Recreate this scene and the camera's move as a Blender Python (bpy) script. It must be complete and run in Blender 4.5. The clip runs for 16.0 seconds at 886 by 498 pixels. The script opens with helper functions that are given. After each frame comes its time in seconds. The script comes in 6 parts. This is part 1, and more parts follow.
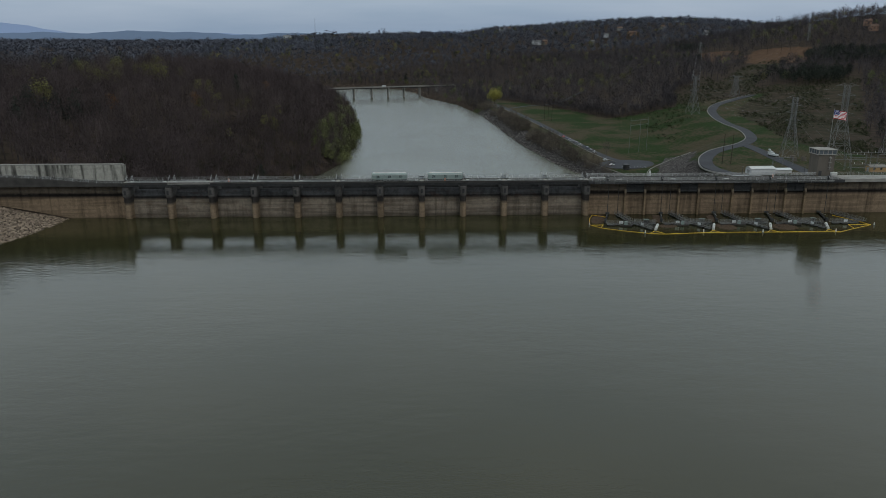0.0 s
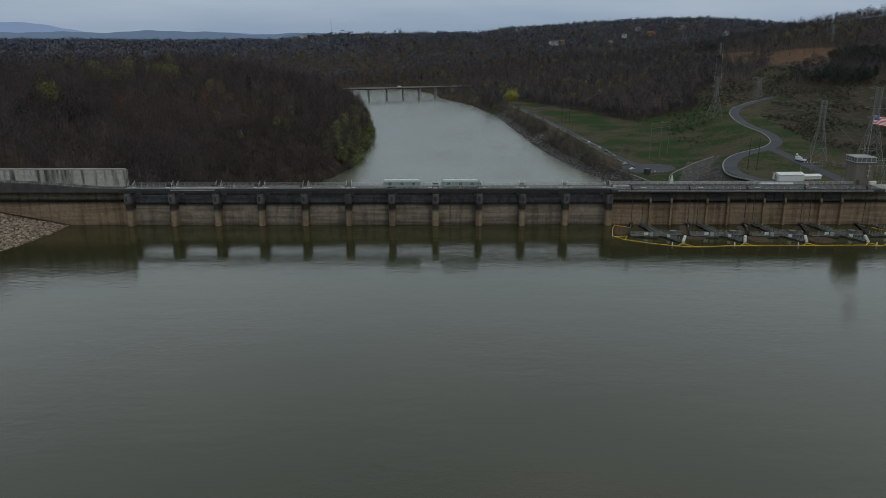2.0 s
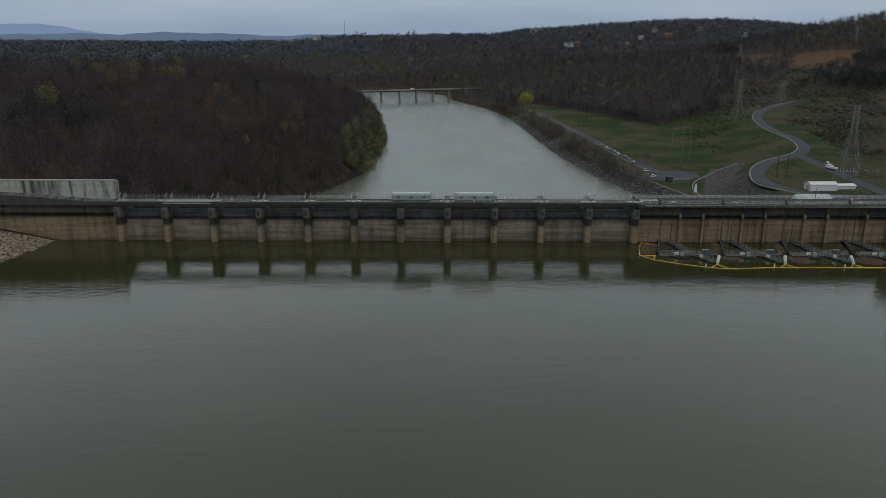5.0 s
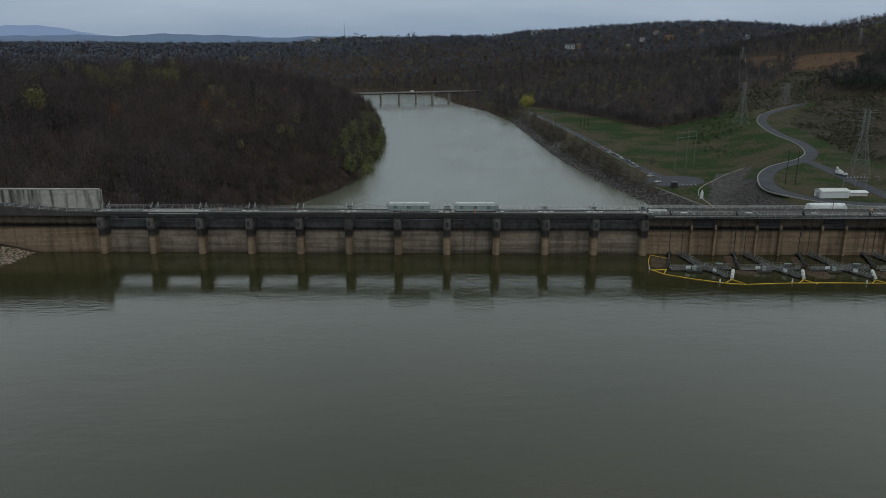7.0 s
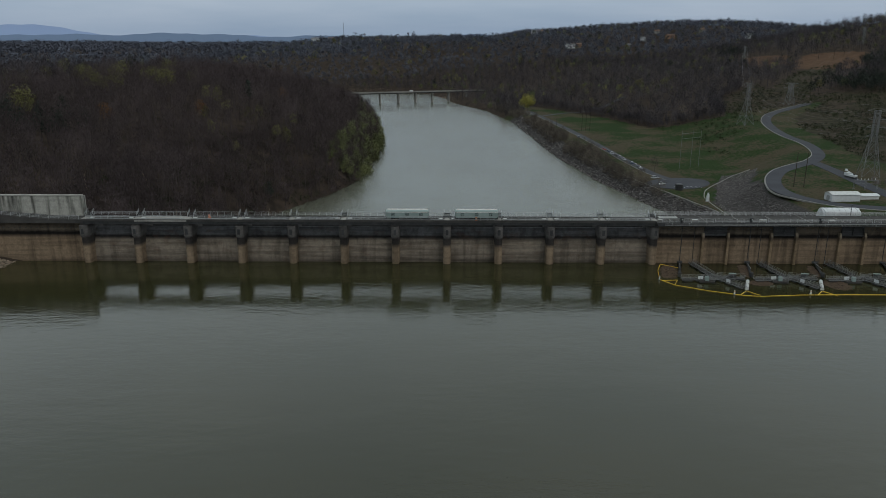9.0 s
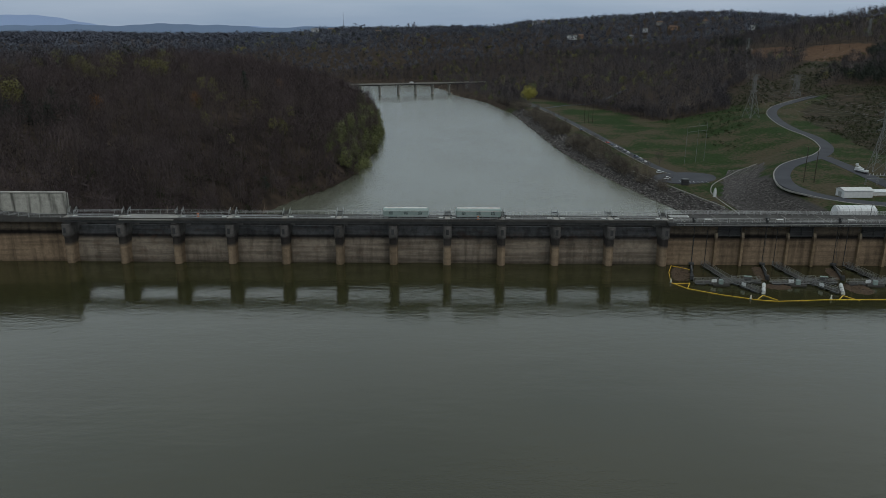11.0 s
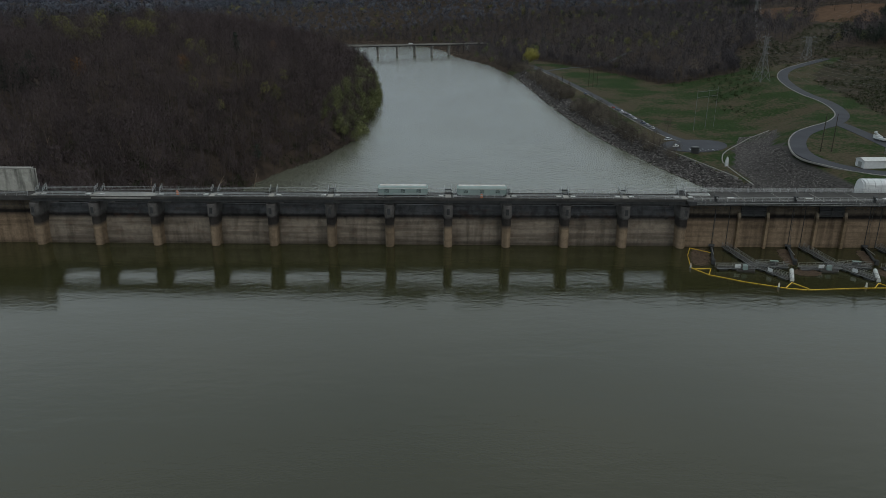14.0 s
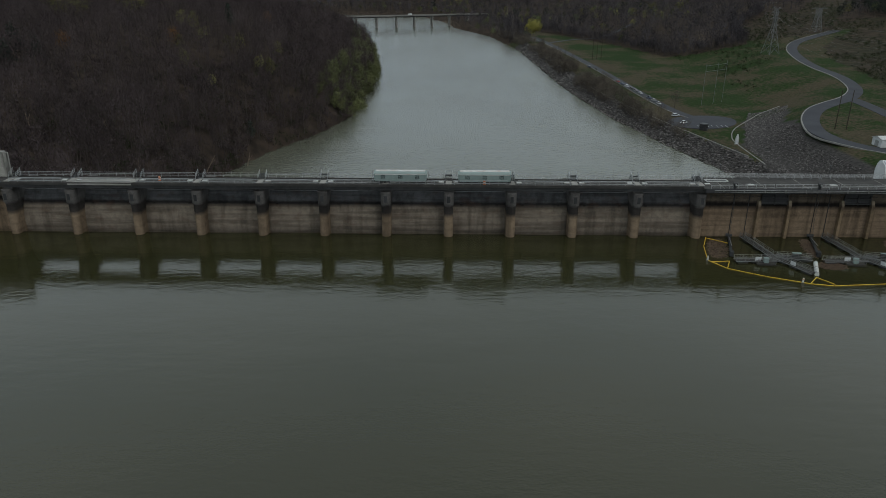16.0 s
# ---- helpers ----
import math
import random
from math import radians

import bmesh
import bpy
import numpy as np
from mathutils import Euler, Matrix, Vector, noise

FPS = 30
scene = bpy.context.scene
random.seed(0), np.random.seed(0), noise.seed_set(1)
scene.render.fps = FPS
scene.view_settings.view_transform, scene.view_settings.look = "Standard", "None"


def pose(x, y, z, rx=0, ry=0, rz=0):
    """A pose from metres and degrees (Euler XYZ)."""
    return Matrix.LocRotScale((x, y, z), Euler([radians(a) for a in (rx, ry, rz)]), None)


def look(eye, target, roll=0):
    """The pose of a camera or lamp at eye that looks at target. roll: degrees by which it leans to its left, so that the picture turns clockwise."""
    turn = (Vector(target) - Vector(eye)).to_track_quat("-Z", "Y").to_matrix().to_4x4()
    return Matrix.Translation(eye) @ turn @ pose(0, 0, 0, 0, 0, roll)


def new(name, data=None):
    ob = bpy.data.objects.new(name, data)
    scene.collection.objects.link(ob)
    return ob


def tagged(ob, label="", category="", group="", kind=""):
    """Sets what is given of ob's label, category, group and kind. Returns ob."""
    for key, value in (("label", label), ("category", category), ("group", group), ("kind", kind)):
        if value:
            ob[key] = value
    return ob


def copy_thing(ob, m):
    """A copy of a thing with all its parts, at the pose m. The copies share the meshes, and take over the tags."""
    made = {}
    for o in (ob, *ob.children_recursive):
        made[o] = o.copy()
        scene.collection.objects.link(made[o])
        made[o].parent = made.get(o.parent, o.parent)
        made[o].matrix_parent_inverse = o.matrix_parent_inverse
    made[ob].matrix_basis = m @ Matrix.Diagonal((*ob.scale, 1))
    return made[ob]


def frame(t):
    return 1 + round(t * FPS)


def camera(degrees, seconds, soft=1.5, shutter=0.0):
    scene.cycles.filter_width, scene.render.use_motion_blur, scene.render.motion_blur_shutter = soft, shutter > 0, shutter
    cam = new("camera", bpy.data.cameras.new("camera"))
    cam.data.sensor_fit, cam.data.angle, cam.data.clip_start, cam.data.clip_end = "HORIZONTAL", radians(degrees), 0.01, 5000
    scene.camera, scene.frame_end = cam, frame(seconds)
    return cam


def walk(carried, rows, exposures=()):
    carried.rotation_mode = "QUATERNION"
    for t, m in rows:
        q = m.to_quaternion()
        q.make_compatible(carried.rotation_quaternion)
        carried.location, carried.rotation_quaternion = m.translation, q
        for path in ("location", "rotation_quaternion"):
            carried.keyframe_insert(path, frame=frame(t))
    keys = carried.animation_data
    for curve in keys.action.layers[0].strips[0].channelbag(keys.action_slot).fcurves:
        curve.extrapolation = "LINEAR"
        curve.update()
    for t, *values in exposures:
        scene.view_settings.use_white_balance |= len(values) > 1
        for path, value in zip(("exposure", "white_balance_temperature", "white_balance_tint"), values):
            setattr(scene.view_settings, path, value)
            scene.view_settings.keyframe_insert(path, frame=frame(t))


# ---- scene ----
cam = camera(62.1, 16.0, 0.7)
PATH = [
    (0, (-1.678, -254.704, 59.956), (-1.6086, -252.7803, 59.4117), 0.02),
    (0.5, (-1.607, -251.474, 59.990), (-1.5486, -249.5507, 59.4457), 0.05),
    (1, (-1.468, -248.222, 60.020), (-1.4197, -246.2977, 59.4749), 0.07),
    (1.5, (-1.296, -244.995, 60.041), (-1.2582, -243.0706, 59.4964), -0.01),
    (2, (-1.165, -241.798, 60.050), (-1.1356, -239.8733, 59.5059), 0.11),
    (2.5, (-1.062, -238.568, 60.072), (-1.0409, -236.6430, 59.5281), 0.13),
    (3, (-0.986, -235.341, 60.102), (-0.9753, -233.4167, 59.5583), 0.06),
    (3.5, (-0.894, -232.183, 60.150), (-0.8936, -230.2584, 59.6071), 0.18),
    (4, (-0.820, -229.117, 60.200), (-0.8261, -227.1921, 59.6583), 0.10),
    (6.5, (-0.591, -214.487, 60.465), (-0.5957, -212.5602, 59.9277), 0.18),
    (7, (-0.569, -211.692, 60.484), (-0.5745, -209.7648, 59.9482), 0.18),
    (7.5, (-0.580, -209.024, 60.470), (-0.5845, -207.0971, 59.9343), 0.18),
    (8, (-0.592, -206.451, 60.474), (-0.5974, -204.5240, 59.9380), 0.18),
    (8.5, (-0.611, -203.943, 60.488), (-0.6164, -202.0165, 59.9516), 0.18),
    (9, (-0.640, -201.450, 60.479), (-0.6446, -199.5233, 59.9413), 0.17),
    (11.5, (-0.667, -188.787, 60.007), (-0.6722, -186.8692, 59.4395), 0.27),
    (12, (-0.719, -186.206, 60.001), (-0.7238, -184.2920, 59.4223), 0.26),
    (12.5, (-0.757, -183.577, 60.029), (-0.7625, -181.6682, 59.4316), 0.16),
    (13, (-0.789, -180.952, 60.088), (-0.7939, -179.0499, 59.4712), 0.26),
    (13.5, (-0.857, -178.318, 60.115), (-0.8618, -176.4221, 59.4791), 0.24),
    (14, (-0.913, -175.617, 60.129), (-0.9163, -173.7276, 59.4743), 0.32),
    (14.5, (-0.962, -172.854, 60.166), (-0.9645, -170.9702, 59.4945), 0.31),
    (15, (-0.955, -169.965, 60.203), (-0.9587, -168.0876, 59.5143), 0.30),
    (15.5, (-0.964, -166.932, 60.263), (-0.9692, -165.0614, 59.5555), 0.28),
    (16, (-0.992, -163.759, 60.345), (-0.9948, -161.8948, 59.6199), 0.36),
]
walk(cam, [(t, look(eye, target, roll)) for t, eye, target, roll in PATH])

# ---------------------------------------------------------------- world and light
def make_world():
    w = bpy.data.worlds.new("overcast_sky")
    scene.world = w
    w.use_nodes = True
    nt = w.node_tree
    nt.nodes.clear()
    n = nt.nodes.new
    out, bg = n("ShaderNodeOutputWorld"), n("ShaderNodeBackground")
    sky = n("ShaderNodeTexSky")
    sky.sky_type = "NISHITA"
    sky.sun_disc = False
    sky.sun_elevation, sky.sun_rotation = radians(38), radians(150)
    sky.air_density, sky.dust_density, sky.ozone_density = 1.0, 3.0, 1.0
    tc, mp = n("ShaderNodeTexCoord"), n("ShaderNodeMapping")
    mp.inputs["Scale"].default_value = (1.0, 1.0, 7.0)
    noi = n("ShaderNodeTexNoise")
    noi.inputs["Scale"].default_value, noi.inputs["Detail"].default_value = 2.2, 5
    noi.inputs["Roughness"].default_value = 0.55
    ramp = n("ShaderNodeValToRGB")
    ramp.color_ramp.elements[0].position, ramp.color_ramp.elements[1].position = 0.3, 0.72
    ramp.color_ramp.elements[0].color = (5.5, 7.0, 8.6, 1)
    ramp.color_ramp.elements[1].color = (8.0, 9.1, 10.3, 1)
    # an overcast sky is darkest at the horizon and brightens overhead
    sep, up, tone, lift = n("ShaderNodeSeparateXYZ"), n("ShaderNodeMapRange"), n("ShaderNodeMix"), n("ShaderNodeMix")
    up.inputs["From Min"].default_value, up.inputs["From Max"].default_value = 0.02, 0.34
    nt.links.new(tc.outputs["Generated"], sep.inputs[0])
    nt.links.new(sep.outputs["Z"], up.inputs["Value"])
    tone.data_type = "RGBA"
    tone.inputs[6].default_value, tone.inputs[7].default_value = (0.50, 0.53, 0.585, 1), (1.37, 1.31, 1.165, 1)
    nt.links.new(up.outputs["Result"], tone.inputs["Factor"])
    lift.data_type, lift.blend_type = "RGBA", "MULTIPLY"
    lift.inputs["Factor"].default_value = 1.0
    mix = n("ShaderNodeMix")
    mix.data_type, mix.inputs["Factor"].default_value = "RGBA", 0.9
    bg.inputs["Strength"].default_value = SKY_STRENGTH
    link = nt.links.new
    link(tc.outputs["Generated"], mp.inputs["Vector"])
    link(mp.outputs["Vector"], noi.inputs["Vector"])
    link(noi.outputs["Fac"], ramp.inputs["Fac"])
    link(sky.outputs["Color"], mix.inputs[6])
    link(ramp.outputs["Color"], lift.inputs[6])
    link(tone.outputs[2], lift.inputs[7])
    link(lift.outputs[2], mix.inputs[7])
    link(mix.outputs[2], bg.inputs["Color"])
    link(bg.outputs["Background"], out.inputs["Surface"])


SKY_STRENGTH = 0.092
make_world()
sun = new("sun", bpy.data.lights.new("sun", "SUN"))
sun.data.energy, sun.data.angle, sun.data.color = 0.5, radians(25), (1.0, 0.96, 0.9)
sun.matrix_world = look((0, 0, 300), (-120, 207, 0))
scene.view_settings.exposure = 0.0


# ---------------------------------------------------------------- mesh helpers
def bm_box(bm, x0, x1, y0, y1, z0, z1, bevel=0.0):
    vs = [bm.verts.new((x, y, z)) for z in (z0, z1) for y in (y0, y1) for x in (x0, x1)]
    fs = [bm.faces.new([vs[i] for i in f]) for f in
          ((0, 2, 3, 1), (4, 5, 7, 6), (0, 1, 5, 4), (2, 6, 7, 3), (0, 4, 6, 2), (1, 3, 7, 5))]
    if bevel:
        es = {e for f in fs for e in f.edges}
        bmesh.ops.bevel(bm, geom=list(es), offset=bevel, segments=1, affect="EDGES")
    return bm


def bm_rod(bm, p, q, r0, r1=None, n=6):
    """A straight, tapered, closed rod from p to q."""
    r1 = r0 if r1 is None else r1
    p, q = Vector(p), Vector(q)
    d = (q - p).normalized()
    a = d.orthogonal().normalized()
    b = d.cross(a)
    rings = []
    for c, r in ((p, r0), (q, r1)):
        rings.append([bm.verts.new(c + (a * math.cos(2 * math.pi * i / n) + b * math.sin(2 * math.pi * i / n)) * r) for i in range(n)])
    for i in range(n):
        j = (i + 1) % n
        bm.faces.new((rings[0][i], rings[0][j], rings[1][j], rings[1][i]))
    bm.faces.new(rings[0][::-1])
    bm.faces.new(rings[1])
    return bm


def bm_prism(bm, outline, z0, z1):
    """An upright prism over an outline of (x, y), counter-clockwise."""
    lo = [bm.verts.new((x, y, z0)) for x, y in outline]
    hi = [bm.verts.new((x, y, z1)) for x, y in outline]
    n = len(outline)
    for i in range(n):
        j = (i + 1) % n
        bm.faces.new((lo[i], lo[j], hi[j], hi[i]))
    bm.faces.new(lo[::-1])
    bm.faces.new(hi)
    return bm


def bm_extrude_x(bm, profile, x0, x1):
    """A bar along x with a profile of (y, z)."""
    a = [bm.verts.new((x0, y, z)) for y, z in profile]
    b = [bm.verts.new((x1, y, z)) for y, z in profile]
    n = len(profile)
    for i in range(n):
        j = (i + 1) % n
        bm.faces.new((a[i], a[j], b[j], b[i]))
    bm.faces.new(a[::-1])
    bm.faces.new(b)
    return bm


def to_mesh(name, bm):
    bmesh.ops.recalc_face_normals(bm, faces=bm.faces[:])
    me = bpy.data.meshes.new(name)
    bm.to_mesh(me)
    bm.free()
    return me


def part(name, bm, material, parent, label=""):
    """Links a bmesh (or a ready mesh) as one mesh object under a thing or a part."""
    me = to_mesh(name, bm) if isinstance(bm, bmesh.types.BMesh) else bm
    if material and not me.materials:
        me.materials.append(material)
    ob = new(name, me)
    ob.parent = parent
    if label:
        ob["label"] = label
    return ob


def thing(name, label, category, group="", at=(0, 0, 0), turn=0.0, kind=""):
    ob = new(name)
    ob.matrix_basis = Matrix.Translation(at) @ Matrix.Rotation(radians(turn), 4, "Z")
    return tagged(ob, label, category, group, kind)


def single(name, bm, material, label, category, group="", kind=""):
    return tagged(part(name, bm, material, None), label, category, group, kind)


def np_mesh(name, verts, faces, materials, index=None, smooth=False, normals=None, tone=None):
    """A mesh from arrays: verts (n, 3), faces (m, 3 or 4)."""
    verts, faces = np.asarray(verts, np.float32), np.asarray(faces, np.int32)
    k = faces.shape[1]
    me = bpy.data.meshes.new(name)
    me.vertices.add(len(verts))
    me.vertices.foreach_set("co", verts.ravel())
    me.loops.add(faces.size)
    me.loops.foreach_set("vertex_index", faces.ravel())
    me.polygons.add(len(faces))
    me.polygons.foreach_set("loop_start", np.arange(0, faces.size, k, dtype=np.int32))
    for m in materials:
        me.materials.append(m)
    if index is not None:
        me.polygons.foreach_set("material_index", np.asarray(index, np.int32))
    me.polygons.foreach_set("use_smooth", np.full(len(faces), smooth))
    me.update(calc_edges=True)
    if tone is not None:
        me.attributes.new("tone", "FLOAT", "POINT").data.foreach_set("value", np.asarray(tone, np.float32))
    if normals is not None:
        at = me.attributes.new("custom_normal", "FLOAT_VECTOR", "POINT")
        at.data.foreach_set("vector", np.asarray(normals, np.float32).ravel())
    return me


# ---------------------------------------------------------------- materials
def surface(name, colour, other=None, scale=0.5, fine=6.0, rough=0.85, metal=0.0, bump=0.3, spread=0.35, stretch=(1, 1, 1), per_object=0.0, per_piece=0.0, relief=0.05, per_tree=False):
    """A node material with broad stains between two colours, fine grain and relief, at real size."""
    m = bpy.data.materials.new(name)
    m.use_nodes = True
    nt = m.node_tree
    n, link = nt.nodes.new, nt.links.new
    bsdf = nt.nodes["Principled BSDF"]
    other = other or tuple(c * 0.6 for c in colour)
    geo, mp = n("ShaderNodeNewGeometry"), n("ShaderNodeMapping")
    mp.inputs["Scale"].default_value = stretch
    link(geo.outputs["Position"], mp.inputs["Vector"])
    big, small = n("ShaderNodeTexNoise"), n("ShaderNodeTexNoise")
    big.inputs["Scale"].default_value, big.inputs["Detail"].default_value = scale, 4
    small.inputs["Scale"].default_value, small.inputs["Detail"].default_value = fine, 3
    for t in (big, small):
        link(mp.outputs["Vector"], t.inputs["Vector"])
    add = n("ShaderNodeMath")
    add.operation = "MULTIPLY_ADD"
    link(small.outputs["Fac"], add.inputs[0])
    add.inputs[1].default_value = 0.35
    link(big.outputs["Fac"], add.inputs[2])
    ramp = n("ShaderNodeMapRange")
    ramp.inputs["From Min"].default_value, ramp.inputs["From Max"].default_value = 0.675 - spread, 0.675 + spread
    link(add.outputs[0], ramp.inputs["Value"])
    mix = n("ShaderNodeMix")
    mix.data_type = "RGBA"
    mix.inputs[6].default_value, mix.inputs[7].default_value = (*other, 1), (*colour, 1)
    link(ramp.outputs["Result"], mix.inputs["Factor"])
    col = mix.outputs[2]
    if per_object:
        info, hsv, mr = n("ShaderNodeObjectInfo"), n("ShaderNodeHueSaturation"), n("ShaderNodeMapRange")
        mr.inputs["To Min"].default_value, mr.inputs["To Max"].default_value = 1 - per_object, 1 + per_object
        link(info.outputs["Random"], mr.inputs["Value"])
        link(mr.outputs["Result"], hsv.inputs["Value"])
        link(col, hsv.inputs["Color"])
        col = hsv.outputs["Color"]
    if per_piece:
        hsv, mr = n("ShaderNodeHueSaturation"), n("ShaderNodeMapRange")
        mr.inputs["To Min"].default_value, mr.inputs["To Max"].default_value = 1 - per_piece, 1 + per_piece
        link(geo.outputs["Random Per Island"], mr.inputs["Value"])
        link(mr.outputs["Result"], hsv.inputs["Value"])
        link(col, hsv.inputs["Color"])
        col = hsv.outputs["Color"]
    if per_tree:
        at, hsv = n("ShaderNodeAttribute"), n("ShaderNodeHueSaturation")
        at.attribute_name = "tone"
        link(at.outputs["Fac"], hsv.inputs["Value"])
        link(col, hsv.inputs["Color"])
        col = hsv.outputs["Color"]
    link(col, bsdf.inputs["Base Color"])
    bsdf.inputs["Roughness"].default_value, bsdf.inputs["Metallic"].default_value = rough, metal
    bsdf.inputs["Specular IOR Level"].default_value = 0.06 if rough > 0.8 else 0.4
    if bump:
        b = n("ShaderNodeBump")
        b.inputs["Strength"].default_value, b.inputs["Distance"].default_value = bump, relief
        link(small.outputs["Fac"], b.inputs["Height"])
        link(b.outputs["Normal"], bsdf.inputs["Normal"])
    return m


def dam_concrete(name, low, band, high, streak, z0, z1, lines=0.2, amp=0.8, rust=0.0):
    """Old concrete that the lake has stained: silt-tan below the full-pool line, black algae at the line, weathered grey above."""
    m = bpy.data.materials.new(name)
    m.use_nodes = True
    nt = m.node_tree
    n, link = nt.nodes.new, nt.links.new
    bsdf = nt.nodes["Principled BSDF"]
    bsdf.inputs["Roughness"].default_value = 0.9
    bsdf.inputs["Specular IOR Level"].default_value = 0.1
    geo, sep = n("ShaderNodeNewGeometry"), n("ShaderNodeSeparateXYZ")
    link(geo.outputs["Position"], sep.inputs[0])
    wob = n("ShaderNodeTexNoise")
    wob.inputs["Scale"].default_value, wob.inputs["Detail"].default_value = 0.9, 7
    link(geo.outputs["Position"], wob.inputs["Vector"])
    h = n("ShaderNodeMath")
    h.operation = "MULTIPLY_ADD"
    link(wob.outputs["Fac"], h.inputs[0])
    h.inputs[1].default_value = amp
    link(sep.outputs["Z"], h.inputs[2])
    level = n("ShaderNodeMapRange")
    level.inputs["From Min"].default_value, level.inputs["From Max"].default_value = 0.0, 14.0
    link(h.outputs[0], level.inputs["Value"])
    ramp = n("ShaderNodeValToRGB")
    e = ramp.color_ramp.elements
    e[0].position, e[0].color = 0.0, (*(c * 0.75 for c in low), 1)
    e[1].position, e[1].color = 1.0, (*high, 1)
    for p, c in ((0.10, low), ((z0 - 0.65 + amp / 2) / 14, low), ((z0 + 0.5 + amp / 2) / 14, band), ((z1 - 0.15 + amp / 2) / 14, band), ((z1 + 0.6 + amp / 2) / 14, high)):
        q = e.new(p)
        q.color = (*c, 1)
    link(level.outputs["Result"], ramp.inputs["Fac"])
    # rain streaks and pour lines
    mp, st = n("ShaderNodeMapping"), n("ShaderNodeTexNoise")
    mp.inputs["Scale"].default_value = (0.55, 0.55, 0.05)
    link(geo.outputs["Position"], mp.inputs["Vector"])
    link(mp.outputs["Vector"], st.inputs["Vector"])
    st.inputs["Scale"].default_value, st.inputs["Detail"].default_value = 1.0, 6
    mp2, lift = n("ShaderNodeMapping"), n("ShaderNodeTexNoise")
    mp2.inputs["Scale"].default_value = (0.05, 0.05, 0.8)
    link(geo.outputs["Position"], mp2.inputs["Vector"])
    link(mp2.outputs["Vector"], lift.inputs["Vector"])
    lift.inputs["Scale"].default_value, lift.inputs["Detail"].default_value = 1.0, 3
    grain = n("ShaderNodeTexNoise")
    grain.inputs["Scale"].default_value, grain.inputs["Detail"].default_value = 5, 5
    link(geo.outputs["Position"], grain.inputs["Vector"])
    prev = ramp.outputs["Color"]
    for tex, lo, hi, amount in ((st, 0.34, 0.52, streak), (lift, 0.4, 0.55, lines), (grain, 0.3, 0.6, 0.25), (wob, 0.3, 0.6, 0.22)):
        mr, mul = n("ShaderNodeMapRange"), n("ShaderNodeMix")
        mr.inputs["From Min"].default_value, mr.inputs["From Max"].default_value = lo, hi
        mr.inputs["To Min"].default_value, mr.inputs["To Max"].default_value = 1 - amount, 1.0
        link(tex.outputs["Fac"], mr.inputs["Value"])
        mul.data_type, mul.blend_type = "RGBA", "MULTIPLY"
        mul.inputs["Factor"].default_value = 1.0
        link(prev, mul.inputs[6])
        link(mr.outputs["Result"], mul.inputs[7])
        prev = mul.outputs[2]
    if rust:
        mp3, rt, mr, mx = n("ShaderNodeMapping"), n("ShaderNodeTexNoise"), n("ShaderNodeMapRange"), n("ShaderNodeMix")
        mp3.inputs["Scale"].default_value = (0.4, 0.4, 0.9)
        link(geo.outputs["Position"], mp3.inputs["Vector"])
        link(mp3.outputs["Vector"], rt.inputs["Vector"])
        rt.inputs["Scale"].default_value, rt.inputs["Detail"].default_value = 1.0, 9
        mr.inputs["From Min"].default_value, mr.inputs["From Max"].default_value = 0.52, 0.70
        mr.inputs["To Max"].default_value = rust
        link(rt.outputs["Fac"], mr.inputs["Value"])
        mx.data_type = "RGBA"
        link(mr.outputs["Result"], mx.inputs["Factor"])
        link(prev, mx.inputs[6])
        mx.inputs[7].default_value = (0.072, 0.034, 0.02, 1)
        prev = mx.outputs[2]
    link(prev, bsdf.inputs["Base Color"])
    b = n("ShaderNodeBump")
    b.inputs["Strength"].default_value, b.inputs["Distance"].default_value = 0.4, 0.06
    link(grain.outputs["Fac"], b.inputs["Height"])
    link(b.outputs["Normal"], bsdf.inputs["Normal"])
    return m


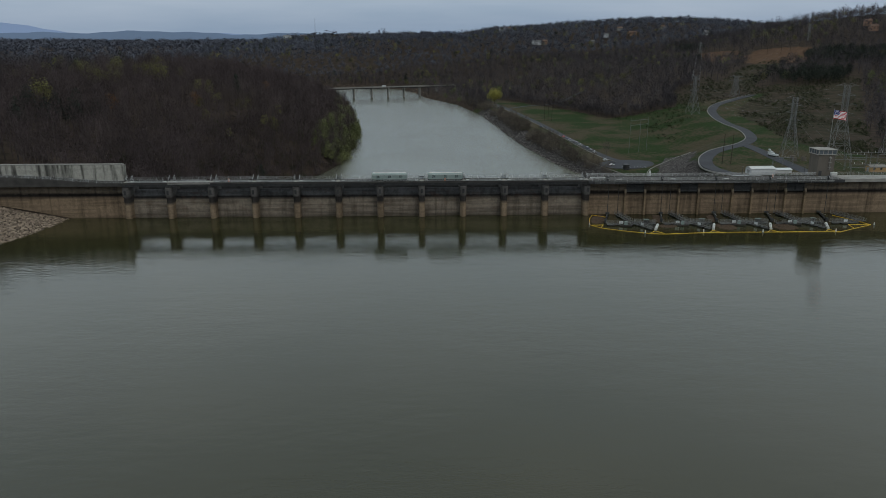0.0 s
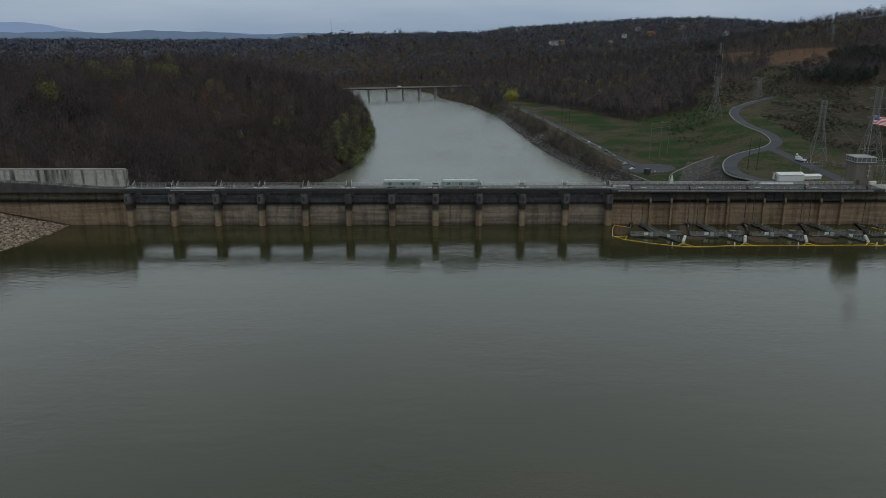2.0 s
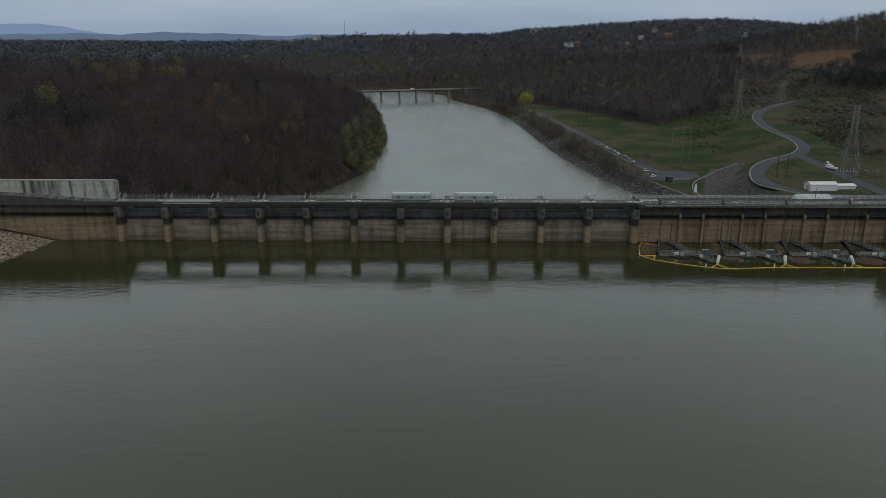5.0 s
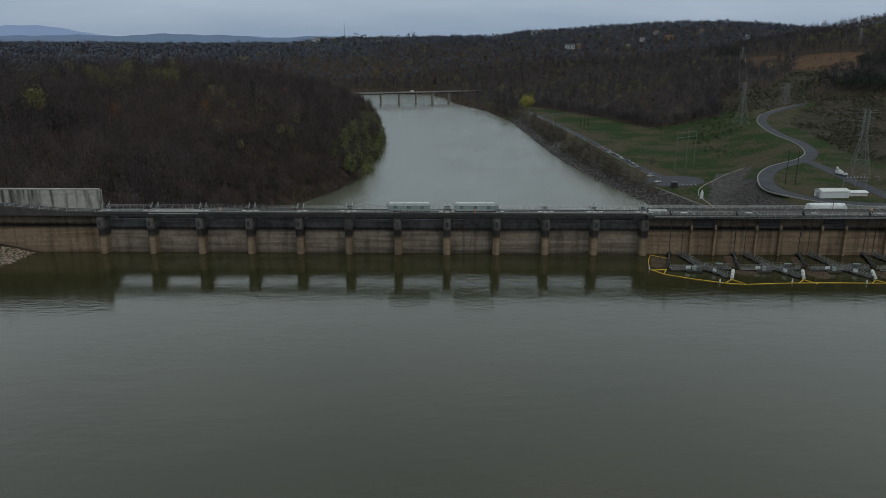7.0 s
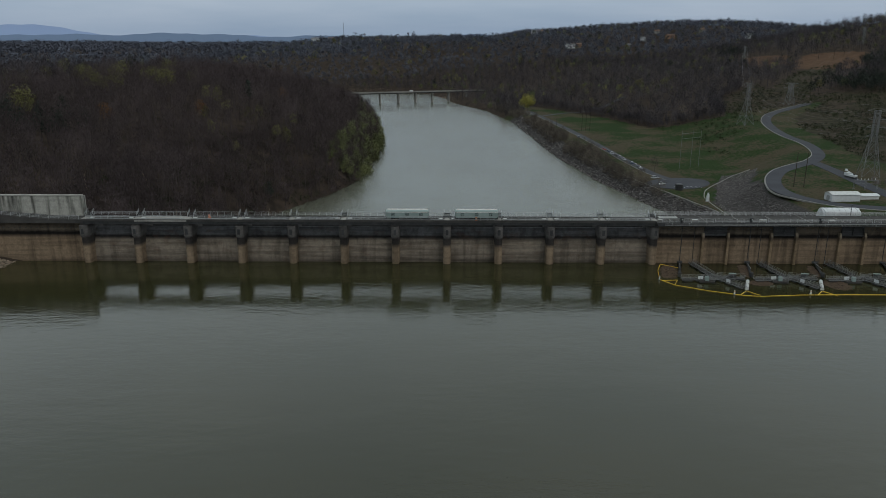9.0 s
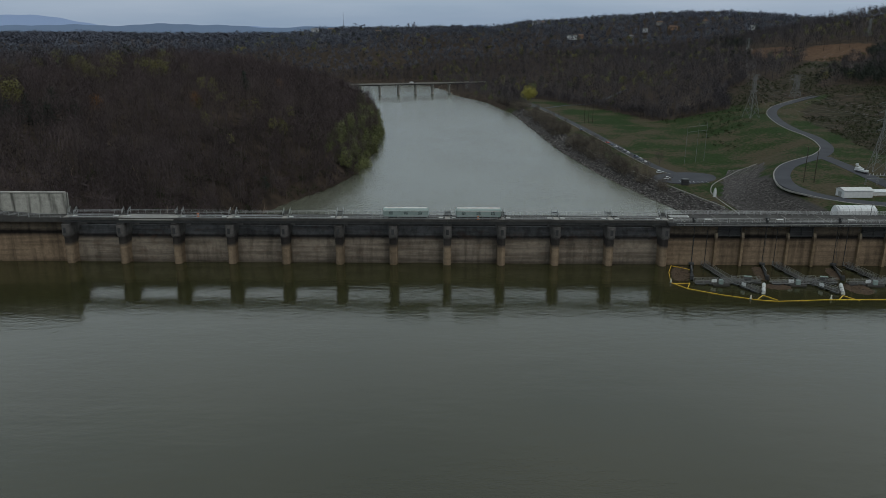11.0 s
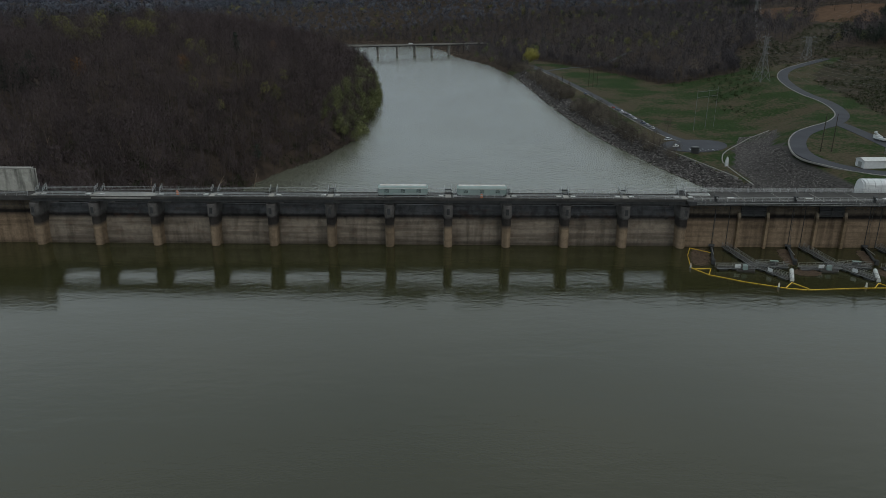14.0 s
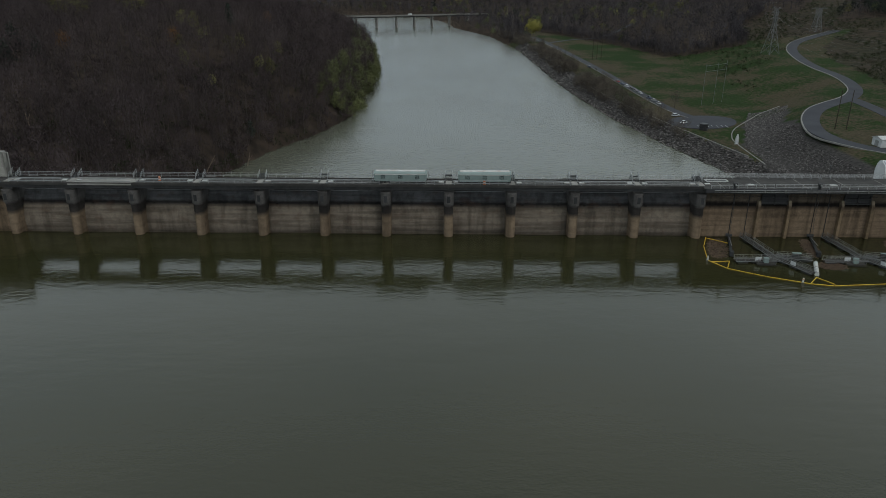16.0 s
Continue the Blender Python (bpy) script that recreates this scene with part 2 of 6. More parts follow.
def water(name, colour, waves, rough=0.05):
    """Murky water: a body colour under a clear, rippled surface. waves: (scale, stretch, strength, distance) rows."""
    m = bpy.data.materials.new(name)
    m.use_nodes = True
    nt = m.node_tree
    n, link = nt.nodes.new, nt.links.new
    bsdf = nt.nodes["Principled BSDF"]
    bsdf.inputs["Roughness"].default_value, bsdf.inputs["IOR"].default_value = rough, 1.35
    geo = n("ShaderNodeNewGeometry")
    silt = n("ShaderNodeTexNoise")
    silt.inputs["Scale"].default_value, silt.inputs["Detail"].default_value = 0.012, 3
    link(geo.outputs["Position"], silt.inputs["Vector"])
    mix = n("ShaderNodeMix")
    mix.data_type = "RGBA"
    mix.inputs[6].default_value, mix.inputs[7].default_value = (*(c * 0.82 for c in colour), 1), (*(c * 1.15 for c in colour), 1)
    link(silt.outputs["Fac"], mix.inputs["Factor"])
    link(mix.outputs[2], bsdf.inputs["Base Color"])
    prev = None
    for scale, stretch, strength, distance in waves:
        mp, tex, b = n("ShaderNodeMapping"), n("ShaderNodeTexNoise"), n("ShaderNodeBump")
        mp.inputs["Scale"].default_value = stretch
        mp.inputs["Rotation"].default_value = (0, 0, radians(8))
        link(geo.outputs["Position"], mp.inputs["Vector"])
        link(mp.outputs["Vector"], tex.inputs["Vector"])
        tex.inputs["Scale"].default_value, tex.inputs["Detail"].default_value = scale, 2.5
        patch = n("ShaderNodeTexNoise")
        patch.inputs["Scale"].default_value, patch.inputs["Detail"].default_value = 0.02, 2
        link(geo.outputs["Position"], patch.inputs["Vector"])
        mr = n("ShaderNodeMapRange")
        mr.inputs["From Min"].default_value, mr.inputs["From Max"].default_value = 0.35, 0.65
        mr.inputs["To Min"].default_value, mr.inputs["To Max"].default_value = strength * 0.55, strength
        link(patch.outputs["Fac"], mr.inputs["Value"])
        link(mr.outputs["Result"], b.inputs["Strength"])
        b.inputs["Distance"].default_value = distance
        link(tex.outputs["Fac"], b.inputs["Height"])
        if prev:
            link(prev.outputs["Normal"], b.inputs["Normal"])
        prev = b
    link(prev.outputs["Normal"], bsdf.inputs["Normal"])
    return m


M_PIER = dam_concrete("pier_concrete", (0.225, 0.165, 0.112), (0.040, 0.035, 0.032), (0.105, 0.098, 0.093), 0.35, 5.3, 7.5, 0.15, 0.8)
M_FACE = dam_concrete("dam_face_concrete", (0.205, 0.148, 0.099), (0.018, 0.015, 0.014), (0.132, 0.106, 0.080), 0.45, 7.3, 8.5, 0.3, 0.6)
M_GATE = dam_concrete("gate_steel", (0.205, 0.170, 0.134), (0.034, 0.031, 0.030), (0.118, 0.117, 0.120), 0.35, 6.5, 6.9, 0.35, 0.4, 0.3)
M_RIB = dam_concrete("rib_concrete", (0.215, 0.155, 0.098), (0.12, 0.088, 0.06), (0.22, 0.178, 0.13), 0.25, 6.9, 7.9, 0.15)
M_DECK = surface("deck_concrete", (0.30, 0.285, 0.26), (0.14, 0.135, 0.125), 0.35, 5)
M_DARKDECK = surface("dark_deck_asphalt", (0.07, 0.066, 0.062), (0.026, 0.025, 0.024), 0.4, 5)
M_FASCIA = surface("weathered_girder", (0.055, 0.056, 0.057), (0.02, 0.02, 0.02), 0.5, 5, stretch=(1, 1, 0.3))
M_STEEL = surface("galvanised_steel", (0.33, 0.34, 0.34), (0.2, 0.2, 0.2), 1.0, 9, rough=0.55, metal=0.6, bump=0.0)
M_LATTICE = surface("tower_steel", (0.17, 0.175, 0.18), (0.10, 0.10, 0.10), 0.4, 3, rough=0.6, metal=0.4, bump=0.0)
M_PALE = surface("pale_plate", (0.48, 0.48, 0.47), (0.32, 0.32, 0.30), 1.0, 6, rough=0.7)
M_HOIST = surface("pale_green_paint", (0.20, 0.25, 0.235), (0.135, 0.175, 0.165), 0.6, 6, rough=0.5, bump=0.1)
M_HOISTROOF = surface("chalky_roof_paint", (0.50, 0.52, 0.51), (0.24, 0.17, 0.14), 0.9, 3, rough=0.6, bump=0.1)
M_DOCKSTEEL = surface("dull_dock_steel", (0.21, 0.21, 0.205), (0.095, 0.094, 0.09), 1.0, 8, rough=0.65, metal=0.2, bump=0.0)
M_DARK = surface("dark_steel", (0.035, 0.035, 0.036), (0.02, 0.02, 0.02), 1.0, 6, rough=0.6, bump=0.1)
M_GLASS = surface("dull_window_glass", (0.03, 0.04, 0.04), (0.02, 0.025, 0.025), 1.0, 6, rough=0.12, bump=0.0)
M_WALL = dam_concrete("pale_wall_concrete", (0.33, 0.32, 0.275), (0.30, 0.29, 0.255), (0.33, 0.32, 0.285), 0.8, 7.0, 8.0, 0.1)
M_TOWERWALL = surface("hoist_house_concrete", (0.135, 0.118, 0.100), (0.075, 0.066, 0.057), 0.4, 4, stretch=(1, 1, 0.3))
M_ORANGE = surface("orange_plastic", (0.42, 0.11, 0.025), (0.32, 0.08, 0.02), 1.5, 8, rough=0.5)
M_YELLOW = surface("yellow_boom_float", (0.62, 0.40, 0.02), (0.45, 0.28, 0.015), 0.8, 5, rough=0.5)
M_WHITE = surface("white_paint", (0.50, 0.51, 0.52), (0.36, 0.37, 0.37), 0.6, 6, rough=0.5, bump=0.05)
M_ASPHALT = surface("road_asphalt", (0.054, 0.055, 0.062), (0.033, 0.034, 0.039), 0.08, 3)
M_KERB = surface("kerb_concrete", (0.22, 0.21, 0.195), (0.13, 0.125, 0.115), 0.4, 5)
M_STONE = surface("quarry_stone", (0.120, 0.110, 0.106), (0.038, 0.034, 0.033), 0.9, 4, bump=0.5, spread=0.3, per_piece=0.6)
M_PALESTONE = surface("pale_shore_stone", (0.26, 0.205, 0.155), (0.085, 0.064, 0.05), 1.1, 4, bump=0.5, spread=0.3, per_piece=0.45)
M_BARK = surface("grey_bark", (0.085, 0.07, 0.063), (0.034, 0.028, 0.026), 0.12, 4)
M_TWIG = surface("bare_twigs", (0.062, 0.048, 0.048), (0.040, 0.031, 0.0315), 0.08, 0.9, bump=0.0, per_tree=True)
M_BUD = surface("budding_leaves", (0.122, 0.114, 0.045), (0.080, 0.074, 0.032), 0.08, 0.8, bump=0.0, per_tree=True)
M_GREEN = surface("fresh_leaves", (0.085, 0.094, 0.040), (0.050, 0.056, 0.026), 0.1, 0.9, bump=0.0, per_tree=True)
M_SHORELEAF = surface("olive_shore_leaves", (0.110, 0.118, 0.050), (0.066, 0.073, 0.033), 0.12, 0.9, bump=0.0, per_tree=True)
M_YELLOWLEAF = surface("yellow_green_leaves", (0.25, 0.225, 0.055), (0.15, 0.14, 0.04), 0.5, 2.0, bump=0.0, per_piece=0.25)
M_PINE = surface("pine_needles", (0.028, 0.033, 0.026), (0.016, 0.019, 0.016), 0.1, 1.0, bump=0.0, per_tree=True)
M_MIDTWIG = surface("grey_brown_twigs", (0.060, 0.053, 0.056), (0.036, 0.032, 0.035), 0.03, 0.4, bump=0.0, spread=0.25, per_tree=True)
# distance haze is painted into this blue-grey twig colour
M_FARTWIG = surface("haze_tinted_far_twigs", (0.070, 0.074, 0.092), (0.050, 0.053, 0.067), 0.012, 0.12, bump=0.0, spread=0.25, per_tree=True)
M_RUST = surface("russet_leaves", (0.15, 0.075, 0.028), (0.08, 0.04, 0.018), 0.3, 1.2, bump=0.0)
M_SCRUB = surface("brown_scrub_twigs", (0.098, 0.083, 0.067), (0.058, 0.049, 0.041), 0.12, 1.0, bump=0.0, per_tree=True)
M_DARKSCRUB = surface("dull_green_scrub", (0.026, 0.033, 0.014), (0.016, 0.020, 0.009), 0.06, 0.8, bump=0.0, per_tree=True)
M_POLE = surface("creosoted_pole", (0.05, 0.04, 0.032), (0.03, 0.025, 0.02), 1.0, 5)
M_POOL = water("lake_water", (0.0222, 0.0214, 0.0086), ((2.6, (0.6, 1.0, 1.0), 0.25, 0.09), (0.75, (0.45, 1.0, 1.0), 0.19, 0.22), (0.14, (0.5, 1.0, 1.0), 0.12, 0.8)))
M_RIVER = water("river_water", (0.074, 0.075, 0.055), ((1.4, (0.8, 1.0, 1.0), 0.55, 0.16), (0.45, (0.8, 1.0, 1.0), 0.85, 0.4), (0.09, (1.0, 0.6, 1.0), 0.2, 1.0)), 0.22)

# ---------------------------------------------------------------- the lie of the land
RIVER_Z = -32.0  # on the plan
WATER_Z = -29.0
# stretch of lakeside distances, fitted to the camera's view
LAKE_STRETCH = 1.19
LEFT_Y = (0, 139, 173, 206, 250, 350, 407, 491, 538, 640, 701, 745, 800, 850, 900)
LEFT_X = (-96, -101, -89, -72, -59, -57, -61, -72, -79, -111, -142, -180, -270, -600, -4000)
RIGHT_Y = (0, 142, 188, 249, 335, 466, 539, 656, 744, 820, 900, 950, 980, 1000)
RIGHT_X = (150, 132, 118, 103, 90, 81, 76, 51, 11, -5, -38, -130, -420, -4000)


def ease(a):
    a = np.clip(a, 0, 1)
    return a * a * (3 - 2 * a)


def rolling(x, y):
    """Gentle swells, in metres."""
    return (np.sin(x / 97 + 1.3) * np.cos(y / 113 + 0.4) * 3.0 + np.sin(x / 41 + y / 57) * 1.2
            + np.sin(x / 310 - 0.7) * np.cos(y / 270 + 1.9) * 8.0)


def banks(x, y):
    """How far a place lies outside the river's left and right shore; negative inside."""
    xl, xr = np.interp(y, LEFT_Y, LEFT_X), np.interp(y, RIGHT_Y, RIGHT_X)
    sl = (np.interp(y + 4, LEFT_Y, LEFT_X) - np.interp(y - 4, LEFT_Y, LEFT_X)) / 8
    sr = (np.interp(y + 4, RIGHT_Y, RIGHT_X) - np.interp(y - 4, RIGHT_Y, RIGHT_X)) / 8
    return (xl - x) / np.sqrt(1 + sl * sl), (x - xr) / np.sqrt(1 + sr * sr)


EDGE_Y, EDGE_X = (100, 165, 215, 260, 440, 520, 640), (147, 150, 172, 196, 200, 176, 120)
EDGE_W = (25, 25, 42, 55, 70, 80, 90)


def hump(x, y, cx, cy, s, h):
    return h * np.exp(-((x - cx) ** 2 + (y - cy) ** 2) / (2 * s * s))


def relief(x, y):
    """Height of the land on the plan."""
    x, y = np.asarray(x, float), np.asarray(y, float)
    dl, dr = banks(x, y)
    far = ease((y - 900) / 900)
    roll = rolling(x, y)
    # wooded hill on the left shore
    top = np.interp(y, (0, 350, 430, 490, 540, 600, 700, 900), (51, 49, 44, 33, 24, 16, 9, 8))
    left = RIVER_Z + 5.0 * ease(dl / 5) + top * (1 - np.exp(-np.maximum(dl, 0) / 46)) * ease(dl / 25 + 0.25) + roll * ease(dl / 90) * 0.6
    left = left * (1 - ease((y - 800) / 300)) + (14 + 16 * ease((y - 1100) / 500) + roll) * ease((y - 800) / 300)
    # flat bottom land, road bench and hills on the right shore
    ex, ew = np.interp(y, EDGE_Y, EDGE_X), np.interp(y, EDGE_Y, EDGE_W)
    right = RIVER_Z + 6.0 * ease(dr / 13) + 13.0 * ease((x - ex) / ew)
    inland = ease((y - np.interp(-x, (-80, -51, -11, 5, 38, 130, 420, 1500), (540, 656, 744, 820, 900, 950, 980, 990))) / 170)
    right = right + 15 * ease((x + 0.5 * (y - 400) - 270) / 210) + 46 * ease((y - 650) / 900) * ease((x + 900) / 500) * inland
    right = right + hump(x, y, 760, 780, 235, 84) + hump(x, y, 660, 1600, 270, 38) - hump(x, y, 420, 1000, 200, 14)
    right = right + roll * ease((dr - 90) / 250) * 0.8 * inland
    right = right + hump(x, y, -120, 1230, 220, 24) * inland
    z = np.where(dl > 0, left, np.where(dr > 0, right, RIVER_Z - 3.0))
    # the far country levels out
    dist = np.hypot(x, y)
    lev = ease((dist - 1900) / 1300)
    z = z * (1 - lev) + (8 - 20 * ease((-x - 100) / 900) + roll * 1.0) * lev
    # the basin of the lake on the near side of the dam
    basin = -12 + 40 * ease((np.abs(x) - 500) / 400) + 40 * ease((-y - 900) / 400)
    shore = np.clip(0.2 * (-125 - 0.0075 * y * y - x), -12, 5)
    basin = np.where((x < -60) & (y > -130), np.maximum(basin, shore), basin)
    z = np.where(y < 2.9, basin, z)
    # ground against both ends of the dam
    z = np.where((y >= 2.9) & (x < -103), np.maximum(z, 4 + 8 * ease((-110 - x) / 30) - np.maximum(y - 12, 0) * 0.55), z)
    return z


def site(x, y, z=None):
    """The world place of a plan point. The plan was laid out for a wider lens: depth is stretched back by a fitted
    curve, and heights and breadths are set so that each point keeps its place in the camera's view.
    """
    x, y = np.asarray(x, float), np.asarray(y, float)
    z = relief(x, y) if z is None else np.asarray(z, float) + 0 * x
    depth = np.minimum(y, 900.0)
    back = np.maximum(y - 900.0, 0.0) * 0.85

    def stretched(h):
        far = depth * (1.11 + 0.00024 * depth + 0.0022 * (np.clip(h, -32, 20) + 32)) + back
        fall = np.arctan2(61.8 - h, y + 170.3)
        fall = np.tan(0.2714 + np.arctan(0.8441 * np.tan(fall - 0.3316)))
        return far, 60.5 - (far + 206.5) * fall
    far, high = stretched(z)
    river = stretched(np.full_like(z, RIVER_Z))[1]
    high = high + (WATER_Z - river) * np.clip((-20 - z) / 12, 0, 1) * (y < 1000)
    wide = 0.8441 * (0.9634 * (far + 206.5) + 0.2681 * (60.5 - high)) / (0.9455 * (y + 170.3) + 0.3256 * (61.8 - z))
    lake = y < 1.5
    return np.where(lake, x, x * wide), np.where(lake, y * LAKE_STRETCH, far), np.where(lake, z, high)


def spot(x, y, lift=0.0, z=None):
    return tuple(float(v) + d for v, d in zip(site(x, y, z), (0, 0, lift)))


def axis(lo, fine_lo, fine_hi, hi, step, grow=1.16):
    a = list(np.arange(fine_lo, fine_hi + step / 2, step))
    s = step
    while a[-1] < hi:
        s *= grow
        a.append(min(a[-1] + s, hi))
    s = step
    while a[0] > lo:
        s *= grow
        a.insert(0, max(a[0] - s, lo))
    return np.array(a)


GRASS_ROAD_X, GRASS_ROAD_Y = (150, 196, 200, 214, 250, 296, 345), (200, 260, 440, 420, 405, 470, 560)


def is_open(x, y):
    """Mown or cleared land on the right shore."""
    x, y = np.asarray(x, float), np.asarray(y, float)
    _, dr = banks(x, y)
    field = (dr > 0) & (y < np.interp(x, (90, 125, 176, 200, 262, 285, 345, 360), (670, 625, 520, 450, 425, 500, 560, 470)))
    slope = (x - 0.62 * y < 185) & (y < 680)
    near = (y < 205) & (x < 300)
    corridor = (np.abs(x - (300 + (y - 430) * 0.85)) < 27) & (y > 400) & (y < 610)
    wild = (y > 575) & (dr < 24)
    return ((field & (slope | near)) & ~wild) | corridor


def is_orange(x, y):
    a = ((x - 436) / 32) ** 2 + ((y - 735) / 50) ** 2
    b = ((x - 478) / 44) ** 2 + ((y - 640) / 62) ** 2
    return np.minimum(a, b) < 1 + 0.25 * np.sin(x / 9 + y / 13)


def build_ground():
    xs, ys = axis(-4900, -330, 620, 4900, 5.0), np.concatenate([axis(-1600, -60, 1.4, 1.4, 3.07, 1.3), axis(1.6, 5, 760, 4900, 5.0, 1.12)])
    X, Y = np.meshgrid(xs, ys)
    plan = np.stack([X, Y, relief(X, Y)], -1).reshape(-1, 3)
    v = np.stack(site(X, Y), -1).reshape(-1, 3)
    nx, ny = len(xs), len(ys)
    i = (np.arange(ny - 1)[:, None] * nx + np.arange(nx - 1)[None, :]).ravel()
    f = np.stack([i, i + 1, i + nx + 1, i + nx], 1)
    me = np_mesh("ground", v, f, [], smooth=True)
    cover = np.zeros((len(v), 4), np.float32)
    cover[:, 0] = is_open(plan[:, 0], plan[:, 1])
    dl, dr = banks(plan[:, 0], plan[:, 1])
    slope_stone = (plan[:, 1] < 225) & (plan[:, 0] > np.interp(plan[:, 1], EDGE_Y, EDGE_X) - 3) & (plan[:, 0] < np.interp(plan[:, 1], (100, 150, 190, 232), (178, 172, 178, 206)))
    cover[:, 1] = ((dr > -3) & (dr < 13) & (plan[:, 1] < 560)) | (slope_stone & (plan[:, 2] < -14.0))
    cover[:, 2] = is_orange(plan[:, 0], plan[:, 1])
    # scrubby slope: brush and dead stalks with some grass between
    gx, gy = plan[:, 0], plan[:, 1]
    brush = (gy > 440) & (gx > 240)
    hillside = gx > np.interp(gy, (130, 200, 240, 290, 350, 400, 440), (300, 262, 262, 275, 285, 305, 352)) + 6
    cover[hillside & (cover[:, 0] > 0.5), 0] = 0.43
    cover[brush & (cover[:, 0] > 0.5), 0] = 0.40
    # worn, dry ground beside the road, along the bank and on the upper slope
    x, y = plan[:, 0], plan[:, 1]
    off = x - np.interp(y, (226, 246, 290, 356, 438, 551), (144, 138, 133, 128, 120, 106))
    verge = np.exp(-((off - 9) / 7) ** 2) * (0.6 + 0.4 * np.sin(y / 17))
    strip = 0.55 * ((dr > 10) & (off < -2))
    upper = 0.06 * ease((x - 195) / 40)
    cover[:, 3] = np.clip(np.where(y < 235, 0.55 * (x < 150) + upper, verge + strip + upper), 0, 1) * (y < 700)
    at = me.color_attributes.new("cover", "FLOAT_COLOR", "POINT")
    at.data.foreach_set("color", cover.ravel())
    me.materials.append(ground_material())
    tagged(new("ground", me), "rolling land with leaf litter, grass and gravel", "ground", kind="structure")


def ground_material():
    m = bpy.data.materials.new("ground_cover")
    m.use_nodes = True
    nt = m.node_tree
    n, link = nt.nodes.new, nt.links.new
    bsdf = nt.nodes["Principled BSDF"]
    bsdf.inputs["Roughness"].default_value = 0.95
    bsdf.inputs["Specular IOR Level"].default_value = 0.03
    geo, att, sep = n("ShaderNodeNewGeometry"), n("ShaderNodeAttribute"), n("ShaderNodeSeparateColor")
    att.attribute_name = "cover"
    link(att.outputs["Color"], sep.inputs[0])

    def noise_of(scale, detail=4):
        t = n("ShaderNodeTexNoise")
        t.inputs["Scale"].default_value, t.inputs["Detail"].default_value = scale, detail
        link(geo.outputs["Position"], t.inputs["Vector"])
        return t.outputs["Fac"]

    def blend(fac, a, b, lo=0.4, hi=0.6):
        mr, mx = n("ShaderNodeMapRange"), n("ShaderNodeMix")
        mr.inputs["From Min"].default_value, mr.inputs["From Max"].default_value = lo, hi
        link(fac, mr.inputs["Value"])
        mx.data_type = "RGBA"
        link(mr.outputs["Result"], mx.inputs["Factor"])
        for k, c in ((6, a), (7, b)):
            if isinstance(c, tuple):
                mx.inputs[k].default_value = (*c, 1)
            else:
                link(c, mx.inputs[k])
        return mx.outputs[2]

    fine, mid, wide = noise_of(0.9, 6), noise_of(0.14), noise_of(0.03, 12)
    litter = blend(mid, (0.020, 0.0155, 0.0125), (0.046, 0.034, 0.026), 0.35, 0.65)
    green = blend(fine, (0.009, 0.018, 0.0055), (0.024, 0.040, 0.0125), 0.3, 0.7)
    dry = blend(fine, (0.033, 0.027, 0.017), (0.064, 0.053, 0.033), 0.3, 0.7)
    worn = n("ShaderNodeMath")
    worn.operation = "MULTIPLY_ADD"
    link(att.outputs["Alpha"], worn.inputs[0])
    worn.inputs[1].default_value = 0.17
    link(wide, worn.inputs[2])
    tuft = n("ShaderNodeMath")
    tuft.operation = "MULTIPLY_ADD"
    link(noise_of(0.5, 8), tuft.inputs[0])
    tuft.inputs[1].default_value = 0.7
    link(worn.outputs[0], tuft.inputs[2])
    grass = blend(tuft.outputs[0], green, dry, 0.80, 0.95)
    gravel = blend(fine, (0.024, 0.022, 0.021), (0.06, 0.055, 0.052), 0.3, 0.7)
    orange = blend(mid, (0.055, 0.032, 0.020), (0.082, 0.050, 0.031), 0.3, 0.7)
    c = blend(sep.outputs[0], litter, grass, 0.35, 0.65)
    c = blend(sep.outputs[1], c, gravel, 0.35, 0.65)
    c = blend(sep.outputs[2], c, orange, 0.3, 0.7)
    link(c, bsdf.inputs["Base Color"])
    b = n("ShaderNodeBump")
    b.inputs["Strength"].default_value, b.inputs["Distance"].default_value = 0.6, 0.3
    link(fine, b.inputs["Height"])
    link(b.outputs["Normal"], bsdf.inputs["Normal"])
    return m


def sheet(name, outline, z, material, label, category):
    bm = bmesh.new()
    bm.faces.new([bm.verts.new((x, y, z)) for x, y in outline])
    return single(name, bm, material, label, category, kind="structure")


build_ground()
sheet("water_lake", [(-1500, -1500), (1500, -1500), (1500, 1.2), (-1500, 1.2)], 0.0, M_POOL, "still murky green lake water above the dam", "water")
sheet("water_river", [(-1900, 40), (185, 40), (185, 1480), (-1900, 1480)], WATER_Z, M_RIVER, "grey-green river flowing away below the dam", "water")

# ---------------------------------------------------------------- the dam
BAY = 14.63
DECK_Z = 12.6
PIERS = [BAY * (i - 7) for i in range(12)]
LEFT_END, SPILL_L, SPILL_R, INTAKE_R, RIGHT_END = -330.0, PIERS[0], PIERS[11], 146.0, 420.0


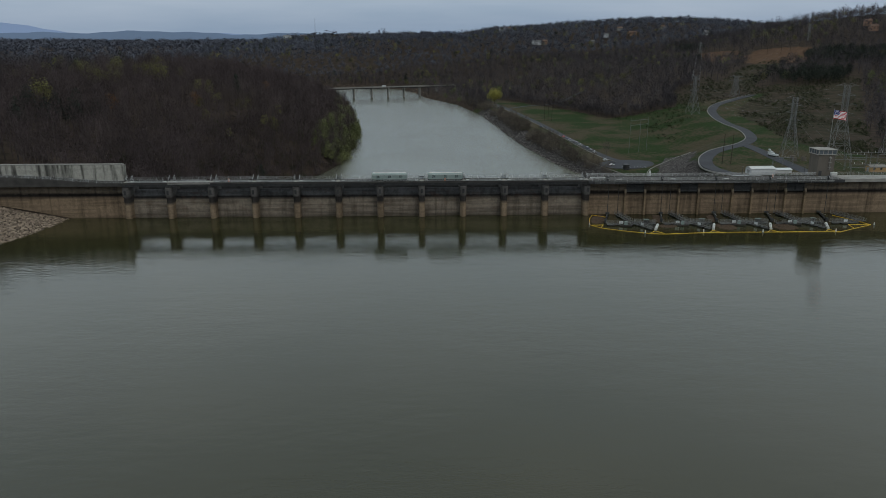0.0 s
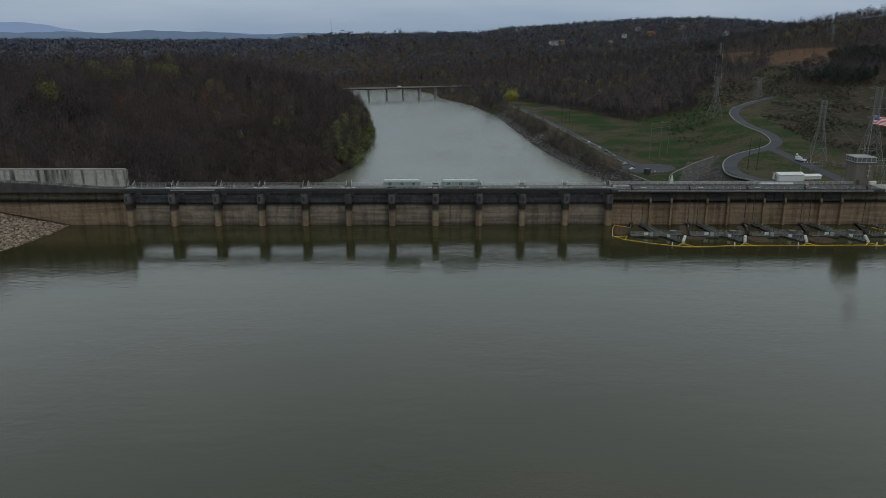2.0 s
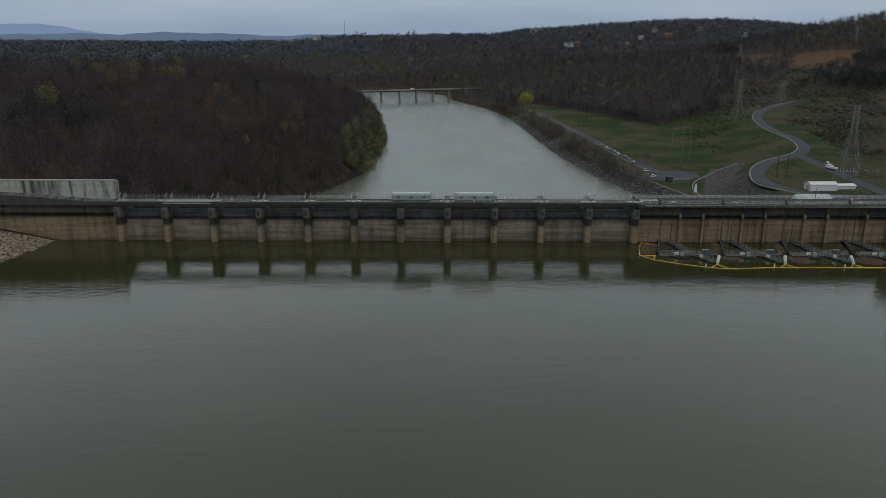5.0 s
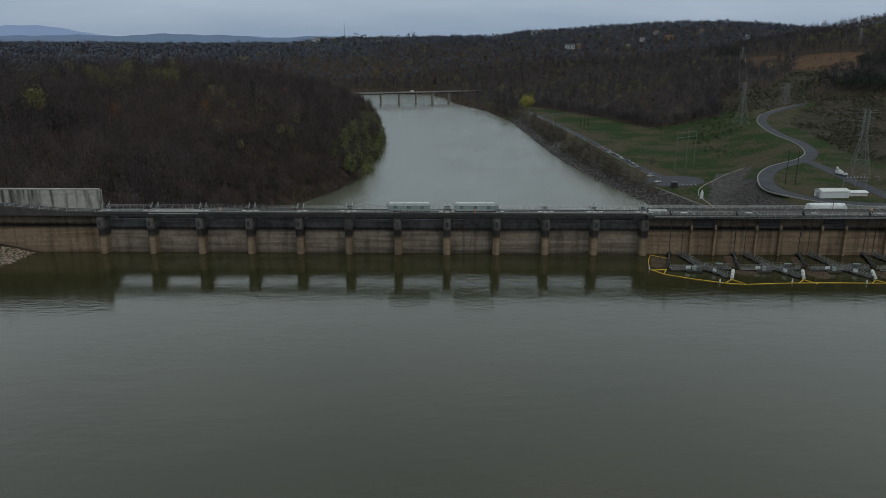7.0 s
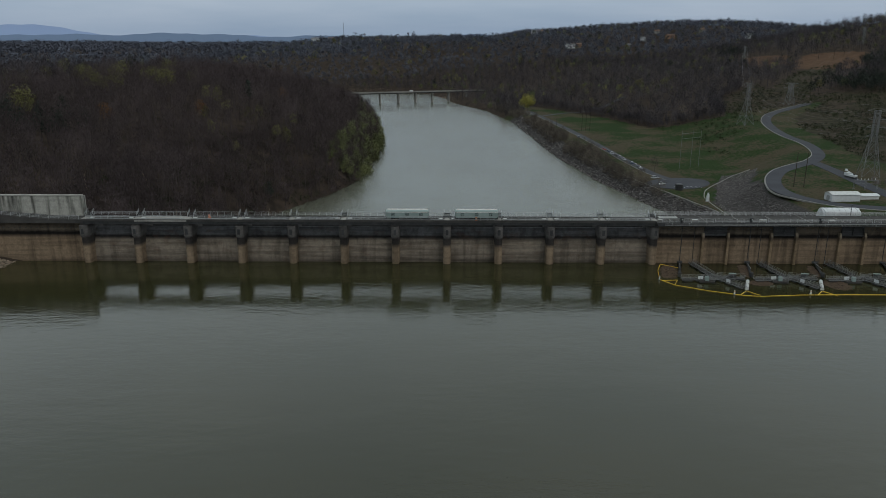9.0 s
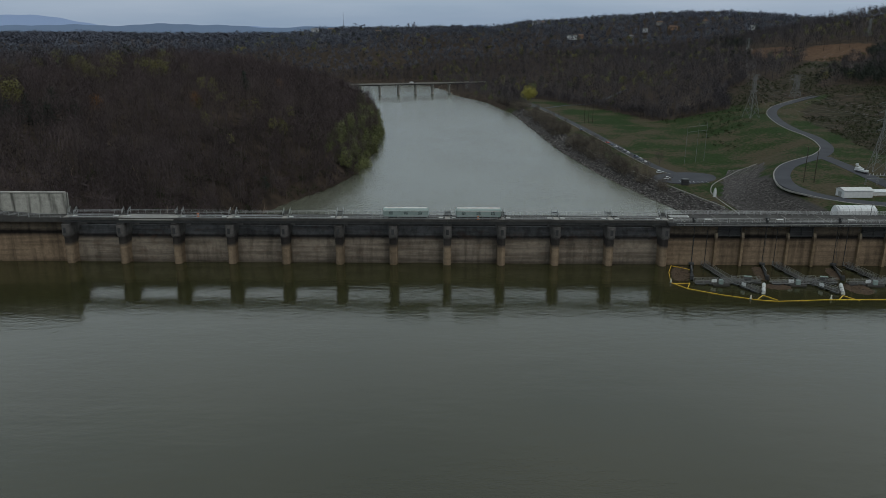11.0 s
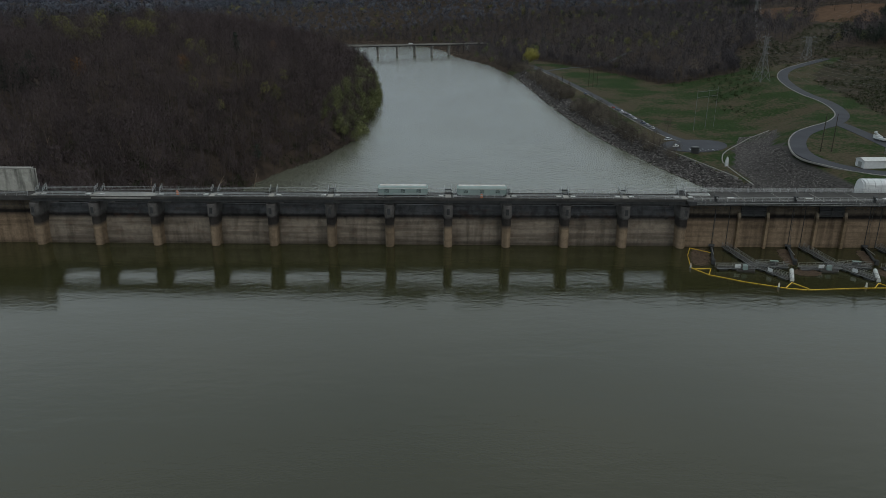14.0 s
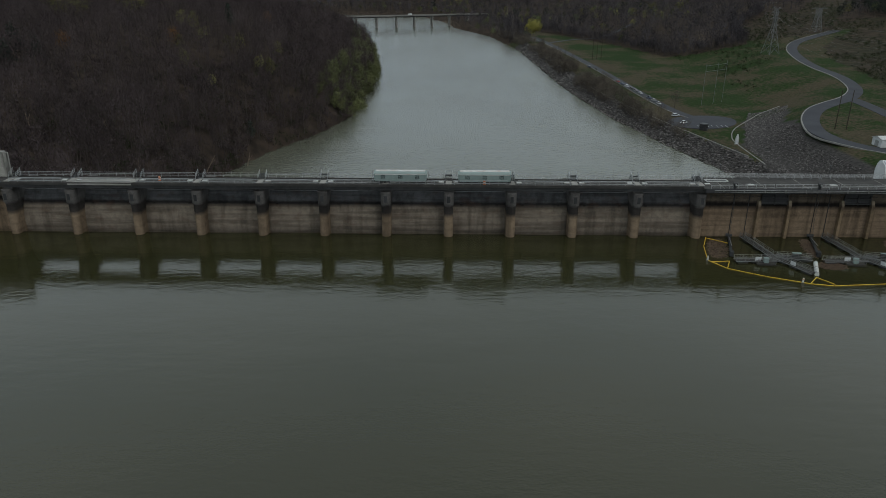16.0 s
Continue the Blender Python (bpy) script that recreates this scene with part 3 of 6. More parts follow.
def build_pier():
    """One pier: round nose, corbelled head with a recess, straight tail."""
    bm = bmesh.new()
    hw = 1.06

    def nose(front, half, back):
        pts = [(half, back), (-half, back)]
        for i in range(9):
            a = math.pi - math.pi * i / 8
            pts.append((half * math.cos(a), front + half - half * math.sin(a)))
        return pts
    bm_prism(bm, nose(-0.85, hw, 16.0)[::-1], -14, 8.0)
    bm_prism(bm, nose(-1.45, hw + 0.1, 12.0)[::-1], 8.0, 10.9)
    bm_prism(bm, nose(-1.15, hw + 0.06, 12.0)[::-1], 7.6, 8.0)
    bm_box(bm, -hw - 0.1, hw + 0.1, 0.1, 4.6, 10.9, 11.5)
    # recess frame on the head
    for x0, x1, z0, z1 in ((-0.55, -0.38, 8.6, 10.4), (0.38, 0.55, 8.6, 10.4), (-0.38, 0.38, 10.2, 10.4)):
        bm_box(bm, x0, x1, -1.55, -1.1, z0, z1)
    return bm


def gate_profile():
    R, zc, y0 = 12.2, 2.2, 2.6
    zs = [-3.5 + 12.9 * i / 14 for i in range(15)]
    return [(y0 + R - math.sqrt(R * R - (z - zc) ** 2), z) for z in zs]


def build_gate(at):
    g = thing("spillway_gate", "rust-streaked curved steel spillway gate between concrete piers", "gate", "spillway gates", at)
    prof = gate_profile()
    bm = bmesh.new()
    bm_extrude_x(bm, prof + [(y + 0.25, z) for y, z in prof[::-1]], -6.24, 6.24)
    part("skin_plate", bm, M_GATE, g)
    ty, tz = prof[-1]
    bm = bmesh.new()
    bm_box(bm, -6.24, 6.24, ty - 0.08, ty + 0.6, tz - 0.3, tz, 0.04)
    part("top_girder", bm, M_GATE, g)
    for x in (-4.2, 4.2):
        bm = bmesh.new()
        bm_rod(bm, (x, 3.2, 2.0), (x, 13.2, 2.2), 0.35, 0.3, 6)
        part("gate_arm", bm, M_DARK, g)
        bm = bmesh.new()
        yl, zl = prof[11]
        bm_box(bm, x - 0.35, x + 0.35, yl - 0.22, yl + 0.1, zl - 0.25, zl + 0.35, 0.08)
        part("lifting_lug", bm, M_GATE, g)
    return g


def face_block(name, x0, x1, parent, material, y0=0.9, steps=()):
    """A length of gravity dam: upstream face, sloping back."""
    bm = bmesh.new()
    prof = [(y0, -14), (y0, DECK_Z - 1.1), (6.5, DECK_Z - 1.1), (6.5, 4), (24, -34), (y0, -34)]
    bm_extrude_x(bm, prof, x0, x1)
    return part(name, bm, material, parent)


def build_dam():
    dam = thing("dam", "long concrete gravity dam with stained piers and walls", "dam", kind="structure")
    bm_p = to_mesh("pier", build_pier())
    bm_p.materials.append(M_PIER)
    for x in PIERS:
        o = part("pier", bm_p, None, dam)
        o.location.x = x
        # dark plate inside the frame paints the shade of the head's recess
        bm = bmesh.new()
        bm_box(bm, x - 0.36, x + 0.36, -1.5, -1.2, 8.65, 10.15)
        part("recess_shade", bm, M_FASCIA, dam)
    bm = bmesh.new()
    bm_extrude_x(bm, [(2.9, -14), (2.9, -4), (5.5, -3.2), (9, -5), (30, -34), (2.9, -34)], SPILL_L, SPILL_R)
    part("spillway_crest", bm, M_PIER, dam)
    # added dark backing that keeps the bright river out of the gaps above gates
    for x0, x1 in zip(PIERS, PIERS[1:]):
        bm = bmesh.new()
        bm_box(bm, x0 + 1.07, x1 - 1.07, 9.0, 9.8, 5.8, 10.2, 0.05)
        part("gap_backing", bm, M_FASCIA, dam)
    # lift-jointed blocks of the solid parts, a hair apart
    edges = [SPILL_R + 1.05, 66.6, 85.9, 105.2, 124.5, INTAKE_R]
    for a, b in zip(edges, edges[1:]):
        face_block("intake_block", a + 0.05, b - 0.05, dam, M_FACE, 0.9)
    for a in range(9):
        x0 = INTAKE_R + a * 15.2
        face_block("wall_block", x0 + 0.05, x0 + 15.15, dam, M_FACE, 0.9)
    for a in range(14):
        x1 = SPILL_L - 1.05 - a * 15.2
        face_block("wall_block", x1 - 15.15, x1 - 0.05, dam, M_FACE, 2.1)
    # intake ribs in pairs; a dark plate between them paints the gate slot's shade
    for c in (76.0, 95.35, 114.7, 134.05):
        for s in (-1, 1):
            bm = bmesh.new()
            bm_extrude_x(bm, [(1.0, -10), (-0.25, -10), (-0.25, 8.1), (0.15, 9.2), (1.0, 9.2)], c + s * 3.55 - 0.32, c + s * 3.55 + 0.32)
            part("intake_rib", bm, M_RIB, dam)
        bm = bmesh.new()
        bm_box(bm, c - 3.1, c + 3.1, 0.7, 1.0, 8.2, 11.3)
        part("gate_slot", bm, M_DARK, dam)
        bm = bmesh.new()
        for z in (8.3, 9.5, 10.6):
            bm_box(bm, c - 3.2, c + 3.2, 0.25, 0.7, z, z + 0.28)
        for x in (-3.1, 0, 2.9):
            bm_box(bm, c + x, c + x + 0.2, 0.3, 0.75, 8.2, 11.3)
        part("slot_frame", bm, M_DARK, dam)
    for x in (66.6, 70.2, 85.9, 89.0, 105.2, 108.0, 124.5, 127.4, 146.0):
        bm = bmesh.new()
        bm_box(bm, x - 0.06, x + 0.06, 0.76, 0.95, -4, 11.3)
        part("joint_seal", bm, M_FASCIA, dam)
    # roadway
    for i in range(11):
        x0, x1 = PIERS[i], PIERS[i + 1]
        bm = bmesh.new()
        bm_box(bm, x0 + 0.03, x1 - 0.03, -0.95, 4.4, DECK_Z - 0.4, DECK_Z)
        part("deck_span", bm, M_DARKDECK if i != 1 else M_DECK, dam)
        for y in (-0.7, 3.6):
            bm = bmesh.new()
            bm_box(bm, x0 + 0.03, x1 - 0.03, y, y + 0.4, DECK_Z - 1.05, DECK_Z - 0.4)
            bm_box(bm, x0 + 0.03, x1 - 0.03, y - 0.12, y + 0.52, DECK_Z - 1.1, DECK_Z - 1.0)
            part("deck_girder", bm, M_FASCIA, dam)
        for y in (-1.0, 4.15):
            bm = bmesh.new()
            bm_box(bm, x0 + 0.03, x1 - 0.03, y, y + 0.28, DECK_Z + 0.004, DECK_Z + 0.22, 0.03)
            part("deck_kerb", bm, M_DARKDECK, dam)
        for y in (0.75, 3.0):
            bm = bmesh.new()
            bm_box(bm, x0, x1, y - 0.05, y + 0.05, DECK_Z + 0.004, DECK_Z + 0.14)
            part("crane_rail", bm, M_STEEL, dam)
    bm = bmesh.new()
    bm_box(bm, SPILL_R, INTAKE_R + 4, -2.4, 7.6, DECK_Z - 0.5, DECK_Z)
    part("intake_deck", bm, M_DARKDECK, dam)
    bm = bmesh.new()
    bm_box(bm, SPILL_R, INTAKE_R + 4, -2.6, -2.15, DECK_Z - 0.9, DECK_Z + 0.15, 0.05)
    part("deck_edge_beam", bm, M_FASCIA, dam)
    bm = bmesh.new()
    bm_box(bm, INTAKE_R + 4, RIGHT_END - 100, -0.4, 7.6, DECK_Z - 1.1, DECK_Z)
    part("right_deck", bm, M_DECK, dam)
    bm = bmesh.new()
    rise = [(SPILL_L, 0.0), (-112, 0.1), (-120, 0.7), (-130, 1.6), (-142, 2.2), (LEFT_END, 2.6)]
    for (xa, za), (xb, zb) in zip(rise, rise[1:]):
        lo = [bm.verts.new((x, y, DECK_Z - 1.1)) for x, y in ((xa, -0.4), (xa, 7.6), (xb, 7.6), (xb, -0.4))]
        hi = [bm.verts.new((x, y, DECK_Z - 0.02 + z)) for x, y, z in ((xa, -0.4, za), (xa, 7.6, za), (xb, 7.6, zb), (xb, -0.4, zb))]
        for f in ((hi[0], hi[1], hi[2], hi[3]), (lo[0], hi[0], hi[3], lo[3]), (lo[1], lo[2], hi[2], hi[1])):
            bm.faces.new(f)
    part("left_ramp", bm, M_DARKDECK, dam)
    return dam


build_dam()
first_gate = build_gate((PIERS[0] + BAY / 2, 0, 0))
for i in range(1, 11):
    copy_thing(first_gate, pose(PIERS[i] + BAY / 2, 0, 0))

# ---------------------------------------------------------------- woods
def tree_template(seed, kind, height, spread, twigs, limbs, sides, wide, long=5.7, flat=0.12):
    """Arrays of one tree: points, triangles, material slots (0 bark, 1 foliage) and normals. Foliage grows in clumps round the crown and is shaded as rounded clumps."""
    rng = np.random.default_rng(seed)
    V, F, S, N = [], [], [], []

    def rod(p, q, r0, r1, n):
        p, q = np.asarray(p, float), np.asarray(q, float)
        d = (q - p) / np.linalg.norm(q - p)
        a = np.cross(d, (0.31, 0.95, 0.05))
        a /= np.linalg.norm(a)
        b = np.cross(d, a)
        o = len(V)
        for c, r in ((p, r0), (q, r1)):
            for i in range(n):
                t = 2 * math.pi * i / n
                out = a * math.cos(t) + b * math.sin(t)
                V.append(c + out * r)
                N.append(out)
        for i in range(n):
            j = (i + 1) % n
            F.extend(((o + i, o + j, o + n + j), (o + i, o + n + j, o + n + i)))
            S.extend((0, 0))

    low = {"shrub": 0.05, "pine": 0.25}.get(kind, 0.36)
    lean = np.array((rng.uniform(-0.05, 0.05), rng.uniform(-0.05, 0.05), 1.0))
    rod((0, 0, -0.6), lean * height * (0.95 if kind == "pine" else 0.6), height * 0.015, height * 0.006, sides)
    # clumps: centres, radii
    count = {"bare": 7, "shrub": 9, "pine": 16}.get(kind, 11)
    u = (np.arange(count) + rng.random(count)) / count
    turn = np.arange(count) * 2.4 + rng.uniform(0, 6.28)
    zc = low + (1 - low) * (0.10 + 0.78 * u)
    if kind == "pine":
        reach = spread * (1.02 - u) * 0.75
        size = spread * (0.26 + 0.26 * (1 - u))
    else:
        reach = spread * np.sqrt(np.maximum(0.03, 1 - (2 * u - 0.85) ** 2 / 1.5)) * 0.62
        size = spread * rng.uniform(0.34, 0.56, count)
    centre = np.stack([np.cos(turn) * reach, np.sin(turn) * reach, zc * height], 1)
    for k in range(min(limbs, count)):
        j = (k * 3) % count
        start = lean * height * min(0.6, max(0.2, zc[j] - 0.22))
        rod(start, centre[j], height * 0.006, height * 0.002, 3)
    # foliage
    j = rng.choice(count, twigs, p=size ** 2 / np.sum(size ** 2))
    out = rng.normal(size=(twigs, 3))
    out /= np.linalg.norm(out, axis=1)[:, None]
    squash = np.array((1.0, 1.0, 1.45 if kind == "bare" else 0.85))
    p = centre[j] + out * (size[j] * np.cbrt(rng.uniform(0.15, 1.0, twigs)))[:, None] * squash
    p[:, 2] = np.maximum(p[:, 2], 0.15 * wide)
    core = (p - np.array((0, 0, (low + 0.45 * (1 - low)) * height))) / np.array((spread, spread, 0.5 * (1 - low) * height))
    nor = 0.75 * out + 0.65 * core + rng.normal(size=(twigs, 3)) * 0.22 + np.array((0, 0, flat))
    nor /= np.linalg.norm(nor, axis=1)[:, None]
    if kind == "bare":
        d = out * np.array((0.75, 0.75, 0.3)) + rng.normal(size=(twigs, 3)) * 0.3 + np.array((0, 0, 0.75))
        length = wide * long * rng.uniform(0.7, 1.3, twigs)
    else:
        d = rng.normal(size=(twigs, 3))
        length = wide * rng.uniform(1.0, 1.7, twigs)
    d -= nor * np.sum(d * nor, 1)[:, None] * (0.5 if kind == "bare" else 0.8)
    d /= np.linalg.norm(d, axis=1)[:, None]
    side = np.cross(nor, d)
    side /= np.linalg.norm(side, axis=1)[:, None]
    w = wide * rng.uniform(0.7, 1.3, twigs) * 0.5
    tri = np.stack([p - d * length[:, None] * 0.5 + side * w[:, None], p - d * length[:, None] * 0.5 - side * w[:, None], p + d * length[:, None] * 0.5], 1)
    face = np.cross(tri[:, 1] - tri[:, 0], tri[:, 2] - tri[:, 0])
    flip = np.sum(face * nor, 1) < 0
    tri[flip] = tri[flip][:, ::-1]
    o = len(V)
    verts = np.concatenate([np.array(V), tri.reshape(-1, 3)])
    faces = np.concatenate([np.array(F), o + np.arange(3 * twigs).reshape(-1, 3)])
    return verts, faces, np.concatenate([np.array(S), np.ones(twigs, int)]), np.concatenate([np.array(N), np.repeat(nor, 3, axis=0)])


def scatter(spacing, x0, x1, y0, y1, keep, seed):
    rng = np.random.default_rng(seed)
    gx, gy = np.meshgrid(np.arange(x0, x1, spacing), np.arange(y0, y1, spacing))
    p = np.stack([gx.ravel(), gy.ravel()], 1) + rng.uniform(-0.5, 0.5, (gx.size, 2)) * spacing
    return p[keep(p[:, 0], p[:, 1])]


def plant(name, spots, templates, materials, seed, lo=0.75, hi=1.25, sink=0.2, rounded=True, vary=0.45):
    """Joins many trees into one mesh of kind stuff."""
    rng = np.random.default_rng(seed)
    which = rng.integers(0, len(templates), len(spots))
    spots = np.stack(site(spots[:, 0], spots[:, 1]), 1)
    z = spots[:, 2] - sink
    vs, fs, ss, ns, ts_, off = [], [], [], [], [], 0
    for k, (tv, tf, ts, tn) in enumerate(templates):
        sel = np.nonzero(which == k)[0]
        if not len(sel):
            continue
        a, s = rng.uniform(0, 6.28, len(sel)), rng.uniform(lo, hi, len(sel))
        c, si = np.cos(a) * s, np.sin(a) * s
        x = tv[None, :, 0] * c[:, None] - tv[None, :, 1] * si[:, None] + spots[sel, 0][:, None]
        y = tv[None, :, 0] * si[:, None] + tv[None, :, 1] * c[:, None] + spots[sel, 1][:, None]
        zz = tv[None, :, 2] * (s * rng.uniform(0.9, 1.12, len(sel)))[:, None] + z[sel][:, None]
        vs.append(np.stack([x, y, zz], -1).reshape(-1, 3))
        n = len(tv)
        fs.append((tf[None] + (np.arange(len(sel)) * n)[:, None, None] + off).reshape(-1, 3))
        c, si = np.cos(a), np.sin(a)
        ns.append(np.stack([tn[None, :, 0] * c[:, None] - tn[None, :, 1] * si[:, None], tn[None, :, 0] * si[:, None] + tn[None, :, 1] * c[:, None], np.tile(tn[None, :, 2], (len(sel), 1))], -1).reshape(-1, 3))
        ss.append(np.tile(ts, len(sel)))
        ts_.append(np.repeat(rng.uniform(1 - vary, 1 + vary, len(sel)), len(tv)))
        off += n * len(sel)
    if not vs:
        return None
    me = np_mesh(name, np.concatenate(vs), np.concatenate(fs), materials, np.concatenate(ss), normals=np.concatenate(ns) if rounded else None, tone=np.concatenate(ts_) if rounded else None)
    return tagged(new(name, me), kind="stuff")


def in_view(x, y):
    return np.abs(x + 1) < 0.76 * (y + 215) + 25


def wooded(x, y):
    dl, dr = banks(x, y)
    z = relief(x, y)
    ok = in_view(x, y) & (z > RIVER_Z + 0.6) & ~is_orange(x, y)
    left = (dl > 1.0) & (y > 12) & ~((y < 22) & (x > -160))
    right = (dr > 3) & ~is_open(x, y) & (y > 150)
    bridge = (np.abs(y - 785) < 14) & (x > -10) & (x < 160)
    return ok & (left | right) & ~bridge


def build_woods():
    rng = np.random.default_rng(5)
    near = [tree_template(i, "bare", 13 + 1.3 * (i % 5), 3.6, 195, 3, 3, 0.21, 4.6) for i in range(8)]
    mid = [tree_template(20 + i, "bare", 13 + 1.5 * (i % 5), 4.6, 54, 0, 3, 0.60, 2.6, 0.45) for i in range(8)]
    far = [tree_template(40 + i, "leafy", 13 + i % 4, 5.6, 28, 0, 3, 2.1, flat=0.8) for i in range(6)]
    nearp = [tree_template(60 + i, "pine", 16 + i, 3.6, 300, 0, 4, 0.75) for i in range(3)]
    midp = [tree_template(70 + i, "leafy", 16 + i, 4.0, 90, 0, 3, 1.0) for i in range(3)]
    farp = [tree_template(75 + i, "leafy", 16 + i, 4.6, 30, 0, 3, 1.7) for i in range(3)]
    nearl = [tree_template(80 + i, "leafy", 12 + i, 3.6, 420, 6, 4, 0.42) for i in range(3)]
    midl = [tree_template(90 + i, "leafy", 12 + i, 4.6, 100, 2, 3, 1.05) for i in range(3)]
    shrub = [tree_template(95 + i, "bare", 3.2 + 0.8 * i, 2.1, 120, 5, 3, 0.13, 6.0) for i in range(5)]

    def split(p, shares, seed):
        u = np.random.default_rng(seed).random(len(p))
        clump = 0.5 + 0.5 * np.sin(p[:, 0] / 37 + 1.7) * np.sin(p[:, 1] / 43 + seed)
        u = np.clip(u * 0.75 + 0.25 * clump, 0, 0.9999)
        out, lo = [], 0.0
        for s in shares:
            out.append(p[(u >= lo) & (u < lo + s)])
            lo += s
        return out

    # wooded hill on the left shore
    def left_near(x, y):
        dl, _ = banks(x, y)
        return wooded(x, y) & (dl > 0) & (dl < 185) & (y < 640)
    p = scatter(5.3, -400, -50, 12, 640, left_near, 1)
    green, buds, pines, bare = split(p, (0.02, 0.05, 0.012, 0.918), 3)
    dl, _ = banks(bare[:, 0], bare[:, 1])
    tagged(plant("bare_wood", bare, near, [M_BARK, M_TWIG], 11, 0.62, 1.35), "dense leafless brown wood on a steep hillside", "woods")
    tagged(plant("pine_wood", pines, nearp, [M_BARK, M_PINE], 12), "dark pines scattered through the leafless wood", "woods")
    tagged(plant("budding_wood", np.concatenate([buds, green]), nearl, [M_BARK, M_BUD], 13, 0.7, 1.1), "trees in yellow-green bud among bare ones", "woods")

    def shore(x, y):
        dl, _ = banks(x, y)
        return (dl > -2.5) & (dl < 17) & (y > 235) & (y < 560) & in_view(x, y)
    p = scatter(5.6, -130, -50, 200, 560, shore, 2)
    round_ = [tree_template(110 + i, "shrub", 10 + i, 4.6, 680, 6, 4, 0.46) for i in range(5)]
    tagged(plant("shore_trees", p, round_, [M_BARK, M_SHORELEAF], 14, 0.6, 1.15), "fresh green trees leaning along the river shore", "woods")

    # middle distance
    def middle(x, y):
        dl, dr = banks(x, y)
        return wooded(x, y) & (((dr > 0) & (y < 1000)) | ((dl > 0) & ((dl >= 185) | (y >= 640)))) & (y < 1000) & (np.hypot(x, y) < 1150)
    p = scatter(7.8, -900, 900, 60, 1000, middle, 4)
    pines, buds, green, bare = split(p, (0.09, 0.06, 0.04, 0.81), 9)
    tagged(plant("bare_wood", bare, mid, [M_MIDTWIG, M_MIDTWIG], 21, 0.6, 1.35), "leafless grey-brown woods on the valley side", "woods")
    tagged(plant("pine_wood", pines, midp, [M_BARK, M_PINE], 22), "dark pines among the woods on the valley side", "woods")
    tagged(plant("budding_wood", buds, midl, [M_BARK, M_BUD], 23, 0.7, 1.1), "budding trees among the woods on the valley side", "woods")
    tagged(plant("leafing_wood", green, midl, [M_BARK, M_GREEN], 24, 0.6, 1.0), "trees in fresh leaf among the woods", "woods")

    # the far hills
    def hills(x, y):
        return in_view(x, y) & (relief(x, y) > RIVER_Z + 1) & (~is_orange(x, y))
    p = scatter(14.6, -1700, 1800, 1000, 2000, hills, 5)
    pines, buds, bare = split(p, (0.12, 0.05, 0.83), 15)
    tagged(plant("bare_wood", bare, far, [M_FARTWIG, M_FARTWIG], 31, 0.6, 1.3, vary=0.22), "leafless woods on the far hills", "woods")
    tagged(plant("pine_wood", pines, farp, [M_BARK, M_PINE], 32), "dark pines on the far hills", "woods")
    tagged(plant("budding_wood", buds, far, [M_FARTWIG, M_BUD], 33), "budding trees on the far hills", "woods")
    p = scatter(52, -3900, 3900, 2000, 4800, hills, 6)
    dist = [tree_template(130 + i, "leafy", 15 + i % 4, 17.0, 30, 0, 3, 5.0, flat=0.9) for i in range(4)]
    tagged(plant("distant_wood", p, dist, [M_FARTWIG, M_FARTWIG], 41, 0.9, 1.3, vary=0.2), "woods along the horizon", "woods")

    # scrub along the stone bank and on the grassy slopes
    def bank(x, y):
        _, dr = banks(x, y)
        return (dr > 5) & (dr < np.interp(y, (230, 300), (12, 19))) & (y > 188 + 14 * np.sin(x)) & (y < 640) & (np.sin(y / 31) + np.sin(y / 13 + 2) > -1.2)
    p = scatter(2.1, 50, 150, 185, 640, bank, 7)
    p = p[np.random.default_rng(9).random(len(p)) < 0.66 + 0.3 * np.sin(p[:, 1] / 9) * np.sin(p[:, 1] / 37 + 1)]
    tagged(plant("bank_scrub", p, shrub, [M_BARK, M_SCRUB], 51, 0.5, 1.9), "leafless brown scrub along the stone river bank", "shrubs")

    # undergrowth down to the water on the left shore
    thick = [tree_template(120 + i, "shrub", 3.2 + 0.6 * i, 2.3, 56, 2, 3, 0.4) for i in range(4)]

    def under(x, y):
        dl, _ = banks(x, y)
        return (dl > -0.3) & (dl < 45) & (y > 30) & (y < 330) & in_view(x, y) & (np.sin(x / 6 + 1) * np.sin(y / 8) > -0.45)
    p = scatter(2.5, -190, -50, 30, 330, under, 71)
    u = np.random.default_rng(72).random(len(p))
    tagged(plant("undergrowth", p[u < 0.7], thick, [M_BARK, M_TWIG], 73, 0.6, 1.5), "tangled leafless undergrowth on the steep river bank", "shrubs")
    tagged(plant("undergrowth", p[u >= 0.7], thick, [M_BARK, M_DARKSCRUB], 74, 0.5, 1.2), "dark evergreen undergrowth on the steep river bank", "shrubs")

    # low bushes where the woods meet the meadow
    hem = [tree_template(150 + i, "bare", 8 + 1.2 * i, 3.4, 130, 4, 3, 0.36, 4.0) for i in range(5)]

    def edge(x, y):
        return (~is_open(x, y)) & (is_open(x, y - 13) | is_open(x - 9, y - 9) | is_open(x + 7, y - 9)) & (banks(x, y)[1] > 4)
    p = scatter(4.4, 60, 330, 400, 700, edge, 77)
    tagged(plant("edge_scrub", p, hem, [M_BARK, M_MIDTWIG], 78, 0.6, 1.2), "leafless grey-brown bushes along the edge of the wood", "shrubs")

    def slope(x, y):
        corridor = (y > 440) & (x > 240)
        return is_open(x, y) & (corridor | ((x > 205) & (y > 260) & (x - 0.75 * y < -12)) | ((x > np.interp(y, (130, 200, 240, 290, 350, 400, 440), (300, 262, 262, 275, 285, 305, 352)) + 6))) & ((np.sin(x / 17 + 2) * np.sin(y / 23) > -0.35) | corridor)
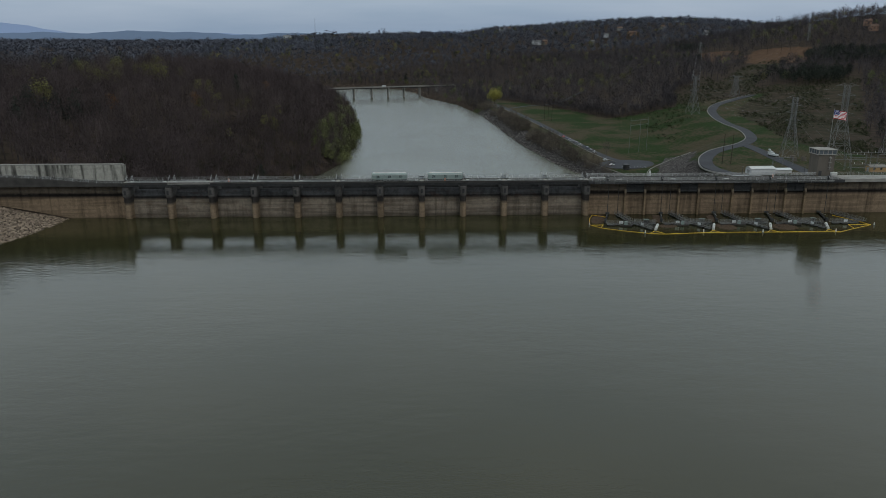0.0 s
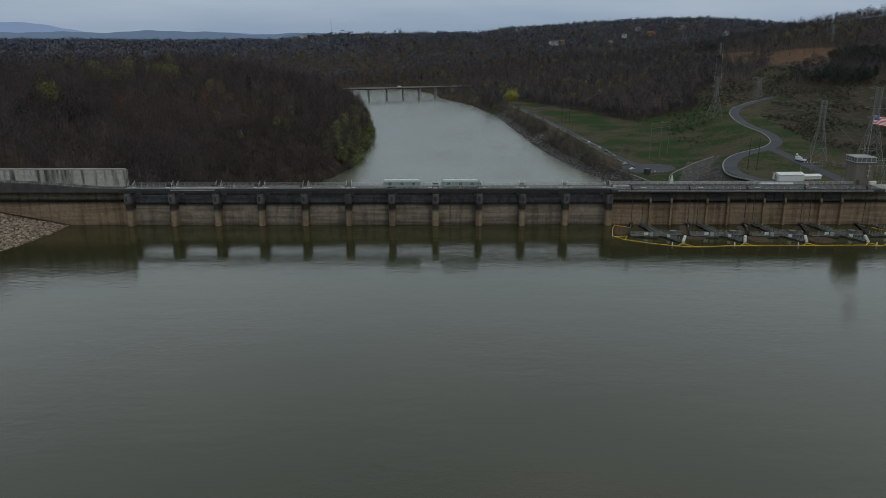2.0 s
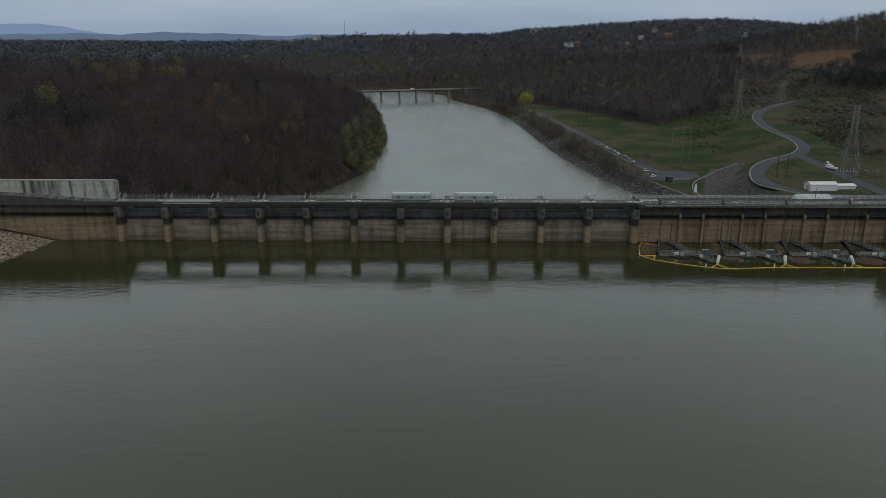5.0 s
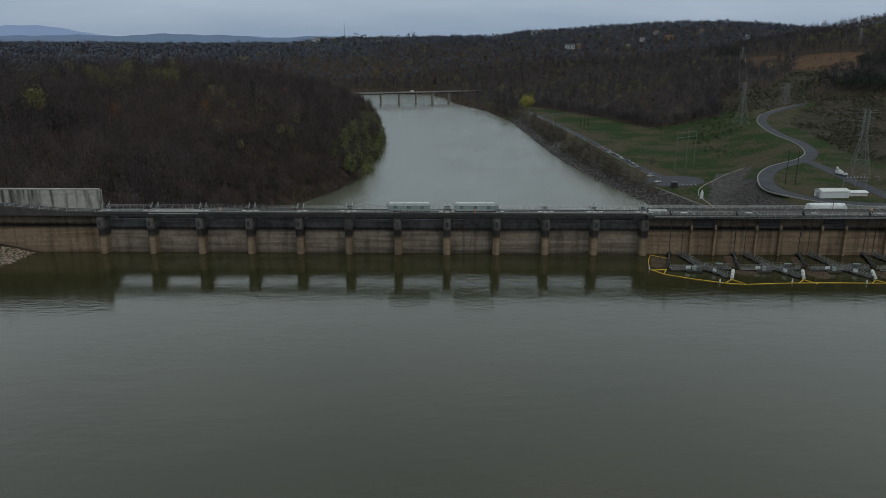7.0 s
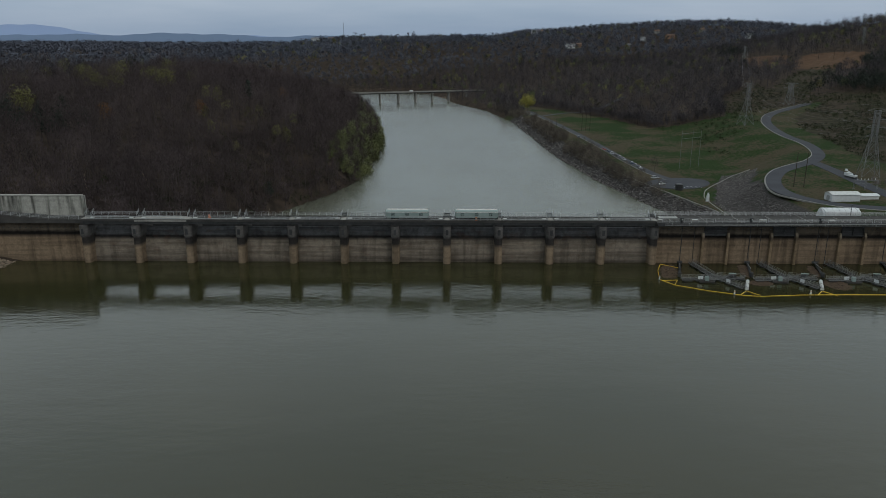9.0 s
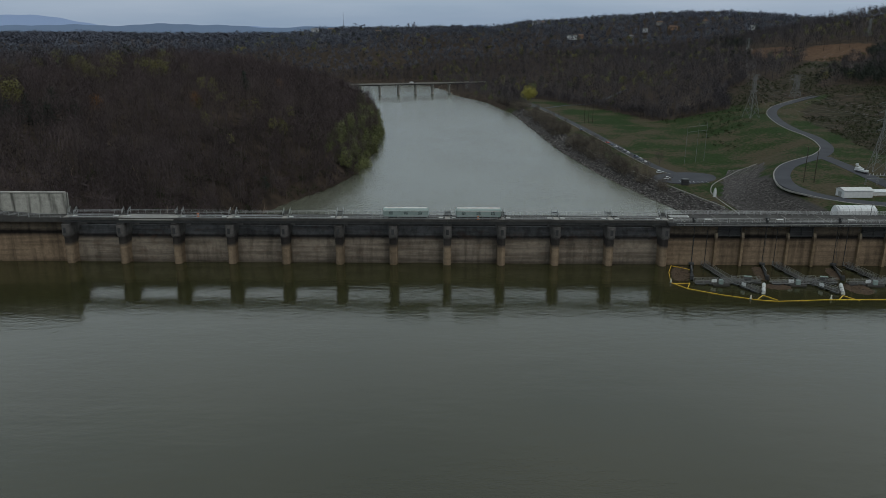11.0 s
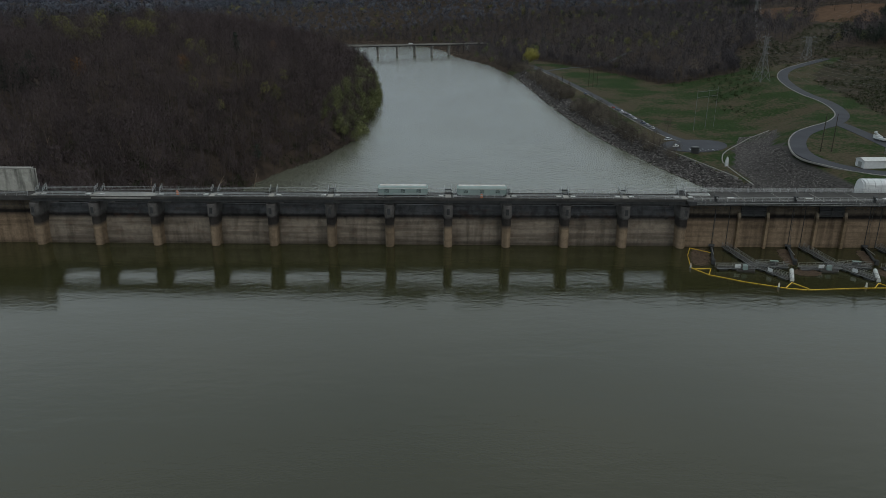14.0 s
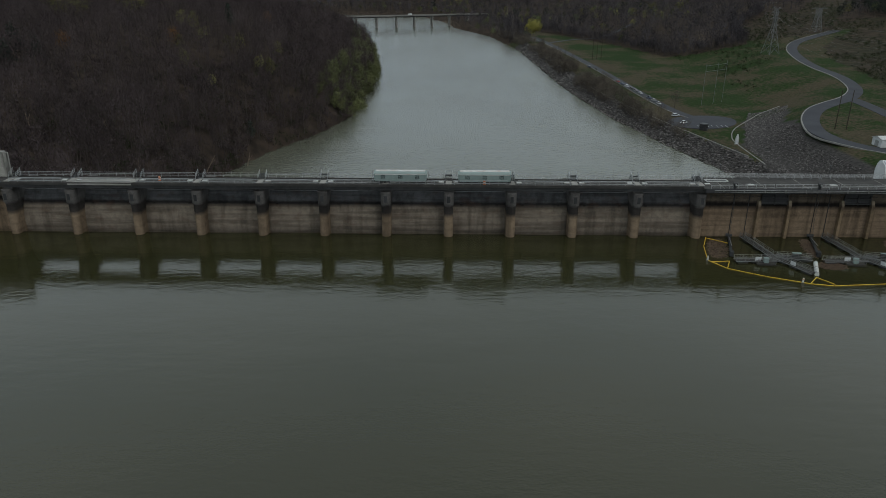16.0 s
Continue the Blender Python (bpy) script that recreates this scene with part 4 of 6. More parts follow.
    low = [tree_template(98 + i, "shrub", 2.6 + 0.7 * i, 2.8, 30, 0, 3, 0.7) for i in range(4)]
    p = scatter(3.4, 200, 540, 130, 640, slope, 8)
    thin = np.where(p[:, 1] > 440, 0.8, np.where(p[:, 0] - 0.75 * p[:, 1] < -12, 0.30, 0.75)) * (1 + np.sin(p[:, 0] / 11) * np.sin(p[:, 1] / 14))
    p = p[np.random.default_rng(18).random(len(p)) < thin]
    tagged(plant("slope_scrub", p, low, [M_BARK, M_DARKSCRUB], 52, 0.3, 0.85), "low green scrub on the grassy slope", "shrubs")


build_woods()


# dark pines on the ridge beside the clearing and by the grassy corridor
def pine_stands():
    full = [tree_template(140 + i, "leafy", 15 + i, 4.4, 150, 0, 3, 0.8) for i in range(3)]
    for k, (cx, cy, rx, ry) in enumerate(((425, 470, 36, 34), (505, 560, 34, 40), (440, 835, 20, 30), (388, 700, 12, 14), (560, 520, 40, 50))):
        p = scatter(5.0, cx - rx, cx + rx, cy - ry, cy + ry, lambda x, y: ((x - cx) / rx) ** 2 + ((y - cy) / ry) ** 2 < 1 + 0.3 * np.sin(x / 7) * np.sin(y / 9), 80 + k)
        tagged(plant("pine_stand", p, full, [M_BARK, M_PINE], 85 + k, 0.6, 1.05), "dense stand of dark pines on the hillside", "woods")


pine_stands()

# ---------------------------------------------------------------- roads, banks and stones
def smooth_path(pts, step=3.0):
    """A smooth line through plan points."""
    pts = [Vector(p) for p in pts]
    out = []
    for i in range(len(pts) - 1):
        p0, p1, p2, p3 = pts[max(i - 1, 0)], pts[i], pts[i + 1], pts[min(i + 2, len(pts) - 1)]
        n = max(2, int((p2 - p1).length / step))
        for k in range(n):
            t = k / n
            out.append(0.5 * ((2 * p1) + (p2 - p0) * t + (2 * p0 - 5 * p1 + 4 * p2 - p3) * t * t + (3 * p1 - p0 - 3 * p2 + p3) * t ** 3))
    out.append(pts[-1])
    return out


def ribbon(path, left, right, lift, depth=0.5):
    """A band along a path between two offsets, laid over the ground."""
    bm, prev = bmesh.new(), None
    for i, p in enumerate(path):
        d = (path[min(i + 1, len(path) - 1)] - path[max(i - 1, 0)]).normalized()
        side = Vector((-d.y, d.x))
        a, b = p + side * left, p + side * right
        a, p, b = (Vector(spot(q.x, q.y)) for q in (a, p, b))
        z = max(q.z for q in (a, p, b)) + lift
        ring = [bm.verts.new((a.x, a.y, z - depth)), bm.verts.new((a.x, a.y, z)), bm.verts.new((b.x, b.y, z)), bm.verts.new((b.x, b.y, z - depth))]
        if prev:
            for k in range(3):
                bm.faces.new((prev[k], prev[k + 1], ring[k + 1], ring[k]))
        prev = ring
    return bm


def road(points, width, label, kerb=None):
    path = smooth_path(points)
    r = single("road", ribbon(path, width / 2, -width / 2, 0.14), M_ASPHALT, label, "road", kind="structure")
    if kerb:
        lo, hi = kerb
        part("kerb", ribbon(path, lo, hi, 0.26, 0.7), M_KERB, r, "pale concrete kerb")
    return r


road([(98, 600), (106, 551), (120, 438), (128, 356), (133, 290), (138, 246), (144, 226)], 6.4, "narrow asphalt riverside road", (-3.2, -3.5))
road([(84, 602), (92, 577), (104, 552)], 5.0, "asphalt lane turning off along the river")
road([(110, 549), (143, 574), (178, 577), (215, 600)], 4.5, "narrow lane along the edge of the wood")
SWITCHBACK = [(236, 101), (214, 106), (196, 110), (181, 117), (172, 130), (171, 147), (179, 168), (193, 189), (208, 203), (227, 218), (244, 239), (255, 264), (261, 289), (263, 315), (270, 350),
              (284, 392), (301, 420), (321, 433), (348, 443)]
road(SWITCHBACK, 7.6, "asphalt service road winding up the grassy slope", (3.8, 4.4))
road([(228, 216), (226, 190), (222, 160), (219, 132), (216, 100)], 8.0, "asphalt spur road behind the dam")


def car_park():
    c, rim = Vector((145.8, 217)), []
    for i in range(28):
        a = 2 * math.pi * i / 28
        rim.append((c.x + 20.5 * math.cos(a), c.y + (16.5 if math.sin(a) < 0 else 13) * math.sin(a) + 4 * math.cos(a)))
    rim = [spot(x, y) for x, y in rim]
    z = max(h for x, y, h in rim if x < 163) + 0.12
    rim = [(x, y) for x, y, h in rim]
    park = single("car_park", bm_prism(bmesh.new(), rim, z - 1.5, z), M_ASPHALT, "rounded asphalt car park by the river", "car park", kind="structure")
    for i in range(7):
        bm = bmesh.new()
        bx, by, bz = spot(139.8 + i * 2.6, 203.5)
        bm_box(bm, bx, bx + 0.16, by, by + 5.0, z + 0.004, z + 0.012)
        part("bay_line", bm, M_WHITE, park)
    return z


PARK_Z = car_park()


def stone_templates(n, seed):
    out = []
    rnd = random.Random(seed)
    for k in range(n):
        bm = bmesh.new()
        bmesh.ops.create_icosphere(bm, subdivisions=1, radius=0.5)
        for v in bm.verts:
            v.co = Vector((v.co.x * 1.25, v.co.y, v.co.z * 0.75)) * rnd.uniform(0.72, 1.2)
        bmesh.ops.triangulate(bm, faces=bm.faces[:])
        out.append((np.array([tuple(v.co) for v in bm.verts]), np.array([[v.index for v in f.verts] for f in bm.faces]), np.zeros(len(bm.faces), int), np.zeros((len(bm.verts), 3))))
        bm.free()
    return out


STONES = stone_templates(6, 4)


def build_stones():
    def shore(x, y):
        _, dr = banks(x, y)
        return (dr > -1.5) & (dr < 11.5) & (y > 128) & (y < 545)
    p = scatter(1.05, 70, 160, 128, 330, lambda x, y: shore(x, y), 61)
    far = scatter(2.0, 70, 120, 330, 545, lambda x, y: shore(x, y), 62)
    tagged(plant("riprap", p, STONES, [M_STONE], 63, 0.6, 1.5, -0.1, rounded=False), "grey quarry stone armouring the river bank", "riprap")
    tagged(plant("riprap", far, STONES, [M_STONE], 64, 1.0, 2.3, -0.1, rounded=False), "grey quarry stone on the far river bank", "riprap")

    def slope(x, y):
        e = np.interp(y, EDGE_Y, EDGE_X)
        return (x > e - 2) & (x < np.interp(y, (100, 145, 190, 236), (164, 165, 176, 204))) & (y < 238) & (y > 100)
    p = scatter(0.74, 142, 208, 100, 238, slope, 65)
    tagged(plant("riprap", p, STONES, [M_STONE], 66, 0.35, 0.9, -0.03, rounded=False), "dark crushed stone on a fill slope", "riprap")

    def lakeside(x, y):
        return (relief(x, y) > -1.5) & (x > -200)
    p = scatter(0.62, -175, -118, -50, 0.4, lakeside, 67)
    tagged(plant("riprap", p, STONES, [M_PALESTONE], 68, 0.35, 1.15, -0.05, rounded=False), "pale broken rock at the lake shore", "riprap")


build_stones()

# steps and edging along the stone fill
edging = smooth_path([(145, 138), (146.5, 172), (150, 186), (158, 201), (174, 220), (188, 235), (202, 242)], 2.5)
single("path_edging", ribbon(edging, 0.25, -0.25, 0.25, 0.6), M_KERB, "pale concrete edging along the stone fill", "kerb", kind="structure")
edging = smooth_path([(143, 150), (134, 181), (123, 220), (113, 262), (106, 300), (101, 335)], 3)
single("path_edging", ribbon(edging, 0.22, -0.22, 0.2, 0.5), M_KERB, "pale concrete edging along the bank top", "kerb", kind="structure")


# ---------------------------------------------------------------- bridge down the river
def build_bridge():
    b = thing("bridge", "long low concrete road bridge on slim piers", "bridge")
    spots = [(-172, 717.5), (-146, 725.5), (-120, 733.5), (-94, 741.5), (-68, 749.5), (-44, 757), (-20, 764.5), (4, 772), (30, 780), (60, 789)]
    spots = [spot(x, y, 0, RIVER_Z)[:2] for x, y in spots]
    (xa, ya), (xb, yb) = spots[0], spots[-1]
    spots = [(x, ya + (yb - ya) * (x - xa) / (xb - xa)) for x, y in spots]
    ang = math.atan2(yb - ya, xb - xa)
    d, s = Vector((math.cos(ang), math.sin(ang))), Vector((-math.sin(ang), math.cos(ang)))
    for x, y in spots[1:-1]:
        bm = bmesh.new()
        c = Vector((x, y))
        for k in (-2.6, 2.6):
            q = c + s * k
            bm_rod(bm, (q.x, q.y, -36), (q.x, q.y, -15.6), 1.15, 1.0, 10)
        part("bridge_pier", bm, M_KERB, b)
        bm = bmesh.new()
        e = [c + d * u * 1.0 + s * v * 4.6 for u, v in ((-1, -1), (1, -1), (1, 1), (-1, 1))]
        bm_prism(bm, [tuple(q) for q in e], -16.2, -14.6)
        part("pier_cap", bm, M_KERB, b)
    for (x0, y0), (x1, y1) in zip(spots, spots[1:]):
        p, q = Vector((x0, y0)), Vector((x1, y1))
        for half, z0, z1, name, m in ((5.0, -13.1, -12.4, "deck_slab", M_KERB), (4.2, -14.6, -13.1, "bridge_girder", M_FASCIA)):
            bm = bmesh.new()
            e = [p - s * half, q - s * half, q + s * half, p + s * half]
            bm_prism(bm, [tuple(v) for v in e], z0, z1)
            part(name, bm, m, b)
        for k in (-5.0, 4.7):
            bm = bmesh.new()
            e = [p + s * k, q + s * k, q + s * (k + 0.3), p + s * (k + 0.3)]
            bm_prism(bm, [tuple(v) for v in e], -12.39, -11.5)
            part("parapet", bm, M_KERB, b)
    return d, s, Vector(spots[5])


BRIDGE_D, BRIDGE_S, BRIDGE_MID = build_bridge()


# ---------------------------------------------------------------- poles, pylons and lines
def lattice_tower(x, y, h, base, waist, arms, label, turn=0.0):
    x, y, z0 = spot(x, y, -0.3)
    t = thing("transmission_tower", label, "tower", "transmission towers", (x, y, z0), turn)
    levels = [0.0, 0.22, 0.40, 0.54, 0.65, 0.74, 0.82, 0.90, 1.0]

    def half(u):
        return (base + (waist - base) * min(u / 0.62, 1.0)) / 2
    r = 0.15
    corners = ((-1, -1), (1, -1), (1, 1), (-1, 1))
    for cx, cy in corners:
        bm = bmesh.new()
        for u, v in zip(levels, levels[1:]):
            bm_rod(bm, (cx * half(u), cy * half(u), u * h), (cx * half(v), cy * half(v), v * h), r, r, 4)
        part("tower_leg", bm, M_LATTICE, t)
    for i in range(4):
        (ax, ay), (bx, by) = corners[i], corners[(i + 1) % 4]
        bm = bmesh.new()
        for u, v in zip(levels, levels[1:]):
            hu, hv = half(u), half(v)
            bm_rod(bm, (ax * hu, ay * hu, u * h), (bx * hv, by * hv, v * h), 0.09, 0.09, 4)
            bm_rod(bm, (bx * hu, by * hu, u * h), (ax * hv, ay * hv, v * h), 0.09, 0.09, 4)
            bm_rod(bm, (ax * hv, ay * hv, v * h), (bx * hv, by * hv, v * h), 0.09, 0.09, 4)
        tagged(part("face_bracing", bm, M_LATTICE, t), kind="stuff")
    ends = []
    for u, reach in arms:
        w = half(u)
        for s in (-1, 1):
            bm = bmesh.new()
            tip = (s * reach, 0, u * h + 0.4)
            for cy in (-1, 1):
                bm_rod(bm, (s * w, cy * w, u * h), tip, 0.08, 0.06, 4)
                bm_rod(bm, (s * w, cy * w, u * h + 1.6), tip, 0.08, 0.06, 4)
            bm_rod(bm, (s * (w + reach) / 2, w * 0.5, u * h + 0.2), (s * (w + reach) / 2, -w * 0.5, u * h + 0.2), 0.05, 0.05, 4)
            ends.append((s, reach, u * h + 0.4))
            part("cross_arm", bm, M_LATTICE, t)
        for s in (-1, 1):
            bm = bmesh.new()
            bm_rod(bm, (s * reach, 0, u * h + 0.4), (s * reach, 0, u * h - 1.0), 0.12, 0.12, 6)
            part("insulator", bm, M_DARK, t)
    c, si = math.cos(radians(turn)), math.sin(radians(turn))
    return [(x + c * s * reach, y + si * s * reach, z0 + z - 1.4) for s, reach, z in ends]


def line(p, q, sag, r=0.022):
    """A slack conductor between two points, one unbroken tube."""
    bm, prev, n = bmesh.new(), None, 14
    p, q = Vector(p), Vector(q)
    side = (q - p).cross(Vector((0, 0, 1))).normalized()
    for i in range(n + 1):
        t = i / n
        c = p.lerp(q, t) - Vector((0, 0, sag * 4 * t * (1 - t)))
        ring = [bm.verts.new(c + o) for o in (side * r, Vector((0, 0, r)), side * -r)]
        if prev:
            for k in range(3):
                bm.faces.new((prev[k], prev[(k + 1) % 3], ring[(k + 1) % 3], ring[k]))
        prev = ring
    return single("power_line", bm, M_LATTICE, "thin slack overhead power conductor", "cable", "power lines")


STEEL = "tall grey steel lattice transmission tower"
A = lattice_tower(259, 378, 37, 10.5, 2.2, ((0.62, 5.0), (0.76, 5.6), (0.90, 4.8), (0.985, 5.4)), STEEL + " on a grassy slope", turn=20)
C = lattice_tower(237, 178, 37, 9.6, 2.6, ((0.60, 4.6), (0.74, 5.0), (0.86, 4.6), (0.985, 5.2)), STEEL + " beside the service road", turn=-12)
D = lattice_tower(257, 160, 46, 13.0, 2.8, ((0.62, 5.4), (0.74, 6.4), (0.86, 5.2), (0.985, 6.4)), STEEL + " near the switchyard", turn=-12)
E_ = lattice_tower(303, 178, 38, 9.6, 2.4, ((0.62, 5.4), (0.76, 6.0), (0.88, 5.2), (0.985, 6.0)), STEEL + " on the hillside", turn=-12)
B = lattice_tower(333, 450, 22, 8.0, 3.6, ((0.78, 9.0), (0.97, 9.5)), "squat steel lattice tower beside the winding road", turn=15)
G = lattice_tower(430, 770, 24, 6.0, 2.0, ((0.75, 5.0), (0.92, 5.0)), STEEL + " on the hilltop clearing", turn=20)
H = lattice_tower(545, 690, 26, 6.0, 2.4, ((0.8, 7.0), (0.96, 7.0)), STEEL + " on the hilltop clearing", turn=10)
for k in range(8):
    line(C[k], A[k], 7)
    line(A[k], G[min(k, len(G) - 1)] if k < len(G) else (G[k % len(G)][0], G[k % len(G)][1], G[k % len(G)][2] + 2), 10)
for k in range(0, 8, 2):
    line(D[k], B[k % 4], 9)
    line(D[k + 1], (D[k + 1][0] + 60, 95, 2), 5)
    line(C[k + 1], (196 + 6 * k, 70, 4), 4)
    line(E_[k], (470, 330 + 10 * k, 60), 6)
for k in range(4):
    line(B[k], H[k], 8)


def pole(x, y, h, label, arm=0.0, steel=False):
    x, y, z = spot(x, y, -0.5)
    t = thing("utility_pole", label, "pole", "utility poles", (x, y, z))
    bm = bmesh.new()
    bm_rod(bm, (0, 0, 0), (0.15, 0, h), 0.12 if steel else 0.24, 0.09 if steel else 0.15, 8)
    part("pole_shaft", bm, M_LATTICE if steel else M_POLE, t)
    if arm:
        bm = bmesh.new()
        bm_box(bm, -arm, arm, -0.1, 0.1, h - 1.0, h - 0.75)
        part("cross_arm", bm, M_POLE, t)
        for s in (-arm, 0, arm):
            bm = bmesh.new()
            bm_rod(bm, (s * 0.95, 0, h - 0.75), (s * 0.95, 0, h - 0.35), 0.07, 0.05, 6)
            part("insulator", bm, M_PALE, t)


for x, y in ((131, 438), (135, 438.5), (139, 439)):
    pole(x, y, 17.5, "dark wooden pole standing in a row of three")
for x, y in ((100, 425), (104.5, 426)):
    pole(x, y, 12.5, "dark wooden pole beside the river road")
for x, y in ((181, 151), (186, 150.5)):
    pole(x, y, 18.7, "tall dark wooden pole on the grass island")
for x, y in ((161, 258), (170, 262), (178, 268)):
    pole(x, y, 27, "tall thin grey steel pole of a line structure on the meadow", steel=True)
for lift in (21.0, 24.5):
    p, q = Vector(spot(161, 258, lift)), Vector(spot(178, 268, lift))
    beam = thing("line_beam", "thin grey steel beam across three tall poles", "beam", "line beams", p)
    part("beam", bm_rod(bmesh.new(), (0, 0, 0), q - p, 0.1, 0.1, 6), M_LATTICE, beam)
    for k in range(6):
        c = (q - p) * (k + 0.5) / 6
        part("insulator", bm_rod(bmesh.new(), c, c - Vector((0, 0, 0.9)), 0.09, 0.07, 6), M_DARK, beam)
for x, y, h in ((493, 700, 16), (478, 668, 15), (487, 650, 15), (502, 655, 14), (520, 690, 13), (551, 675, 14), (564, 676, 14), (448, 790, 16)):
    pole(x, y, h, "wooden pole with a cross arm on a cleared hilltop", 1.8)


# ---------------------------------------------------------------- vehicles
def car_meshes(kind):
    """Body, glasshouse, roof, wheel and lamp meshes, shared by all cars of a kind."""
    L, W, H, bonnet, cab = {"saloon": (4.6, 1.8, 1.45, 0.85, (0.28, 0.80)), "estate": (4.8, 1.85, 1.65, 0.95, (0.26, 0.97))}[kind]
    out = {}
    bm = bmesh.new()
    prof = [(-L / 2, 0.35), (-L / 2, bonnet - 0.12), (-L / 2 + 0.1, bonnet), (L / 2 - 0.25, bonnet - 0.1), (L / 2, bonnet - 0.3), (L / 2, 0.35), (L / 2 - 0.15, 0.25), (-L / 2 + 0.15, 0.25)]
    a = [bm.verts.new((x, -W / 2, z)) for x, z in prof]
    b = [bm.verts.new((x, W / 2, z)) for x, z in prof]
    for i in range(len(prof)):
        j = (i + 1) % len(prof)
        bm.faces.new((a[i], a[j], b[j], b[i]))
    bm.faces.new(a[::-1]), bm.faces.new(b)
    bmesh.ops.bevel(bm, geom=bm.edges[:], offset=0.06, segments=1, affect="EDGES")
    out["body"] = to_mesh("body", bm)
    x0, x1 = L / 2 - cab[0] * L, L / 2 - cab[1] * L
    bm = bmesh.new()
    lo = [bm.verts.new(p) for p in ((x0, -W / 2 + 0.06, bonnet - 0.05), (x0, W / 2 - 0.06, bonnet - 0.05), (x1, W / 2 - 0.06, bonnet - 0.05), (x1, -W / 2 + 0.06, bonnet - 0.05))]
    hi = [bm.verts.new(p) for p in ((x0 - 0.6, -W / 2 + 0.22, H - 0.06), (x0 - 0.6, W / 2 - 0.22, H - 0.06), (x1 + 0.35, W / 2 - 0.22, H - 0.06), (x1 + 0.35, -W / 2 + 0.22, H - 0.06))]
    for i in range(4):
        bm.faces.new((lo[i], lo[(i + 1) % 4], hi[(i + 1) % 4], hi[i]))
    bm.faces.new(hi), bm.faces.new(lo[::-1])
    out["glasshouse"] = to_mesh("glasshouse", bm)
    bm = bmesh.new()
    bm_box(bm, x1 + 0.32, x0 - 0.57, -W / 2 + 0.2, W / 2 - 0.2, H - 0.07, H, 0.03)
    out["roof"] = to_mesh("roof", bm)
    bm = bmesh.new()
    bm_rod(bm, (0, -0.11, 0), (0, 0.11, 0), 0.33, 0.33, 10)
    out["wheel"] = to_mesh("wheel", bm)
    bm = bmesh.new()
    bm_box(bm, -0.04, 0.04, -0.2, 0.2, -0.08, 0.08)
    out["headlight"] = to_mesh("headlight", bm)
    out["size"] = (L, W, bonnet)
    return out


CARS = {k: car_meshes(k) for k in ("saloon", "estate")}
PAINT = {n: surface(n + "_car_paint", c, tuple(v * 0.85 for v in c), 2.0, 8, rough=0.3, bump=0.0) for n, c in
         (("silver", (0.42, 0.43, 0.44)), ("white", (0.72, 0.72, 0.71)), ("red", (0.30, 0.03, 0.025)), ("dark_blue", (0.03, 0.05, 0.10)), ("black", (0.02, 0.02, 0.022)), ("grey", (0.16, 0.17, 0.18)))}


def car(x, y, turn, kind, paint, where, z=None):
    m = CARS[kind]
    L, W, bonnet = m["size"]
    x, y, g = spot(x, y, 0.14)
    z = g if z is None else z
    c = thing("car", f"{paint.replace('_', ' ')} {kind} car parked {where}", "car", "parked cars", (x, y, z), turn)
    for name, mat in (("body", PAINT[paint]), ("glasshouse", M_GLASS), ("roof", PAINT[paint])):
        me = m[name].copy()
        part(name, me, mat, c)
    for sx in (-0.31, 0.31):
        for sy in (-1, 1):
            w = part("wheel", m["wheel"], M_DARK, c)
            w.location = (sx * L, sy * (W / 2 - 0.1), 0.33)
    for sy in (-1, 1):
        h = part("headlight", m["headlight"], M_PALE, c)
        h.location = (L / 2 - 0.01, sy * (W / 2 - 0.35), bonnet - 0.3)


PARKED = (("saloon", "silver"), ("saloon", "grey"), ("estate", "dark_blue"), ("saloon", "silver"), ("estate", "grey"), ("saloon", "black"), ("estate", "silver"), ("saloon", "dark_blue"), ("saloon", "red"))
for (kind, paint), (x, y) in zip(PARKED, ((135.2, 261), (134.6, 270), (133.9, 278), (132.2, 292), (131.3, 300), (130.4, 308), (129.4, 316), (128.4, 325), (127.6, 334))):
    car(x, y, 97, kind, paint, "along the riverside road")
car(119.5, 396, 97, "estate", "dark_blue", "alone on the riverside road")
car(135, 229, 25, "estate", "silver", "in the car park", PARK_Z)
car(134, 212, 40, "saloon", "white", "in the car park", PARK_Z)


def bucket_truck(x, y, turn):
    x, y, z = spot(x, y, 0.14)
    t = thing("bucket_truck", "white utility truck with a folded boom", "truck", "", (x, y, z), turn)
    for name, m, b in (("chassis", M_DARK, (-4.0, 3.8, -1.0, 1.0, 0.55, 0.85)), ("service_body", M_WHITE, (-4.0, 1.2, -1.2, 1.2, 0.85, 1.9)), ("cab", M_WHITE, (1.5, 3.9, -1.15, 1.15, 0.85, 2.6)),
                       ("windscreen", M_GLASS, (3.88, 3.95, -1.0, 1.0, 1.7, 2.45)), ("bucket", M_WHITE, (3.4, 4.4, -0.5, 0.5, 3.3, 4.3))):
        part(name, bm_box(bmesh.new(), *b, bevel=0.03), m, t)
    part("boom", bm_rod(bmesh.new(), (-2.6, 0, 2.0), (3.6, 0, 3.6), 0.28, 0.2, 6), M_WHITE, t)
    part("turret", bm_rod(bmesh.new(), (-2.6, 0, 1.9), (-2.6, 0, 2.6), 0.5, 0.4, 8), M_DARK, t)
    for x0 in (-2.9, -1.7, 2.7):
        for s in (-1, 1):
            part("wheel", bm_rod(bmesh.new(), (x0, s * 0.8, 0.5), (x0, s * 1.15, 0.5), 0.5, 0.5, 10), M_DARK, t)


